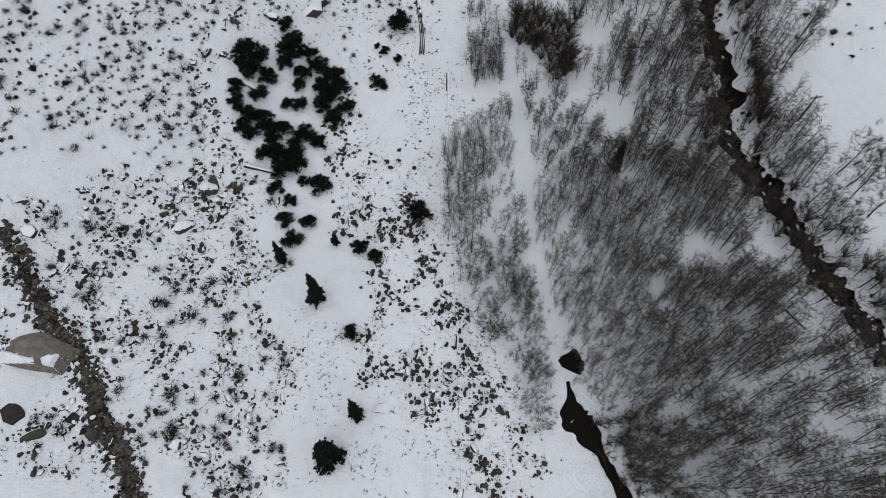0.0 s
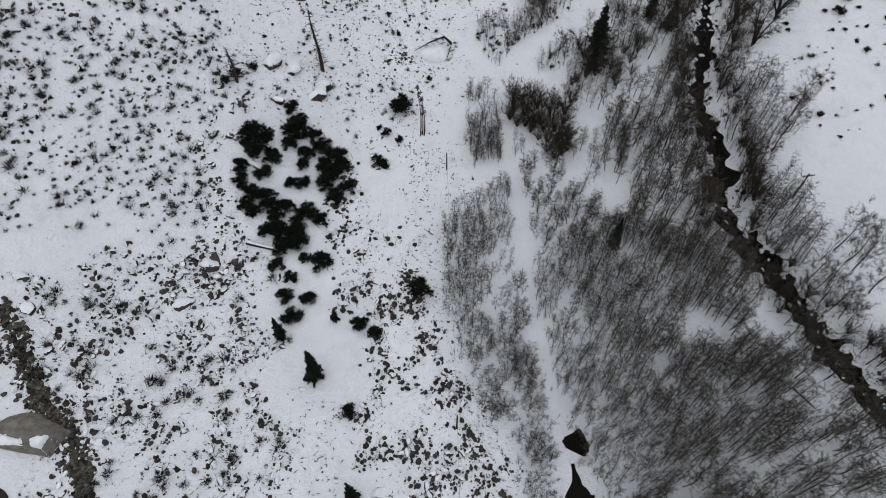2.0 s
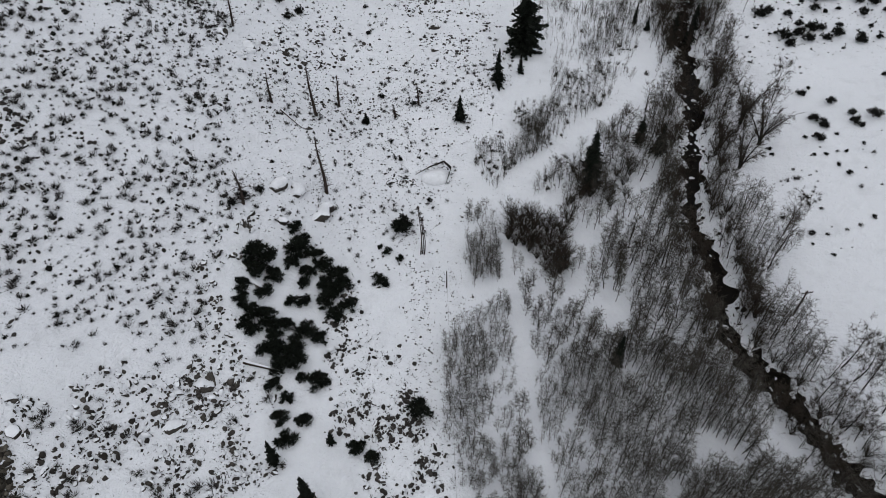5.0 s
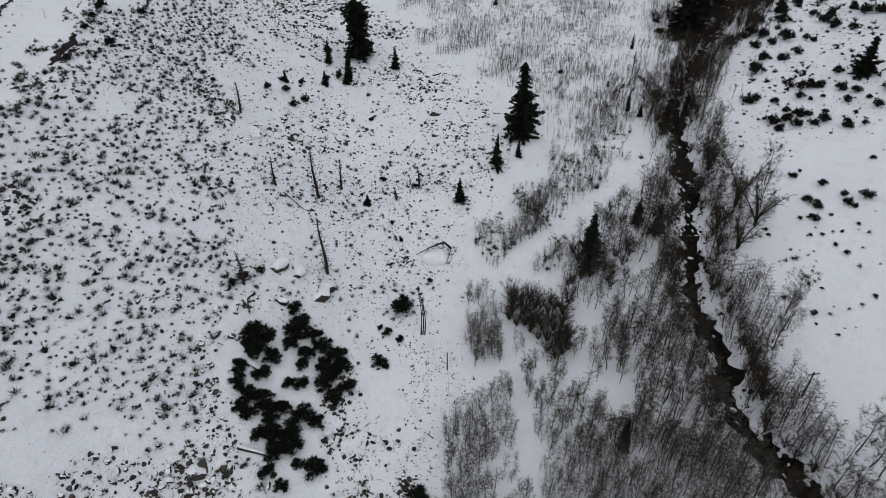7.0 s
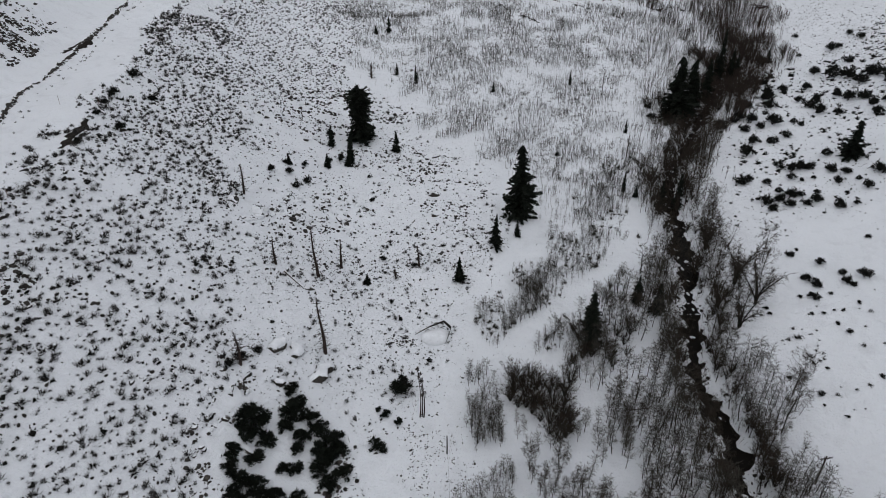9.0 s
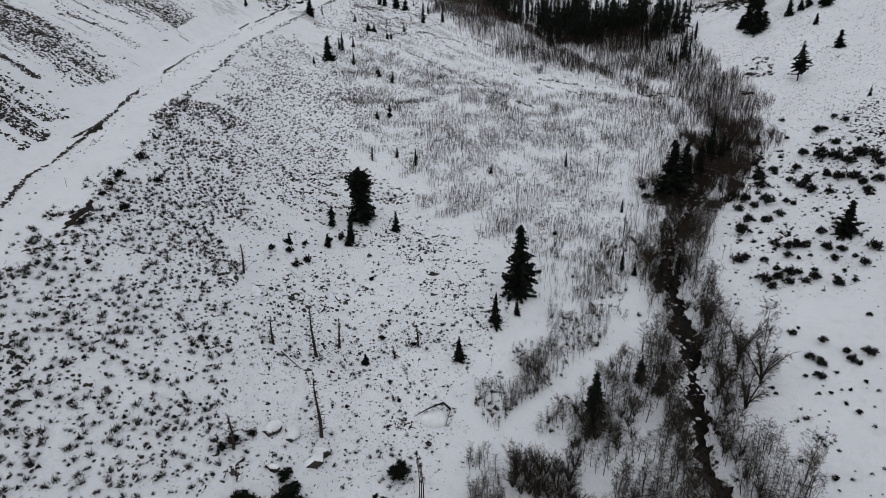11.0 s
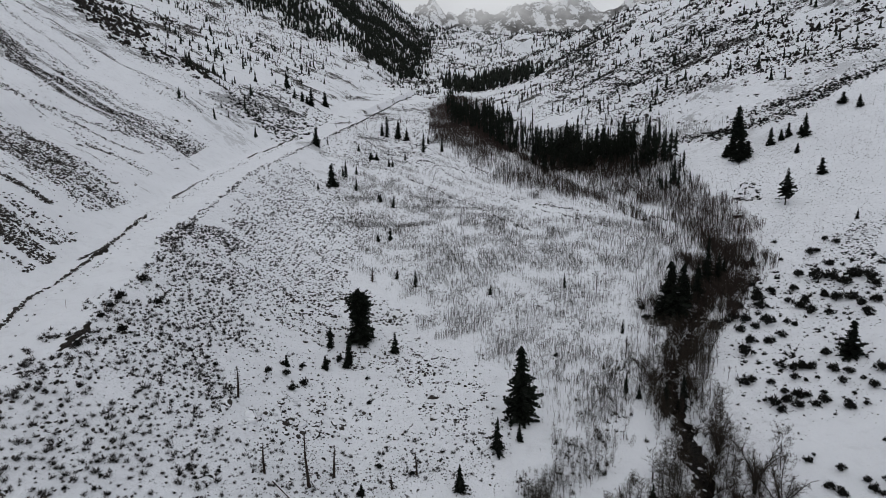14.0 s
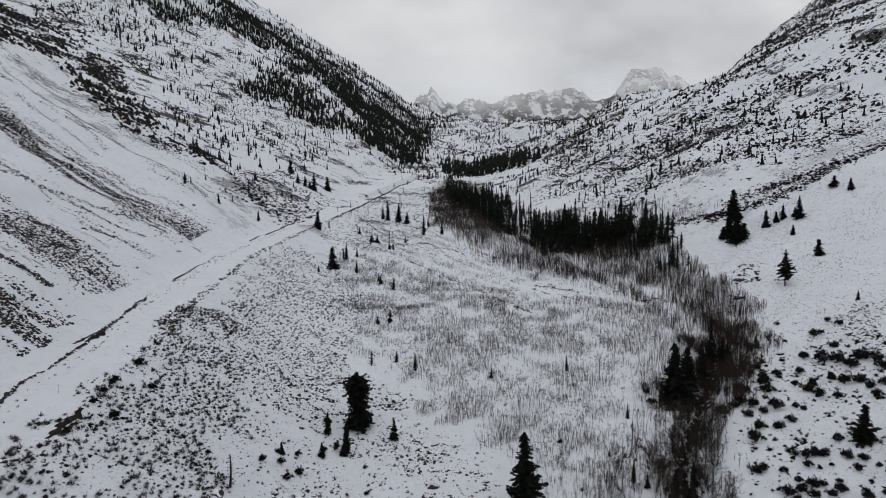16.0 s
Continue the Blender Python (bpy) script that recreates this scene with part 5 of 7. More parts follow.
def clump_builder(seed, stems=18, h=5.0, spread=3.1, twig=M_WILLOW):
    def build():
        rng = np.random.default_rng(seed)
        ob = new("willow_clump")
        s, e, w, stalks = [], [], [], []
        for k in range(stems):
            a, l = 2.4 * k + rng.normal() * 0.4, spread * np.sqrt((k + 0.5) / stems) * rng.uniform(0.8, 1.1)
            out = np.array([np.cos(a), np.sin(a), 0])
            knee = out * l * 0.4 + (0, 0, h * 0.45 * rng.uniform(0.8, 1.1))
            top = out * l + (0, 0, h * np.sqrt(max(0.15, 1 - 0.65 * (l / spread) ** 2)) * rng.uniform(0.85, 1.05))
            stalks.append(limb([out * 0.15 - (0, 0, 0.2), knee, top], (0.06, 0.04, 0.012), 4))
            for _ in range(8):
                v = rng.uniform(0.25, 1.0)
                b = knee * (v * 2) if v < 0.5 else knee + (top - knee) * (2 * v - 1)
                d = out * 0.45 + rng.normal(size=3) * 0.4 + (0, 0, 0.7)
                c = b + d / np.linalg.norm(d) * rng.uniform(0.6, 1.3)
                s.append(b), e.append(c), w.append(0.07)
                for _ in range(5):
                    g = b + (c - b) * rng.uniform(0.1, 1.0)
                    q = d + rng.normal(size=3) * 0.6
                    s.append(g), e.append(g + q / np.linalg.norm(q) * rng.uniform(0.35, 0.9)), w.append(0.062)
        part("stool", stalks[0], M_BARK, ob)
        v, f, m = blades(s, e, np.array(w), 0, rng)
        part("crown", joinshapes([(v, f, m)] + [(a, b, c + 1) for a, b, c in stalks[1:]]), [twig, M_BARK], ob)
        return ob
    return build


WILLOW = Kind([clump_builder(s) for s in range(330, 335)])
rng = np.random.default_rng(400)
GLADES = (GLADE_UP, GLADE_LOW, GLADE_SIDE, GROVE_GAP, GLADE_TRACK, GLADE_HIGH)


def stand_height(x, y):
    """The aspens grow taller towards the creek and down the valley."""
    return np.interp(x - 0.10 * (y - 50), (10, 22, 38, 55), (4.4, 5.8, 7.6, 9.2))


xs, ys = scatter(STAND_MAIN, 125, rng, 0.05, 14, 6, 2.1, GLADES, 0.35, 1.4)
for i, (x, y) in enumerate(zip(xs, ys)):
    k = float(stand_height(x, y)) * rng.uniform(0.75, 1.2) / 12.0
    ASPEN.put(i, place(x, y, rng.uniform(0, 6.28), k), "leafless grey aspen in a dense stand over snow", "aspen tree", "aspen stand")
for strip, count in ((STAND_EDGE, 62), (EDGE_UP, 18)):
    xs, ys = scatter(strip, count, rng, 0.15, 9, 7, 1.4, (), 0.3, 1.3)
    for i, (x, y) in enumerate(zip(xs, ys)):
        SMALL_ASPEN.put(i, place(x, y, rng.uniform(0, 6.28), rng.uniform(0.6, 1.1)), "small leafless aspen at the stand's edge", "aspen tree", "aspen stand edge")
xs, ys = scatter(STAND_TOP, 62, rng, 0.2, 9, 8, 1.8, (GROVE_GAP, GLADE_HIGH), 0.35, 1.4)
for i, (x, y) in enumerate(zip(xs, ys)):
    ASPEN.put(i + 3, place(x, y, rng.uniform(0, 6.28), float(stand_height(x, y)) * rng.uniform(0.7, 1.25) / 12.0), "leafless aspen in an open grove on snow", "aspen tree", "aspen stand")
xs, ys = scatter(STAND_TOP, 38, rng, 0.35, 9, 18, 3.0, (GROVE_GAP, GLADE_HIGH), 0.35, 2.0)
for i, (x, y) in enumerate(zip(xs, ys)):
    COTTONWOOD.put(i, place(x, y, rng.uniform(0, 6.28), rng.uniform(0.42, 0.78)), "bushy leafless tree in a snowy clearing", "cottonwood tree", "creekside trees")
n = 0
for y in np.arange(8, 240, 2.0):
    for side in (-1, 1):
        if rng.random() < (0.12 if side > 0 else 0.6 if y < 120 else 0.3):
            continue
        x = float(creek_x(y)) + side * rng.uniform(3.2, (6.5 if y < 125 else 13.0) if side > 0 else 11)
        k = rng.uniform(0.55, 0.95) if side > 0 else rng.uniform(0.5, 0.9)
        COTTONWOOD.put(n, place(x, y + rng.uniform(-2, 2), rng.uniform(0, 6.28), k), "leafless spreading cottonwood along the creek bank", "cottonwood tree", "creekside trees")
        n += 1
xs, ys = scatter(GROVE, 84, rng, 0.3, 8, 77, 1.3, (GROVE_GAP, TRACK_BED), 0.3, 2.0)
for i, (x, y) in enumerate(zip(xs, ys)):
    if i % 4 == 1:
        COTTONWOOD.put(i, place(x, y, rng.uniform(0, 6.28), rng.uniform(0.4, 0.7)), "small spreading leafless tree in a snowy grove", "cottonwood tree", "creekside trees")
    elif i % 4:
        ASPEN.put(i, place(x, y, rng.uniform(0, 6.28), rng.uniform(0.55, 0.9)), "small leafless aspen in a snowy grove", "aspen tree", "creekside trees")
    else:
        WILLOW.put(i, place(x, y, rng.uniform(0, 6.28), rng.uniform(0.6, 1.0)), "dense reddish-brown leafless willow clump", "willow", "willow clumps")
n = 0
for y in np.arange(4, 235, 1.9):
    for side in (-1, 1):
        if rng.random() < (0.3 if y < 140 else 0.55):
            continue
        x = float(creek_x(y)) + side * rng.uniform(2.8, 7.5)
        WILLOW.put(n, place(x, y + rng.uniform(-1, 1), rng.uniform(0, 6.28), rng.uniform(0.45, 1.1)), "brown leafless alder bush overhanging the creek", "alder bush", "creekside bushes")
        n += 1
BIG_TREES = ((81.6, 168.0), (83.4, 149.8), (78.6, 133.4), (74.3, 156.7), (75.8, 141.7), (86.0, 141.5))
for i, (x, y) in enumerate(BIG_TREES):
    BROADLEAF.put(i, place(x, y, 1.3 * i, (1.1, 1.15, 1.0, 0.8, 0.9)[i % 5]), "broad many-limbed leafless cottonwood on the creek bank", "cottonwood tree", "creekside trees")
for i, (x, y) in enumerate(LONE_TREES):
    COTTONWOOD.put(i, place(x, y, i, 1.05), "leafless multi-limbed tree alone on open snow", "cottonwood tree", "creekside trees")
for poly, count, low, high in ((WILLOWS, 36, 0.75, 1.3), (WILLOW_BROWN, 110, 0.7, 1.3), (STREAM_EAST, 26, 0.35, 0.75), (GROVE_EDGE, 12, 0.6, 1.0)):
    xs, ys = scatter(poly, count, rng, 0, 9, 9, 1.6)
    for i, (x, y) in enumerate(zip(xs, ys)):
        WILLOW.put(i, place(x, y, rng.uniform(0, 6.28), rng.uniform(low, high)), "dense reddish-brown leafless willow clump", "willow", "willow clumps")

# ---- water ----
def ribbon(name, pts, widths, lift, mat, label, ragged=0.5):
    pts, n = np.array(pts, float), 8
    ts = np.arange(len(pts))
    tt = np.linspace(0, len(pts) - 1, (len(pts) - 1) * n + 1)
    px, py, pw = (np.convolve(np.pad(np.interp(tt, ts, q), 4, "edge"), np.ones(9) / 9, "valid") for q in (pts[:, 0], pts[:, 1], np.asarray(widths, float)))
    pw = pw * (1 + 0.9 * value_noise(tt * 0.9, 0 * tt, 5) + 0.7 * ragged * value_noise(tt * 3.1, 0 * tt, 9))
    dx, dy = np.gradient(px), np.gradient(py)
    l = np.hypot(dx, dy)
    nx_, ny_ = -dy / l, dx / l
    rows = []
    for k in (-1, -0.5, 0, 0.5, 1):
        ex = k * pw * (1 + ragged * value_noise(tt * 4.6, 0 * tt + k * 9, 6))
        rows.append(np.stack([px + nx_ * ex, py + ny_ * ex, 0 * px], 1))
    grid = np.stack(rows, 1)
    low = np.min(on_ground(grid[..., 0], grid[..., 1]), axis=1)
    grid[..., 2] = np.maximum.reduce([on_ground(grid[..., 0], grid[..., 1]) + 0.06, (low + lift)[:, None] + 0 * grid[..., 0]])
    m, w = grid.shape[:2]
    ids = np.arange(m * w).reshape(m, w)
    q = np.stack([ids[:-1, :-1], ids[1:, :-1], ids[1:, 1:], ids[:-1, 1:]], -1).reshape(-1, 4)
    return tagged(new(name, mesh_of(name, grid.reshape(-1, 3), q, [mat], True)), label, "water", kind="structure")


cy = np.arange(-40, 300, 6.0)
ribbon("water", np.stack([creek_x(cy) + 2.2 * value_noise(cy / 13, 0 * cy, 99), cy], 1), np.interp(cy, (-40, 60, 120, 250, 420), (2.2, 2.1, 2.1, 1.7, 1.4)), 0.25, M_WATER, "dark shallow creek running between snowy banks", 1.1)
ribbon("gravel_bed", GRAVEL_LINE, (0.15, 0.3, 0.4, 0.3, 0.5, 0.5, 0.4, 0.3, 0.4, 0.4), 0.03, M_EARTH, "bed of brown gravel laid bare by meltwater")
ribbon("water_pool", ((24.1, 37.6), (23.9, 36.2), (23.3, 34.6), (22.7, 33.3)), (0.3, 1.0, 2.1, 1.2), 0.2, M_WATER, "small black pool in the snow", 0.25)
ribbon("water_side", SIDE_STREAM, SIDE_WIDTH, 0.2, M_WATER, "black still side channel cut into the snow")
ribbon("earth_scar", SCAR_OUT, (0.4, 1.4, 1.2, 0.4), 0.03, M_EARTH, "bare brown earth scar at the road edge", 1.3)
ribbon("earth_bank", SCAR_IN, (0.9, 2.4, 2.0, 0.6), 0.03, M_EARTH, "bare brown cut bank beside the road", 1.1)

# ---- what nobody could count ----
rng = np.random.default_rng(500)
M_CRAG = plain("black_crag", (0.030, 0.026, 0.023), (0.010, 0.009, 0.008), 0.3, 0.9, 0.6, 0.5)


def ragged_stone(rng):
    """Two or three angular blocks leaning on each other."""
    lot = []
    for k in range(rng.integers(1, 4)):
        v, f, m = stone(rng, 1, 0.0, 0.7, 6, 0.4)
        a = rng.uniform(0, 6.28)
        c, d = np.cos(a), np.sin(a)
        v = np.stack([v[:, 0] * c - v[:, 1] * d, v[:, 0] * d + v[:, 1] * c, v[:, 2]], 1) * (1.0 if k == 0 else rng.uniform(0.35, 0.7))
        lot.append((v + ((rng.normal() * 0.8, rng.normal() * 0.8, 0) if k else (0, 0, 0)), f, m))
    return joinshapes(lot)


def drifted_stone(rng):
    """A block under a lopsided drift, bare along one flank."""
    v, f, m = stone(rng, 2, 0.0, 0.8, 8, 0.45)
    v = v * (1.1 + 0.5 * rng.random(), 1.0, 1.0)
    p = v[f]
    n = np.cross(p[:, 1] - p[:, 0], p[:, 2] - p[:, 0])
    n /= np.linalg.norm(n, axis=1, keepdims=True) + 1e-9
    a = rng.uniform(0, 6.28)
    return v, f, (n @ np.array([0.85 * np.cos(a), 0.85 * np.sin(a), 0.62]) > -0.02).astype(int)


BLOCKS = [stone(rng, 1, 0.0, 0.7, 6, 0.45) for _ in range(8)]
STONES = [ragged_stone(rng) for _ in range(12)]
DRIFTED = [drifted_stone(rng) for _ in range(10)]
CAPPED = DRIFTED + [stone(rng, 2, 0.30, 0.75) for _ in range(4)]
PEBBLES = []
for _ in range(8):
    corners = np.array([(1, 0, 0), (-1, 0, 0), (0, 1, 0), (0, -1, 0), (0, 0, 1), (0, 0, -1)], float) * (1.1, 0.8, 0.65) + rng.normal(size=(6, 3)) * 0.22
    PEBBLES.append((corners, np.array([(0, 2, 4), (2, 1, 4), (1, 3, 4), (3, 0, 4), (2, 0, 5), (1, 2, 5), (3, 1, 5), (0, 3, 5)]), np.zeros(8, int)))


def sage(rng, twigs=72, core=9):
    """A sagebrush: a darker heart of short sprays and a loose brush of fine grey twigs, fuller on one side."""
    d = rng.normal(size=(twigs, 3))
    d /= np.linalg.norm(d, axis=1, keepdims=True)
    d[:, 2] = np.abs(d[:, 2])
    lop = np.append(rng.normal(size=2) * 0.22, 0.0)
    base = d * rng.uniform(0.12, 0.62, (twigs, 1)) * (0.75, 0.75, 0.6) * (1 + 0.35 * (d @ np.append(rng.normal(size=2), 0)))[:, None]
    tip = base + (d * 0.55 + (0, 0, 0.6) + lop + rng.normal(size=(twigs, 3)) * 0.35) * rng.uniform(0.18, 0.46, (twigs, 1))
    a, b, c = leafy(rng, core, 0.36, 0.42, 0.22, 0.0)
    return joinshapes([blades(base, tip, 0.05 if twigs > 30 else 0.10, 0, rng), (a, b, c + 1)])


TUFTS = [sage(rng) for _ in range(10)]
FAR_TUFTS = [sage(rng, 22, 4) for _ in range(8)]
THIN = [tuft(rng, 8, 0.9, 1.0, 0.11) for _ in range(6)]
LUMPS = []
for _ in range(10):
    corners = np.array([(1, 0, 0), (-1, 0, 0), (0, 1, 0), (0, -1, 0), (0, 0, 1.2), (0, 0, -0.4)], float) * 0.9 + rng.normal(size=(6, 3)) * 0.28
    LUMPS.append((corners, np.array([(0, 2, 4), (2, 1, 4), (1, 3, 4), (3, 0, 4), (2, 0, 5), (1, 2, 5), (3, 1, 5), (0, 3, 5)]), np.zeros(8, int)))
FAR_MOUNDS = [joinshapes([leafy(rng, 9, 0.9, 0.75, 0.42, 0.0), (0.62 * LUMPS[k][0] * (1, 1, 0.7), LUMPS[k][1], LUMPS[k][2])]) for k in range(6)]
MOUNDS = [joinshapes([leafy(rng, 26, 0.9, 0.75, 0.26, 0.0), (0.62 * LUMPS[k][0] * (1, 1, 0.7), LUMPS[k][1], LUMPS[k][2])]) for k in range(6)]


ROAD_BED = [(float(road_x(y)) + 10, y) for y in range(500, 1500, 40)] + [(float(road_x(y)) - 16, y) for y in range(1480, 480, -40)]


def heavy_tail(n, lo, hi, power=2.2):
    return lo + (hi - lo) * rng.random(n) ** power


STONE_MESHES = {}


def single_stones(xs, ys, sizes, rock, tall, group):
    """The largest stones, each a thing of its own; alike ones share a mesh."""
    for i, (x, y, r) in enumerate(zip(xs, ys, sizes)):
        bare = i % 3 > 0
        lot = BLOCKS if bare else DRIFTED
        key = (bare, i % len(lot), rock.name)
        if key not in STONE_MESHES:
            STONE_MESHES[key] = mesh_from("stone", lot[key[1]], [rock, M_SNOWCAP])
        ob = new("stone", STONE_MESHES[key])
        ob.matrix_basis = place(float(x), float(y), 2.4 * i, float(r), float(r) * tall, 0.1 * float(r))
        shade = "dark" if rock is M_ROCK else "grey"
        tagged(ob, f"{shade} angular stone lying bare on the snow" if bare else f"{shade} stone half hidden under drifted snow", "stone", group)


def stones(name, poly, count, lo, hi, clump, scale, label, seed=5, capped=0.35, power=2.6, rock=M_ROCK, tall=1.0, protos=None, single=0):
    xs, ys = scatter(poly, count, rng, clump, scale, seed)
    sz = heavy_tail(len(xs), lo, hi, power)
    if single:
        order = np.argsort(-sz)
        big, order = order[:single], order[single:]
        single_stones(xs[big], ys[big], sz[big], rock, tall, label)
        xs, ys, sz = xs[order], ys[order], sz[order]
    k = (rng.random(len(xs)) < capped) & (sz > 0.3)
    if (~k).any():
        tagged(strew(name, protos or STONES, xs[~k], ys[~k], sz[~k], [rock, M_SNOWCAP], rng, 0.1, 0.0, sz[~k] * tall), label, "stones", kind="stuff")
    if k.any():
        tagged(strew(name, CAPPED, xs[k], ys[k], sz[k], [rock, M_SNOWCAP], rng, 0.15, 0.0, sz[k] * tall), label + ", snow on top", "stones", kind="stuff")


gl = np.array(GRAVEL_LINE)
gt = rng.uniform(0, len(gl) - 1, 2700)
gs = rng.normal(size=2700) * (0.95 + 0.9 * np.clip(value_noise(gt * 2.3, 0 * gt, 57), -0.5, 1))
gxs, gys = np.interp(gt, np.arange(len(gl)), gl[:, 0]) + gs * 0.9 + rng.normal(size=2700) * 0.5, np.interp(gt, np.arange(len(gl)), gl[:, 1]) + gs * 0.6
tagged(strew("gravel", BLOCKS, gxs, gys, heavy_tail(2700, 0.14, 0.8, 2.4), [M_GRAVEL, M_SNOWCAP], rng, 0.05), "brown gravel and cobbles washed bare of snow", "stones", kind="stuff")
stones("talus", FAN, 2300, 0.09, 0.78, 0.50, 4, "scattered grey talus stones", 11, 0.55, 1.9, M_TALUS, 1.5, None, 150)
stones("talus", FIELD, 1450, 0.12, 0.78, 0.50, 4, "dark angular stones strewn over snow", 12, 0.12, 1.6, M_ROCK, 1.4, None, 140)
stones("talus", BENCH, 1600, 0.10, 0.62, 0.58, 7, "dark stones showing through thin snow", 13, 0.2, 2.2, protos=BLOCKS)
stones("talus", BENCH_LOW, 500, 0.12, 0.5, 0.55, 7, "a few stones in deep snow", 14, 0.1, protos=BLOCKS)
stones("talus", SLOPE, 1500, 0.15, 0.8, 0.55, 7, "stones on the embankment below the road", 15, 0.25, protos=BLOCKS)
stones("talus", SLOPE_UP, 900, 0.2, 0.9, 0.5, 12, "stones on the embankment below the road", 16, 0.1, protos=PEBBLES)
stones("talus", BENCH_GAP, 420, 0.12, 0.7, 0.5, 6, "dark stones showing through thin snow", 19, 0.1, 2.2)
stones("talus", SPECKS, 380, 0.10, 0.40, 0.45, 5, "small dark stones peppering the snow", 18, 0.0)
TALUS_HIGH = [(-70.2, 221.9), (-64.9, 274.8), (-46.5, 282.5), (-23.0, 275.2), (-14.9, 260.2), (-33.0, 249.2), (-49.2, 236.2), (-64.4, 221.5)]
TALUS_MID = [(-57.2, 162.9), (-51.0, 183.2), (-27.9, 198.0), (-19.1, 185.1), (-38.1, 167.6), (-53.5, 153.9)]
TALUS_SIDE = [(-7.1, 190.1), (1.5, 193.2), (9.1, 188.7), (7.9, 182.1), (-2.2, 181.8)]
TALUS_BANK = [(-91.6, 113.4), (-88.1, 114.4), (-81.1, 101.7), (-79.7, 94.8), (-83.4, 92.6)]
TALUS_LOW = [(-18.4, 133.5), (-12.5, 133.4), (-7.2, 130.6), (-9.3, 127.3), (-15.2, 129.1)]
BENCH_EDGE = [(-31.8, 236.4), (-9.2, 229.9), (7.8, 209.1), (15.0, 193.6), (11.0, 190.3), (-4.4, 206.6), (-26.0, 221.6), (-38.7, 221.7)]
CLUSTER = [(-54.1, 66.1), (-47.8, 110.1), (-44.1, 108.9), (-43.0, 101.5), (-46.8, 94.9), (-43.9, 76.4), (-39.2, 70.3), (-41.2, 66.8), (-46.0, 59.6), (-51.7, 56.6), (-54.3, 60.4)]
for poly_, count_, lo_, hi_, cap_ in ((TALUS_HIGH, 620, 0.2, 1.2, 0.4), (TALUS_MID, 230, 0.25, 1.4, 0.85), (TALUS_SIDE, 90, 0.2, 0.8, 0.2), (TALUS_BANK, 110, 0.2, 0.9, 0.1),
                                      (TALUS_LOW, 90, 0.12, 0.5, 0.2), (BENCH_EDGE, 240, 0.2, 1.0, 0.3), (CLUSTER, 300, 0.2, 1.05, 0.55)):
    stones("talus", poly_, count_, lo_, hi_, 0.35, 5, "band of dark broken stones half under snow", 20, cap_, 1.7, M_TALUS if poly_ is CLUSTER else M_ROCK)
brush_late = [(FAN, 60, 1.2, 2.6), (OPEN_R, 40, 0.4, 1.7)]
stones("talus", HILL_R, 420, 0.15, 0.55, 0.55, 10, "stones on the open hillside", 17, 0.2, protos=BLOCKS)


def brush(name, poly, count, lo, hi, mat, label, clump=0.4, scale=10, seed=21, protos=None, tall=1.0, gap=0.0, holes=(), grain=None):
    xs, ys = scatter(poly, count, rng, clump, scale, seed, gap, holes, 1.0, 0.0, grain)
    sz = heavy_tail(len(xs), lo, hi, 1.7) * (1.0 if protos else 1.2)
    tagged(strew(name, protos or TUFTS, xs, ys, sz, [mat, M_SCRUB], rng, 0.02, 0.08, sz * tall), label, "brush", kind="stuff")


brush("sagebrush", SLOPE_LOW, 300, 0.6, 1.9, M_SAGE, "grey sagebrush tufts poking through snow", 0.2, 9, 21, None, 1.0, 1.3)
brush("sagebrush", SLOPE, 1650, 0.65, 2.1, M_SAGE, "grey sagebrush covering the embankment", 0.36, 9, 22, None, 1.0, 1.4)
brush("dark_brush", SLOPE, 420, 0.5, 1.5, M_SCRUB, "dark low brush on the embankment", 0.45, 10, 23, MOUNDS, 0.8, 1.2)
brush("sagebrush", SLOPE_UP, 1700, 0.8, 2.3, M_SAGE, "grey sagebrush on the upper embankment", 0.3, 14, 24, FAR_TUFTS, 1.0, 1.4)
brush("dark_brush", SLOPE_UP, 1300, 0.35, 1.0, M_SAGE, "dark low brush on the upper embankment", 0.32, 12, 76, MOUNDS, 0.9)
brush("sagebrush", FAN, 150, 0.4, 1.7, M_TWIG, "thin bare twigs among stones", 0.5, 9, 25)
brush("sagebrush", BENCH_LOW, 480, 0.3, 1.3, M_SAGE, "sparse sagebrush tips in deep snow", 0.35, 9, 26)
brush("sagebrush", BENCH_GAP, 200, 0.4, 1.5, M_SAGE, "sparse sagebrush between stones", 0.35, 9, 68)
brush("sagebrush", BENCH, 420, 0.4, 1.4, M_SAGE, "sparse sagebrush between stones", 0.4, 9, 27)
for poly_, count_, lo_, hi_ in brush_late:
    brush("bare_brush", poly_, count_, lo_, hi_, M_SAGE, "dark spidery leafless bush in the snow", 0.4, 9, 38)
brush("bare_brush", PALE_BRUSH, 220, 0.5, 1.5, M_TWIG, "pale leafless brush in snow", 0.45, 8, 28, None, 1.5, 0.0, (TRACK_BED,))
brush("sagebrush", HILL_R, 420, 0.3, 1.3, M_SCRUB, "low brush on the open hillside", 0.45, 10, 29, MOUNDS, 0.9)
brush("sagebrush", HILL_UP, 1700, 0.25, 0.95, M_SAGE, "low brush dotting the upper hillside", 0.38, 24, 30, FAR_TUFTS, 0.9)
brush("sagebrush", HILL_DOTS, 2900, 0.3, 1.05, M_SCRUB, "small dark bushes dotting the open hillside", 0.30, 30, 72, FAR_TUFTS, 0.9)
brush("dark_brush", SCRUB_L, 260, 1.2, 3.2, M_SCRUB, "dark scrub at the foot of the mountain", 0.35, 20, 31, MOUNDS, 0.9)

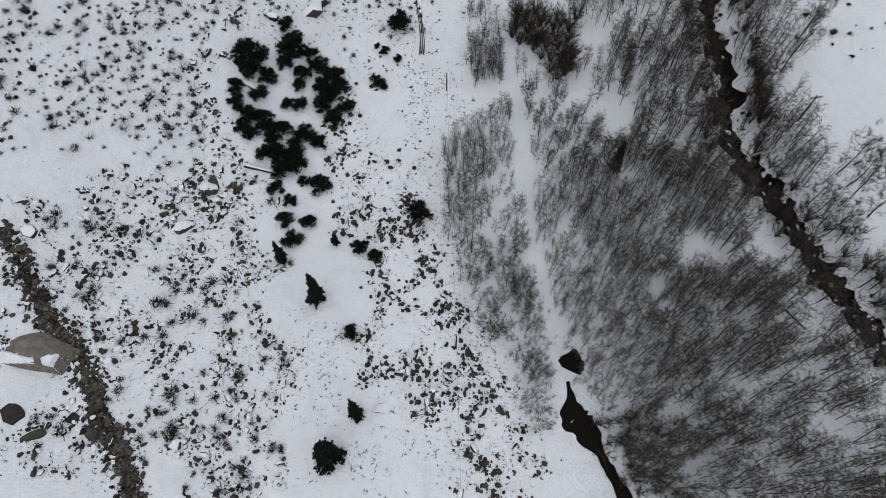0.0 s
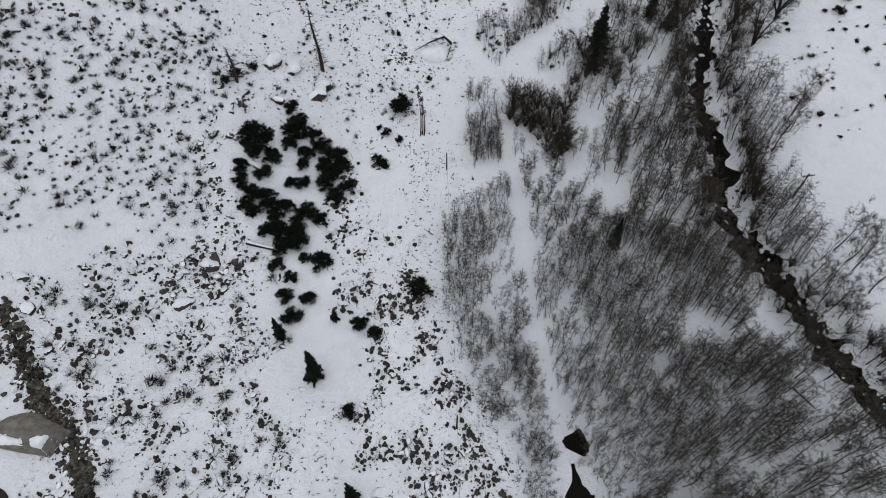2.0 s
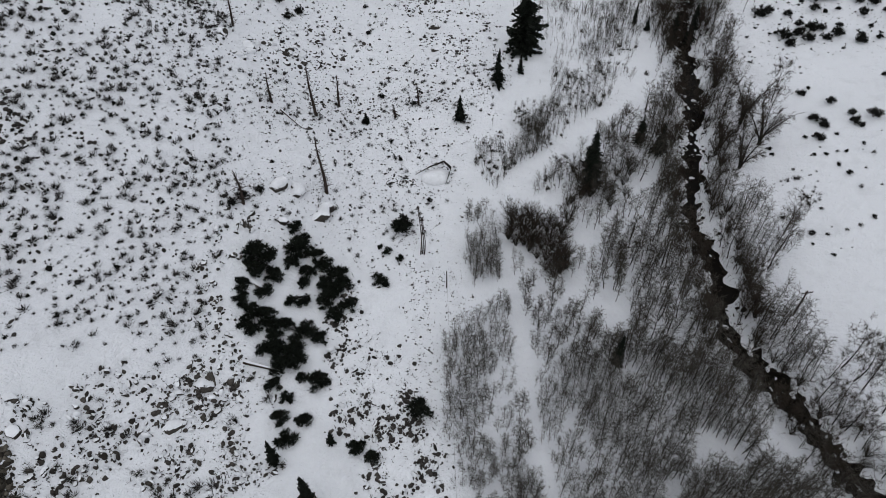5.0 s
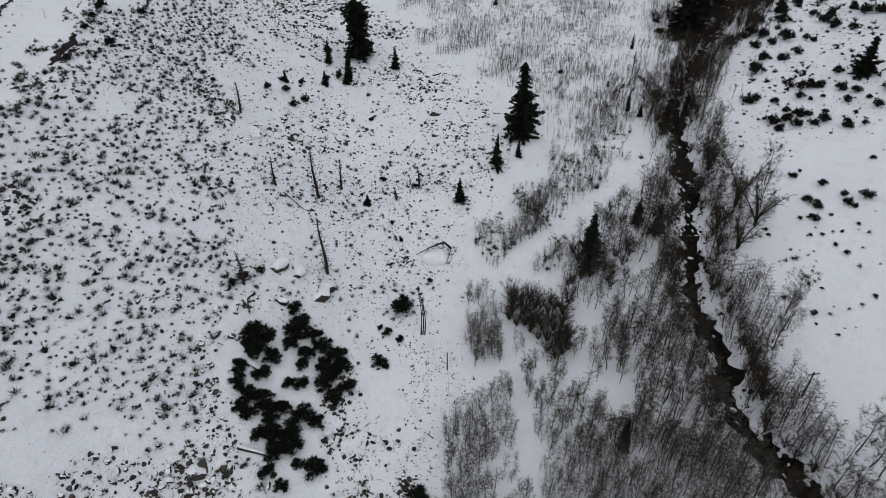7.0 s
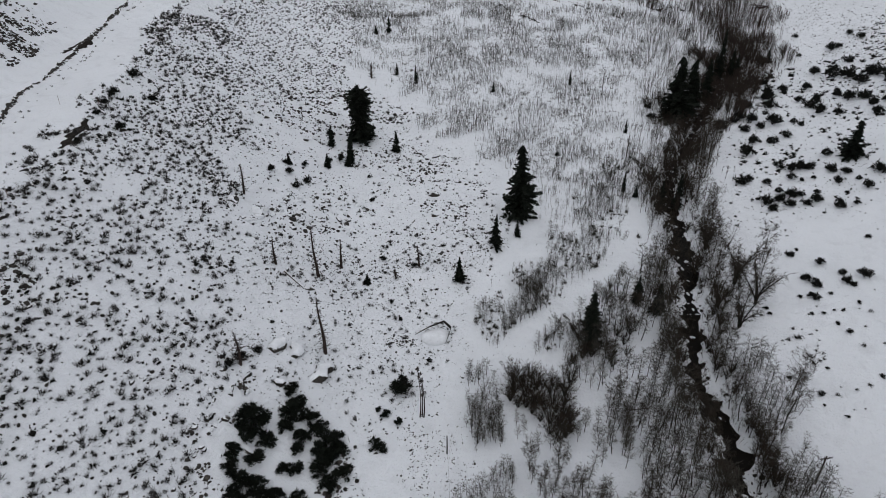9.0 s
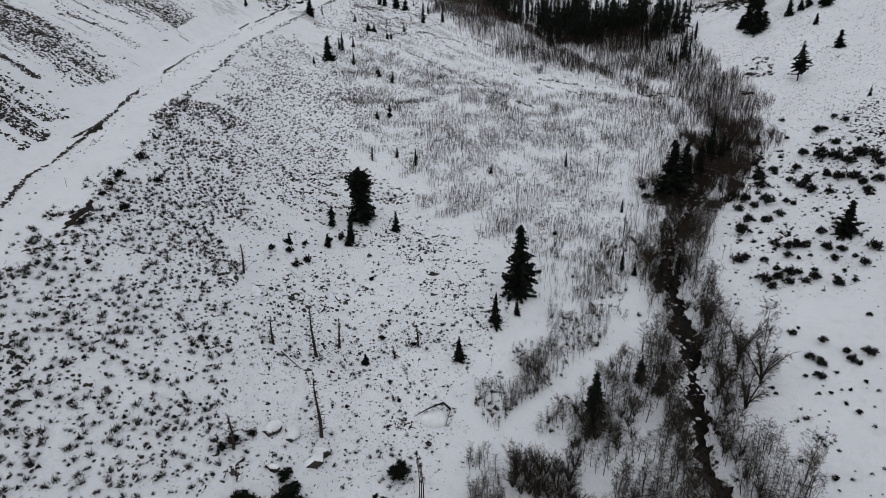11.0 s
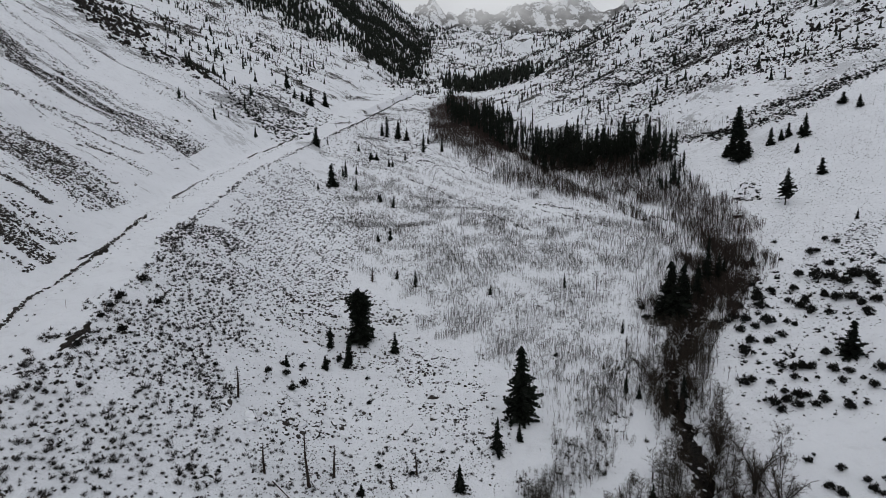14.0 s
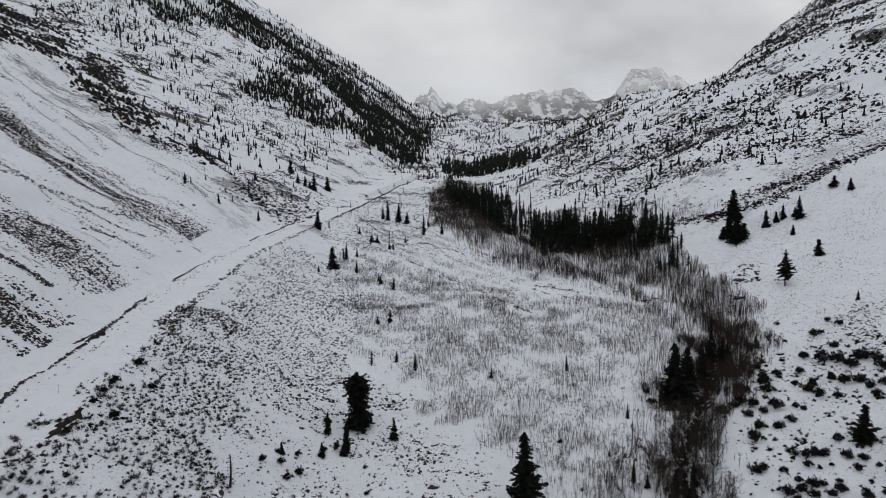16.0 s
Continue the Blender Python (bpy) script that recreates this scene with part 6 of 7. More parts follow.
for poly, count in ((FAN, 700), (FIELD, 500), (BENCH_LOW, 700), (BENCH, 500), (SLOPE, 700), (STAND_EDGE, 200), (HILL_R, 600)):
    brush("twig_stubble", poly, count, 0.12, 0.5, M_SAGE, "tips of buried twigs and grass in the snow", 0.35, 6, 61, THIN, 0.9)

FLECKS = [blades(np.zeros((5, 3)), rng.normal(size=(5, 3)) * (0.7, 0.7, 0.2) + (0, 0, 0.7), 0.28, 0, rng) for _ in range(8)]
for poly, count in ((FAN, 1500), (FIELD, 1200), (SPECKS, 600), (BENCH_LOW, 1900), (BENCH, 1700), (SLOPE, 2600), (SLOPE_UP, 1500), (HILL_R, 1500), (PALE_BRUSH, 700), (MEADOW, 3000), (OPEN_SNOW, 500), (BENCH_GAP, 900), (VALLEY_STRIP, 500)):
    brush("grass_tips", poly, count, 0.10, 0.55, M_SAGE, "dark tips of grass and twigs pricking through the snow", 0.3, 7, 65, FLECKS, 1.0)


# thin saplings of the meadow and the brown thicket behind it
def sapling(rng, twigs=9, fat=0.02, foot=0.03, reach=0.13):
    ts = np.linspace(0, 1, 3)
    stem = blades([(0, 0, -0.03)] * 2, [(0.03, 0, 1), (0, 0.03, 0.9)], foot, 0, rng)
    u = rng.uniform(0.3, 0.95, twigs)
    a = rng.uniform(0, 6.28, twigs)
    p = np.stack([0 * u, 0 * u, u], 1)
    q = p + np.stack([np.cos(a) * reach, np.sin(a) * reach, 0.10 + 0.1 * rng.random(twigs)], 1) * rng.uniform(0.6, 1.3, (twigs, 1))
    return joinshapes([stem, blades(p, q, fat, 0, rng)])


SAPLINGS = [sapling(rng, 10, 0.027, 0.030, 0.17) for _ in range(10)]
DENSE = [sapling(rng, 28, 0.015, 0.018, 0.19) for _ in range(8)]
HEAVY = [sapling(rng, 10, 0.042, 0.028, 0.15) for _ in range(8)]


DITCHES = (((-52.5, 675.0), (-8.4, 559.6), (24.4, 503.4), (51.6, 459.7), (71.0, 424.8), (95.0, 394.8), (113.1, 348.9)),
           ((-81.2, 778.6), (-21.6, 663.2), (22.8, 576.3), (50.5, 536.7)), ((63.0, 451.0), (87.4, 428.6), (112.3, 404.9), (137.5, 402.4), (149.1, 375.3)),
           ((-36.7, 527.5), (1.3, 480.0), (32.1, 423.8), (53.4, 381.6)), ((-95, 720), (-60, 640), (-20, 600), (20, 545)))


def off_ditch(xs, ys, wide=4.5):
    """Which places keep clear of the snow-filled ditches of the upper meadow."""
    ok = np.ones(len(xs), bool)
    for line in DITCHES:
        px_, py_ = np.array(line).T
        t = np.linspace(0, len(line) - 1, 90)
        lx, ly = np.interp(t, np.arange(len(line)), px_), np.interp(t, np.arange(len(line)), py_)
        near = np.min((xs[:, None] - lx) ** 2 + (ys[:, None] - ly) ** 2, axis=1)
        ok &= near > (wide * (1 + 1.2 * value_noise(xs / 20, ys / 20, 46))) ** 2
    return ok


def saplings(name, poly, count, lo, hi, mat, label, clump=0.3, scale=14, seed=41, protos=None, holes=(), rows=None):
    xs, ys = scatter(poly, count, rng, clump, scale, seed, 0, holes)
    sz = rng.uniform(lo, hi, len(xs)) * (1 + 0.5 * fbm(xs / 14, ys / 14, 2, seed + 1))
    if rows:
        keep = off_ditch(xs, ys)
        xs, ys, sz = xs[keep], ys[keep], sz[keep]
        furrow = np.sin((xs * rows[0] + ys * rows[1] + 4 * fbm(xs / 40, ys / 40, 2, 92)) * 6.28 / rows[2]) > -0.25
        xs, ys, sz = xs[furrow], ys[furrow], sz[furrow]
    tagged(strew(name, protos or SAPLINGS, xs, ys, sz, [mat], rng, 0.01, 0.05), label, "saplings", kind="stuff")


saplings("aspen_saplings", MEADOW, 25000, 1.0, 3.2, M_TWIG, "thin leafless aspen saplings across the meadow", 0.38, 9, 41)
saplings("aspen_saplings", MEADOW_UP, 9500, 1.0, 3.4, M_TWIG, "thin leafless saplings in rows on the upper meadow", 0.35, 12, 42, None, (), (0.80, 0.60, 17.0))
saplings("aspen_saplings", MEADOW_LOW, 800, 0.9, 2.8, M_TWIG, "thin leafless saplings at the foot of the meadow", 0.3, 8, 70)
saplings("aspen_thicket", CREEK_DARK, 1100, 3.0, 7.0, M_THICKET, "dense dark thicket at the bend of the creek", 0.1, 12, 71, HEAVY)
CREEK_BROWN = [(126.4, 541.4), (156.4, 530.2), (187.8, 528.5), (190.9, 452.0), (186.1, 401.7), (175.0, 335.1), (154.0, 298.8), (137.3, 294.4), (146.8, 349.0), (149.3, 409.7), (135.4, 484.0)]
saplings("aspen_thicket", CREEK_BROWN, 5200, 2.0, 5.5, M_THICKET, "dense brown thicket round the upper bend of the creek", 0.12, 14, 75, HEAVY)
saplings("aspen_saplings", MEADOW_EDGE, 4200, 1.2, 3.3, M_TWIG, "thin leafless saplings between meadow and thicket", 0.2, 16, 69)
saplings("aspen_thicket", THICKET, 21000, 2.5, 7.0, M_THICKET, "dense brown leafless thicket along the creek", 0.1, 30, 43, HEAVY)
brush("dry_brush", MEADOW, 3600, 0.5, 1.5, M_GRASS, "dry brown brush under the saplings", 0.4, 20, 47, THIN)
brush("dry_brush", MEADOW_UP, 1800, 0.5, 1.6, M_GRASS, "dry brown brush on the upper meadow", 0.4, 20, 48, THIN)
CREEK_RED = [(178.4, 451.8), (192.7, 410.7), (192.6, 368.5), (171.2, 325.3), (152.7, 334.5), (159.9, 388.3)]
saplings("willow_thicket", CREEK_RED, 1100, 2.0, 5.5, M_RED, "red-brown willow thicket along the upper creek", 0.2, 14, 79, HEAVY)
RED_WILLOW = [(-15.1, 957.8), (16.6, 1246.0), (75.3, 1121.7), (91.8, 819.1), (89.7, 665.5), (60.4, 642.6), (28.5, 716.5), (-8.0, 825.4)]
GULLY_WOOD = [(170.7, 715.9), (221.8, 631.1), (230.4, 580.4), (255.8, 550.9), (242.0, 530.4), (205.0, 540.0), (190.0, 560.0)]
saplings("willow_thicket", RED_WILLOW, 3600, 3.0, 8.0, M_RED, "dense red-brown willow thicket below the road", 0.2, 50, 77, HEAVY)
saplings("willow_thicket", GULLY_WOOD, 900, 2.0, 5.5, M_THICKET, "brown leafless brush in a gully behind the spruces", 0.3, 20, 78, HEAVY)
saplings("willow_thicket", WILLOW_BROWN, 900, 4.0, 8.0, M_THICKET, "dense red-brown willow thicket by the creek", 0.1, 20, 49, DENSE)
saplings("aspen_saplings", PALE_BRUSH, 650, 1.2, 3.2, M_TWIG, "slim leafless saplings by the snowy track", 0.2, 8, 44, DENSE, (TRACK_BED,))
saplings("aspen_saplings", STAND_MAIN, 500, 1.2, 3.5, M_TWIG, "slim saplings under the aspens", 0.2, 8, 45, DENSE, GLADES)


# ---- woods far up the valley ----
def small_conifer(rng, skirts=4, sides=6, slim=0.17):
    """A far tree: ragged skirts of foliage one over the other."""
    s = []
    for k in range(skirts):
        q = k / skirts
        z, r = 0.03 + 0.93 * q, slim * (1 - q) ** 0.8 * rng.uniform(0.75, 1.2) + 0.008
        a = np.linspace(0, 2 * np.pi, sides + 1)[:-1] + rng.uniform(0, 1)
        ring = np.stack([np.cos(a) * r * rng.uniform(0.5, 1.3, sides), np.sin(a) * r * rng.uniform(0.5, 1.3, sides), z + 0.04 * rng.normal(size=sides)], 1)
        v = np.concatenate([ring, [[0, 0, min(z + 1.5 / skirts, 1.0)]]])
        s.append((v, np.array([(i, (i + 1) % sides, sides) for i in range(sides)]), np.zeros(sides, int)))
    return joinshapes(s)


def far_conifer(rng, slim):
    """A spruce seen from afar: drooping fans of foliage round a stem, ragged and open at the foot."""
    n = 110
    u = 0.08 + 0.9 * rng.random(n) ** 0.85
    a = rng.uniform(0, 6.28, n)
    r = slim * (1.02 - u) ** 0.75 * rng.uniform(0.35, 1.25, n) + 0.012
    top = np.stack([0 * u, 0 * u, np.minimum(u + 0.035, 1.0)], 1)
    tip = np.stack([np.cos(a) * r, np.sin(a) * r, u - 0.35 * r], 1)
    return joinshapes([blades(top, tip, 0.55 * r + 0.012, 0, rng), blades([(0, 0, -0.02)] * 2, [(0, 0, 0.95), (0.002, 0, 0.9)], 0.03, 0, rng)])


FAR = [far_conifer(rng, k) for k in (0.09, 0.11, 0.13, 0.15, 0.17, 0.19, 0.22, 0.14)]
TINY = [small_conifer(rng, 3, 6, 0.18) for _ in range(6)]


def woods(name, poly, count, lo, hi, label, clump=0.0, scale=60, seed=51, protos=None, gap=0.0):
    xs, ys = scatter(poly, count, rng, clump, scale, seed, gap)
    sz = heavy_tail(len(xs), lo, hi, 1.5)
    tagged(strew(name, protos or FAR, xs, ys, sz, [M_NEEDLE], rng, 0.02, 0.02), label, "conifer woods", kind="stuff")


woods("spruce_wood", FOREST, 430, 5, 32, "dense dark spruce wood across the valley floor", 0.47, 20, 51, None, 1.8)
FOREST_TAIL = [(77.0, 593.0), (135.7, 527.7), (151.4, 470.3), (179.8, 439.6), (192.0, 471.5), (182.0, 517.6), (144.0, 561.4)]
woods("spruce_wood", FOREST_TAIL, 75, 4, 17, "smaller spruces trailing into the brown thicket", 0.45, 16, 54, None, 3.0)
saplings("aspen_thicket", FOREST, 2600, 3.0, 8.0, M_THICKET, "dark undergrowth between the spruces", 0.1, 20, 74, HEAVY)
woods("spruce_wood", FOREST_MID, 430, 6, 30, "dark spruces above the brown thicket", 0.34, 30, 52, None, 3.5)
woods("spruce_wood", FOREST_FAR, 330, 10, 32, "far dark belt of spruce", 0, 60, 53, TINY, 4.0)
woods("mountain_conifers", MOUNT_L, 260, 5, 14, "scattered conifers on the mountain flank", 0.6, 170, 54, TINY)
woods("mountain_conifers", MOUNT_L_HIGH, 1600, 8, 20, "thick conifer cover high on the mountain", 0.62, 260, 55, TINY)
woods("mountain_conifers", MOUNT_R, 900, 5, 13, "scattered conifers on the far mountainside", 0.5, 160, 56, TINY)
woods("mountain_conifers", VALLEY_HEAD, 2300, 6, 14, "conifers among the humps of the valley head", 0.4, 130, 57, TINY)
woods("mountain_conifers", SLOPE_TREES, 45, 5, 13, "conifers on the slope over the road", 0.45, 70, 58)


# the rest of the aspens, behind and between those that stand singly
def wood_tree(rng, spread=2.2, trunk=0.10, fine=0.075):
    stem, crown = slender_tree(rng, 10.0, spread, 22, 9, 0.28, trunk, fine)
    v, f, m = joinshapes([(stem[0], stem[1], stem[2] + 1), crown])
    return v / 10.0, f, m


WOOD = [wood_tree(rng) for _ in range(8)]
YOUNG = [wood_tree(rng, 2.9, 0.15, 0.10) for _ in range(8)]
for strip, count, holes in ((STAND_MAIN, 1400, GLADES), (STAND_TOP, 165, (GROVE_GAP, GLADE_HIGH)), (CREEK_EAST, 110, ()), (CREEK_WEST, 90, (GLADE_SIDE,)), (STAND_EDGE, 300, ()), (EDGE_UP, 60, ()), (GROVE, 80, (GROVE_GAP, TRACK_BED))):
    xs, ys = scatter(strip, count, rng, 0.46 if strip is STAND_EDGE else 0.38, 6, 46, 0.9, holes, 0.8 if strip is STAND_EDGE else 0.4, 1.3)
    keep = rng.random(len(xs)) > np.clip((xs - 48) / 60, 0, 0.25) + np.clip((42 - ys) / 50, 0, 0.2) * (xs > 30)
    xs, ys = xs[keep], ys[keep]
    tagged(strew("aspen_wood", YOUNG if strip in (STAND_EDGE, EDGE_UP, STAND_TOP, GROVE) else WOOD, xs, ys, stand_height(xs, ys) * rng.uniform(0.6, 1.2, len(xs)), [M_TWIG, M_BARK], rng, 0.01, 0.05), "more leafless aspens filling the stand", "saplings", kind="stuff")

for strip, count, lo, hi in ((PALE_BRUSH, 520, 1.8, 4.4), (TRACKSIDE, 150, 2.0, 5.0), (MEADOW_LOW, 140, 1.8, 4.0), (SIDE_BANK, 120, 1.6, 4.2), (BANK_EAST, 70, 2.0, 5.0)):
    xs, ys = scatter(strip, count, rng, 0.32 if strip is PALE_BRUSH else 0.45, 6, 50, 0.8, (TRACK_BED,), 0.7, 1.6)
    tagged(strew("aspen_saplings", YOUNG, xs, ys, rng.uniform(lo, hi, len(xs)), [M_TWIG, M_BARK], rng, 0.01, 0.06), "small pale leafless aspens beside the track", "saplings", kind="stuff")

# scree runs on the mountainside over the road, each along the fall line
for y0, wide, count, x0, x1 in ((470, 17, 3900, -380, -176), (440, 9, 900, -330, -200), (309, 12, 1500, -260, -158), (330, 5, 400, -250, -170),
                                (243, 8, 1000, -230, -146), (222, 6, 600, -210, -140), (630, 8, 600, -420, -190), (734, 6, 500, -430, -190), (560, 5, 350, -400, -200), (380, 5, 350, -300, -170)):
    count = int(count * 5.0)
    u = rng.random(count)
    xs = x0 + (x1 - x0) * u
    ys = y0 + rng.normal(size=count) * wide * (0.45 + 0.55 * u) + 14 * fbm(xs / 60, 0 * xs + y0, 2, 95) - 0.10 * (xs - x0)
    keep = fbm(xs / 25, ys / 5, 3, 96) > -0.10 + rng.normal(size=count) * 0.12
    tagged(strew("scree", PEBBLES, xs[keep], ys[keep], heavy_tail(int(keep.sum()), 0.16, 0.95, 2.0), [M_EARTH if y0 == 470 else M_ROCK, M_SNOWCAP], rng, 0.1), "dark brown scree run bare of snow", "scree", kind="stuff")
for k, (x, y) in enumerate(OUTCROPS):
    n = 130
    tagged(strew("outcrop", LUMPS + BLOCKS[:2], x + rng.normal(size=n) * 13, y + rng.normal(size=n) * 16, heavy_tail(n, 0.9, 4.6, 2.0), [M_CRAG, M_SNOWCAP], rng, 0.3), "dark crag of broken rock on the mountainside", "outcrop", kind="stuff")


def band(name, line, count, wide, lo, hi, mat, protos, label, tall=0.8):
    line = np.array(line)
    t = rng.uniform(0, len(line) - 1, count)
    xs = np.interp(t, np.arange(len(line)), line[:, 0]) + rng.normal(size=count) * wide
    ys = np.interp(t, np.arange(len(line)), line[:, 1]) + rng.normal(size=count) * wide
    sz = rng.uniform(lo, hi, count)
    tagged(strew(name, protos, xs, ys, sz, [mat], rng, 0.02, 0.05, sz * tall), label, "brush", kind="stuff")


band("dark_brush", BAND_NEAR, 420, 5, 1.0, 2.6, M_SCRUB, MOUNDS, "dark scrub along a gully on the hillside")
band("dark_brush", BAND_RIDGE, 800, 16, 1.5, 4.5, M_SCRUB, FAR_MOUNDS, "dark scrub along the far hillside's ribs")
RIDGE_LINE = ((203.4, 559.5), (240.1, 530.1), (272.0, 511.1), (314.6, 509.1), (355.7, 507.1), (390, 505))
band("dark_brush", RIDGE_LINE, 800, 3.2, 0.8, 2.4, M_SCRUB, FAR_MOUNDS, "dark scrub in a line across the open hillside")
FOREST_OVER = [(93.8, 1007.0), (171.8, 1048.1), (214.1, 740.0), (217.7, 585.8), (173.7, 682.2), (132.7, 805.1)]
woods("spruce_wood", FOREST_OVER, 70, 4, 15, "scattered spruces on the snow above the wood", 0.3, 40, 55, None, 5.0)
brush("dark_brush", FOREST_OVER, 700, 0.5, 2.0, M_SCRUB, "dark scrub on the snow above the spruce wood", 0.4, 40, 81, FAR_MOUNDS, 0.8)
HILL_FOOT = [(191.0, 406.9), (204.9, 394.0), (217.6, 420.3), (207.0, 434.4)]
HILL_SPOT = [(194.3, 297.2), (218.3, 327.2), (242.9, 334.0), (206.4, 280.4)]
brush("dark_brush", HILL_FOOT, 36, 1.0, 2.6, M_SCRUB, "dark low scrub near the creek's upper bend", 0.2, 12, 82, MOUNDS, 0.8)
brush("dark_brush", HILL_SPOT, 260, 0.3, 1.4, M_SCRUB, "dark low scrub in patches on the open slope", 0.3, 12, 83, MOUNDS, 0.8)
HILL_EAST = [(255, 520), (359.2, 503), (400.6, 557.0), (315.7, 580.1)]
brush("dark_brush", HILL_EAST, 1000, 0.4, 1.5, M_SCRUB, "dark low scrub on the steep open hillside", 0.35, 18, 80, FAR_MOUNDS, 0.8)
band("dark_brush", BAND_LEFT, 260, 6, 1.0, 3.0, M_SCRUB, MOUNDS, "dark scrub in a gully over the road")
brush("dark_brush", HILL_MID, 1600, 0.8, 2.8, M_SCRUB, "dark scrub scattered over the far hillside", 0.5, 60, 32, FAR_MOUNDS, 0.7)
stones("outcrop", HILL_MID, 1100, 0.8, 4.0, 0.55, 50, "dark rocks on the far hillside", 33, 0.2, protos=PEBBLES)
woods("mountain_conifers", RIDGE_WOOD, 3600, 6, 14, "dark conifer wood along the ridge", 0.2, 120, 59, TINY)
woods("mountain_conifers", UPPER_RIDGE, 5200, 8, 20, "dark conifer wood below the ridge", 0.35, 120, 62, TINY)
woods("mountain_conifers", RIDGE_MID, 900, 8, 20, "belt of conifers on the mountain flank", 0.45, 70, 63, TINY)
brush("sagebrush", VALLEY_STRIP, 2400, 0.4, 1.8, M_SAGE, "grey brush on the valley floor below the road", 0.40, 14, 66, FAR_TUFTS, 1.0, 0.0, (ROAD_BED,))
brush("dark_brush", VALLEY_STRIP, 1300, 0.5, 1.7, M_SCRUB, "dark low bushes below the far road", 0.42, 18, 73, FAR_MOUNDS, 0.9, 0.0, (ROAD_BED,))
for line in DITCHES:
    line = np.array(line)
    t = rng.uniform(0, len(line) - 1, 260)
    xs, ys = np.interp(t, np.arange(len(line)), line[:, 0]) + 4.6 + rng.normal(size=260) * 0.7, np.interp(t, np.arange(len(line)), line[:, 1]) + 4.0 + rng.normal(size=260) * 0.7
    keep = value_noise(xs / 9, ys / 9, 47) > -0.1
    tagged(strew("ditch_brush", LUMPS, xs[keep], ys[keep], rng.uniform(0.25, 0.8, int(keep.sum())), [M_SCRUB], rng, 0.02), "dark brush along a snow-filled ditch", "brush", kind="stuff")
woods("mountain_conifers", VALLEY_STRIP, 26, 4, 10, "young conifers on the valley floor", 0.3, 20, 67)
woods("mountain_conifers", FLANK, 110, 6, 15, "scattered conifers on the mountain flank", 0.4, 40, 64, TINY)
for poly_, count_, hi_ in ((CLIFF_HIGH, 1100, 7), (CLIFF_LOW, 950, 6), (CLIFF_RIB, 160, 4), (RIB_LOW, 320, 3), (CRAG_R, 2000, 4.5)):
    xs, ys = scatter(poly_, int(2.6 * count_), rng, 0.44, 26, 34)
    sz = heavy_tail(len(xs), 0.9, 0.7 * hi_, 1.8)
    tagged(strew("crag", LUMPS + PEBBLES, xs, ys, sz, [M_CRAG, M_SNOWCAP], rng, 0.2, 0.1, sz * 1.3), "dark crag of broken rock on the mountainside", "crag", kind="stuff")
brush("dark_brush", ROAD_SCRUB, 600, 1.0, 3.4, M_SCRUB, "dark scrub on the slope over the road", 0.4, 18, 35, MOUNDS, 0.8)
brush("dark_brush", RIB_LOW, 160, 1.0, 3.4, M_SCRUB, "dark scrub along a rib of the mountain", 0.3, 18, 36, MOUNDS, 0.8)
for poly_, count_, lo_, hi_ in ((MOUNT_R, 9500, 1.0, 4.2), (VALLEY_HEAD, 4600, 1.2, 4.4), (HILL_MID, 3300, 0.5, 2.0), (FOREST_BACK, 900, 0.5, 2.0), (HILL_UP, 1500, 0.15, 0.5), (HILL_R, 150, 0.2, 0.6)):
    brush("dark_brush", poly_, count_, lo_, hi_, M_CRAG, "dark rocks and scrub breaking through the snow", 0.58 if lo_ > 0.4 else 0.48, 60, 37, LUMPS, 1.0, 0.0, (), (0.47, -0.88, 230.0, 36.0) if lo_ > 0.4 else None)
brush("dark_brush", FLANK_HIGH, 6800, 0.4, 2.0, M_CRAG, "dark rocks and scrub on the mountain flank", 0.42, 30, 39, LUMPS, 1.2)
brush("dark_brush", KNOLL, 230, 0.7, 2.5, M_SCRUB, "dark evergreen scrub on the snowy knoll", 0.4, 16, 40, MOUNDS, 0.9)
for x0, y0, x1, y1 in STREAKS:
    u = rng.random(420)
    xs = x0 + (x1 - x0) * u
    ys = y0 + (y1 - y0) * u + rng.normal(size=420) * 1.5 + 6 * fbm(xs / 40, 0 * xs + y0, 2, 95)
    keep = value_noise(xs / 18, 0 * xs + y0, 98) > -0.12
    tagged(strew("scree", PEBBLES, xs[keep], ys[keep], heavy_tail(int(keep.sum()), 0.2, 0.95, 1.8), [M_ROCK, M_SNOWCAP], rng, 0.1), "thin line of dark scree down the mountainside", "scree", kind="stuff")
woods("mountain_conifers", HILL_MID, 160, 6, 14, "single conifers on the far hillside", 0.4, 80, 60, TINY)

# brush and earth along the road
ys = rng.uniform(90, 640, 720)
sz = heavy_tail(720, 0.4, 2.2, 1.7)
tagged(strew("roadside_brush", FAR_TUFTS, road_x(ys) + 8.8 + rng.normal(size=720) * 1.1, ys, sz, [M_SAGE, M_SCRUB], rng, 0.02, 0.08), "grey brush along the road's outer edge", "brush", kind="stuff")
ys = rng.uniform(100, 640, 3400)
keep = value_noise(ys / 22, 0 * ys, 97) > 0.04 + rng.normal(size=3400) * 0.08
ys = ys[keep]
tagged(strew("bank_stones", BLOCKS, road_x(ys) - 15.6 + 1.5 * value_noise(ys / 9, 0 * ys, 98) + rng.normal(size=len(ys)) * (0.35 + 0.7 * np.clip(value_noise(ys / 13, 0 * ys, 96), 0, 1)), ys, heavy_tail(len(ys), 0.12, 0.8, 1.8), [M_ROCK, M_SNOWCAP], rng, 0.1), "dark stones and earth along the road bank", "stones", kind="stuff")


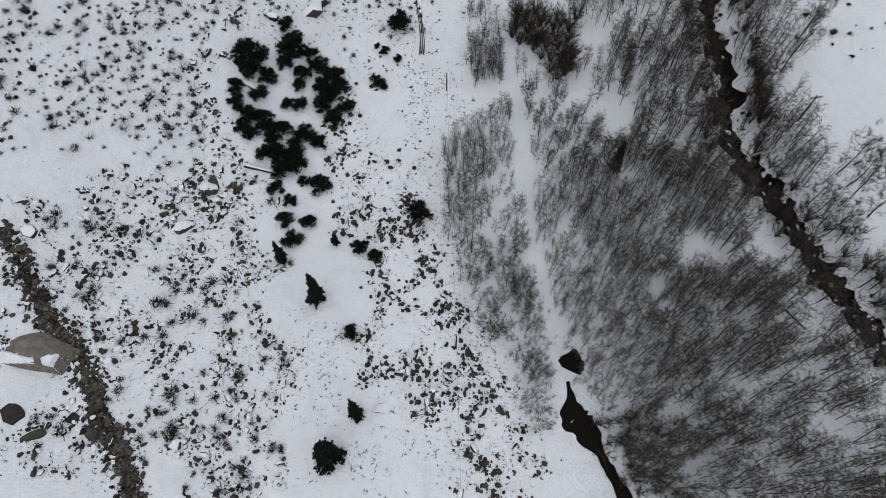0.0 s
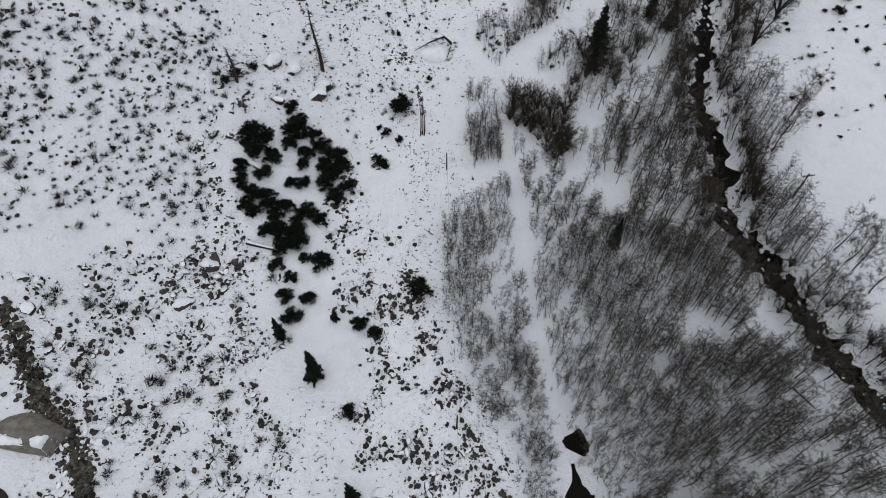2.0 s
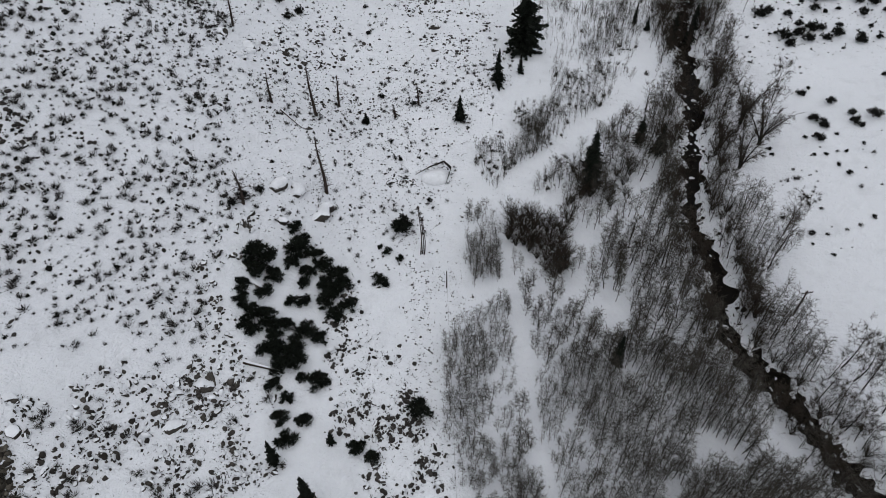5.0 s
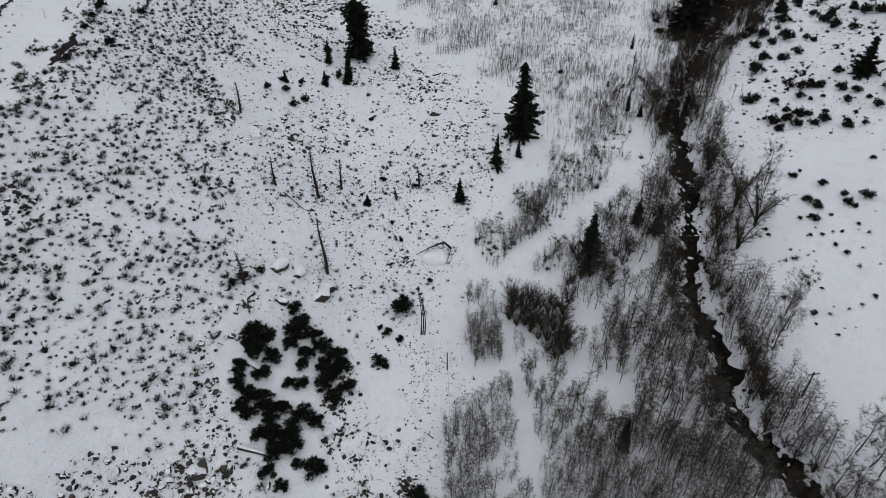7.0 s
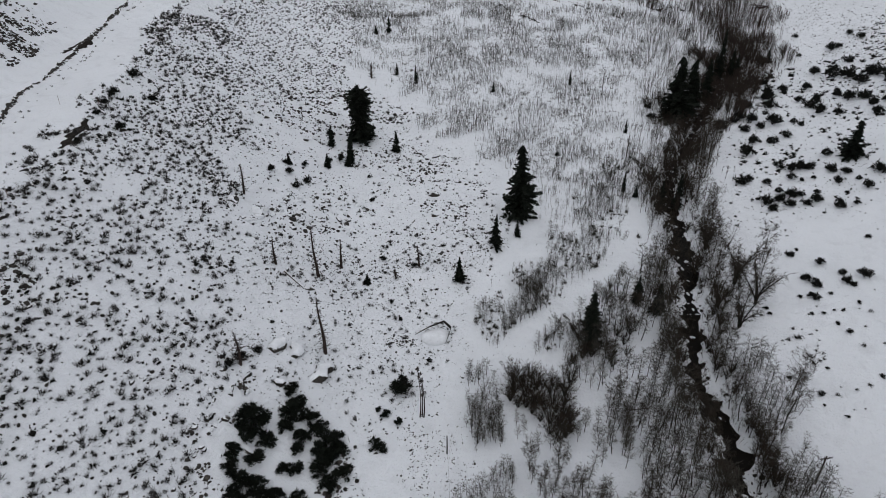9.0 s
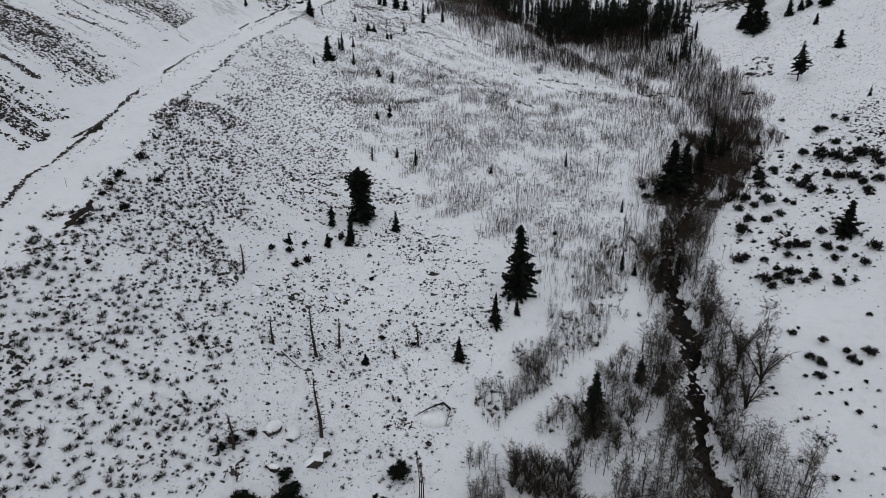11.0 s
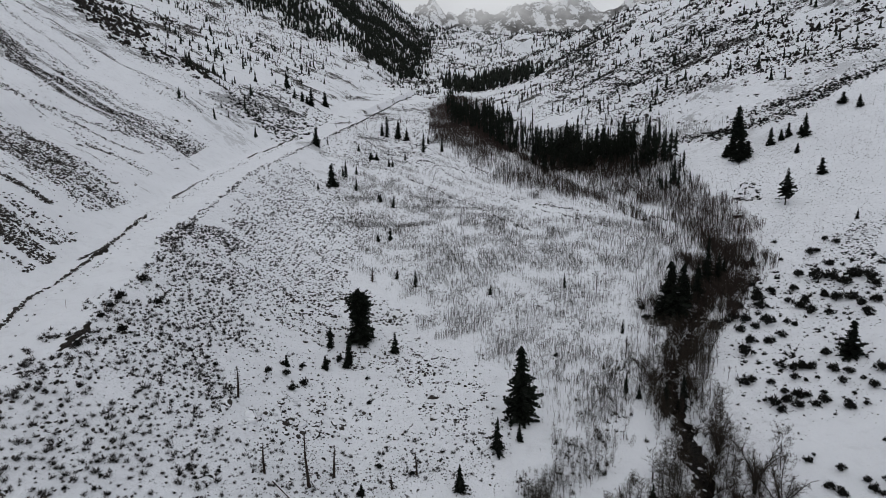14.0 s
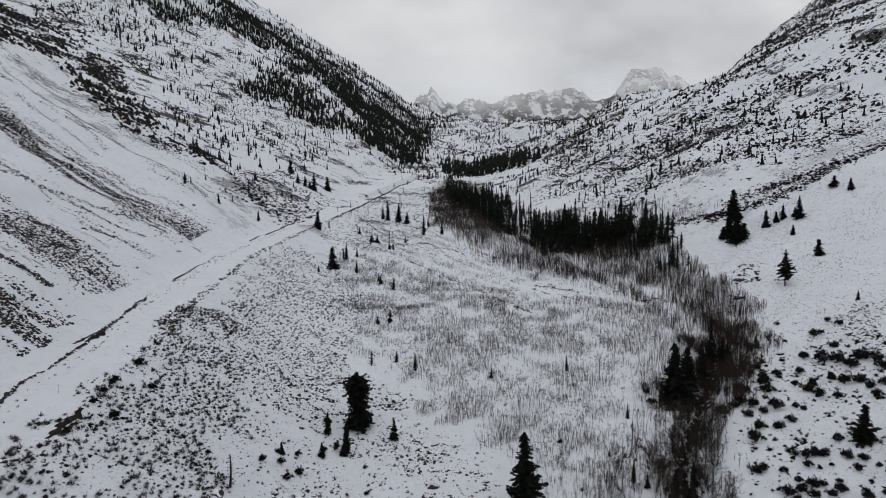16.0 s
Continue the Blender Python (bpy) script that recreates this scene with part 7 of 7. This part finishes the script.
ys = rng.uniform(640, 1450, 420)
tagged(strew("roadside_brush", MOUNDS, road_x(ys) + 9.8 + np.abs(rng.normal(size=420)) * 1.3, ys, rng.uniform(0.7, 2.0, 420), [M_SCRUB], rng, 0.02), "dark brush along the far road", "brush", kind="stuff")

ys = rng.uniform(90, 640, 260)
tagged(strew("roadside_brush", FAR_TUFTS, road_x(ys) - 11.5 + rng.normal(size=260) * 1.6, ys, rng.uniform(0.4, 1.3, 260), [M_SAGE, M_SCRUB], rng, 0.02, 0.08), "grey brush between the road and its bank", "brush", kind="stuff")

# stones and snow-capped rocks in the creek
ys = rng.uniform(-30, 300, 1000)
tagged(strew("creek_rocks", CAPPED[:2] + STONES, creek_x(ys) + rng.normal(size=1000) * 1.7, ys, heavy_tail(1000, 0.2, 1.1, 2.0), [M_EARTH, M_SNOWCAP], rng, 0.1), "snow-capped rocks in the creek bed", "stones", kind="stuff")

# tangle along both banks of the creek
ys = rng.uniform(0, 300, 900)
sd = np.where(rng.random(900) < 0.5, -1, 1)
xs = creek_x(ys) + sd * (1.8 + np.abs(rng.normal(size=900)) * 2.8)
sz = rng.uniform(1.5, 3.8, 900)
tagged(strew("creekside_tangle", DENSE, xs, ys, sz, [M_WILLOW], rng, 0.01, 0.30), "brown leafless tangle along the creek banks", "brush", kind="stuff")
ys = rng.uniform(0, 260, 150)
xs = creek_x(ys) + rng.uniform(4, 14, 150) * np.where(rng.random(150) < 0.3, -1, 1)
tagged(strew("creekside_wood", WOOD, xs, ys, rng.uniform(6, 11, 150), [M_TWIG, M_BARK], rng, 0.01, 0.06), "leafless trees crowding the creek", "aspen wood", kind="stuff")


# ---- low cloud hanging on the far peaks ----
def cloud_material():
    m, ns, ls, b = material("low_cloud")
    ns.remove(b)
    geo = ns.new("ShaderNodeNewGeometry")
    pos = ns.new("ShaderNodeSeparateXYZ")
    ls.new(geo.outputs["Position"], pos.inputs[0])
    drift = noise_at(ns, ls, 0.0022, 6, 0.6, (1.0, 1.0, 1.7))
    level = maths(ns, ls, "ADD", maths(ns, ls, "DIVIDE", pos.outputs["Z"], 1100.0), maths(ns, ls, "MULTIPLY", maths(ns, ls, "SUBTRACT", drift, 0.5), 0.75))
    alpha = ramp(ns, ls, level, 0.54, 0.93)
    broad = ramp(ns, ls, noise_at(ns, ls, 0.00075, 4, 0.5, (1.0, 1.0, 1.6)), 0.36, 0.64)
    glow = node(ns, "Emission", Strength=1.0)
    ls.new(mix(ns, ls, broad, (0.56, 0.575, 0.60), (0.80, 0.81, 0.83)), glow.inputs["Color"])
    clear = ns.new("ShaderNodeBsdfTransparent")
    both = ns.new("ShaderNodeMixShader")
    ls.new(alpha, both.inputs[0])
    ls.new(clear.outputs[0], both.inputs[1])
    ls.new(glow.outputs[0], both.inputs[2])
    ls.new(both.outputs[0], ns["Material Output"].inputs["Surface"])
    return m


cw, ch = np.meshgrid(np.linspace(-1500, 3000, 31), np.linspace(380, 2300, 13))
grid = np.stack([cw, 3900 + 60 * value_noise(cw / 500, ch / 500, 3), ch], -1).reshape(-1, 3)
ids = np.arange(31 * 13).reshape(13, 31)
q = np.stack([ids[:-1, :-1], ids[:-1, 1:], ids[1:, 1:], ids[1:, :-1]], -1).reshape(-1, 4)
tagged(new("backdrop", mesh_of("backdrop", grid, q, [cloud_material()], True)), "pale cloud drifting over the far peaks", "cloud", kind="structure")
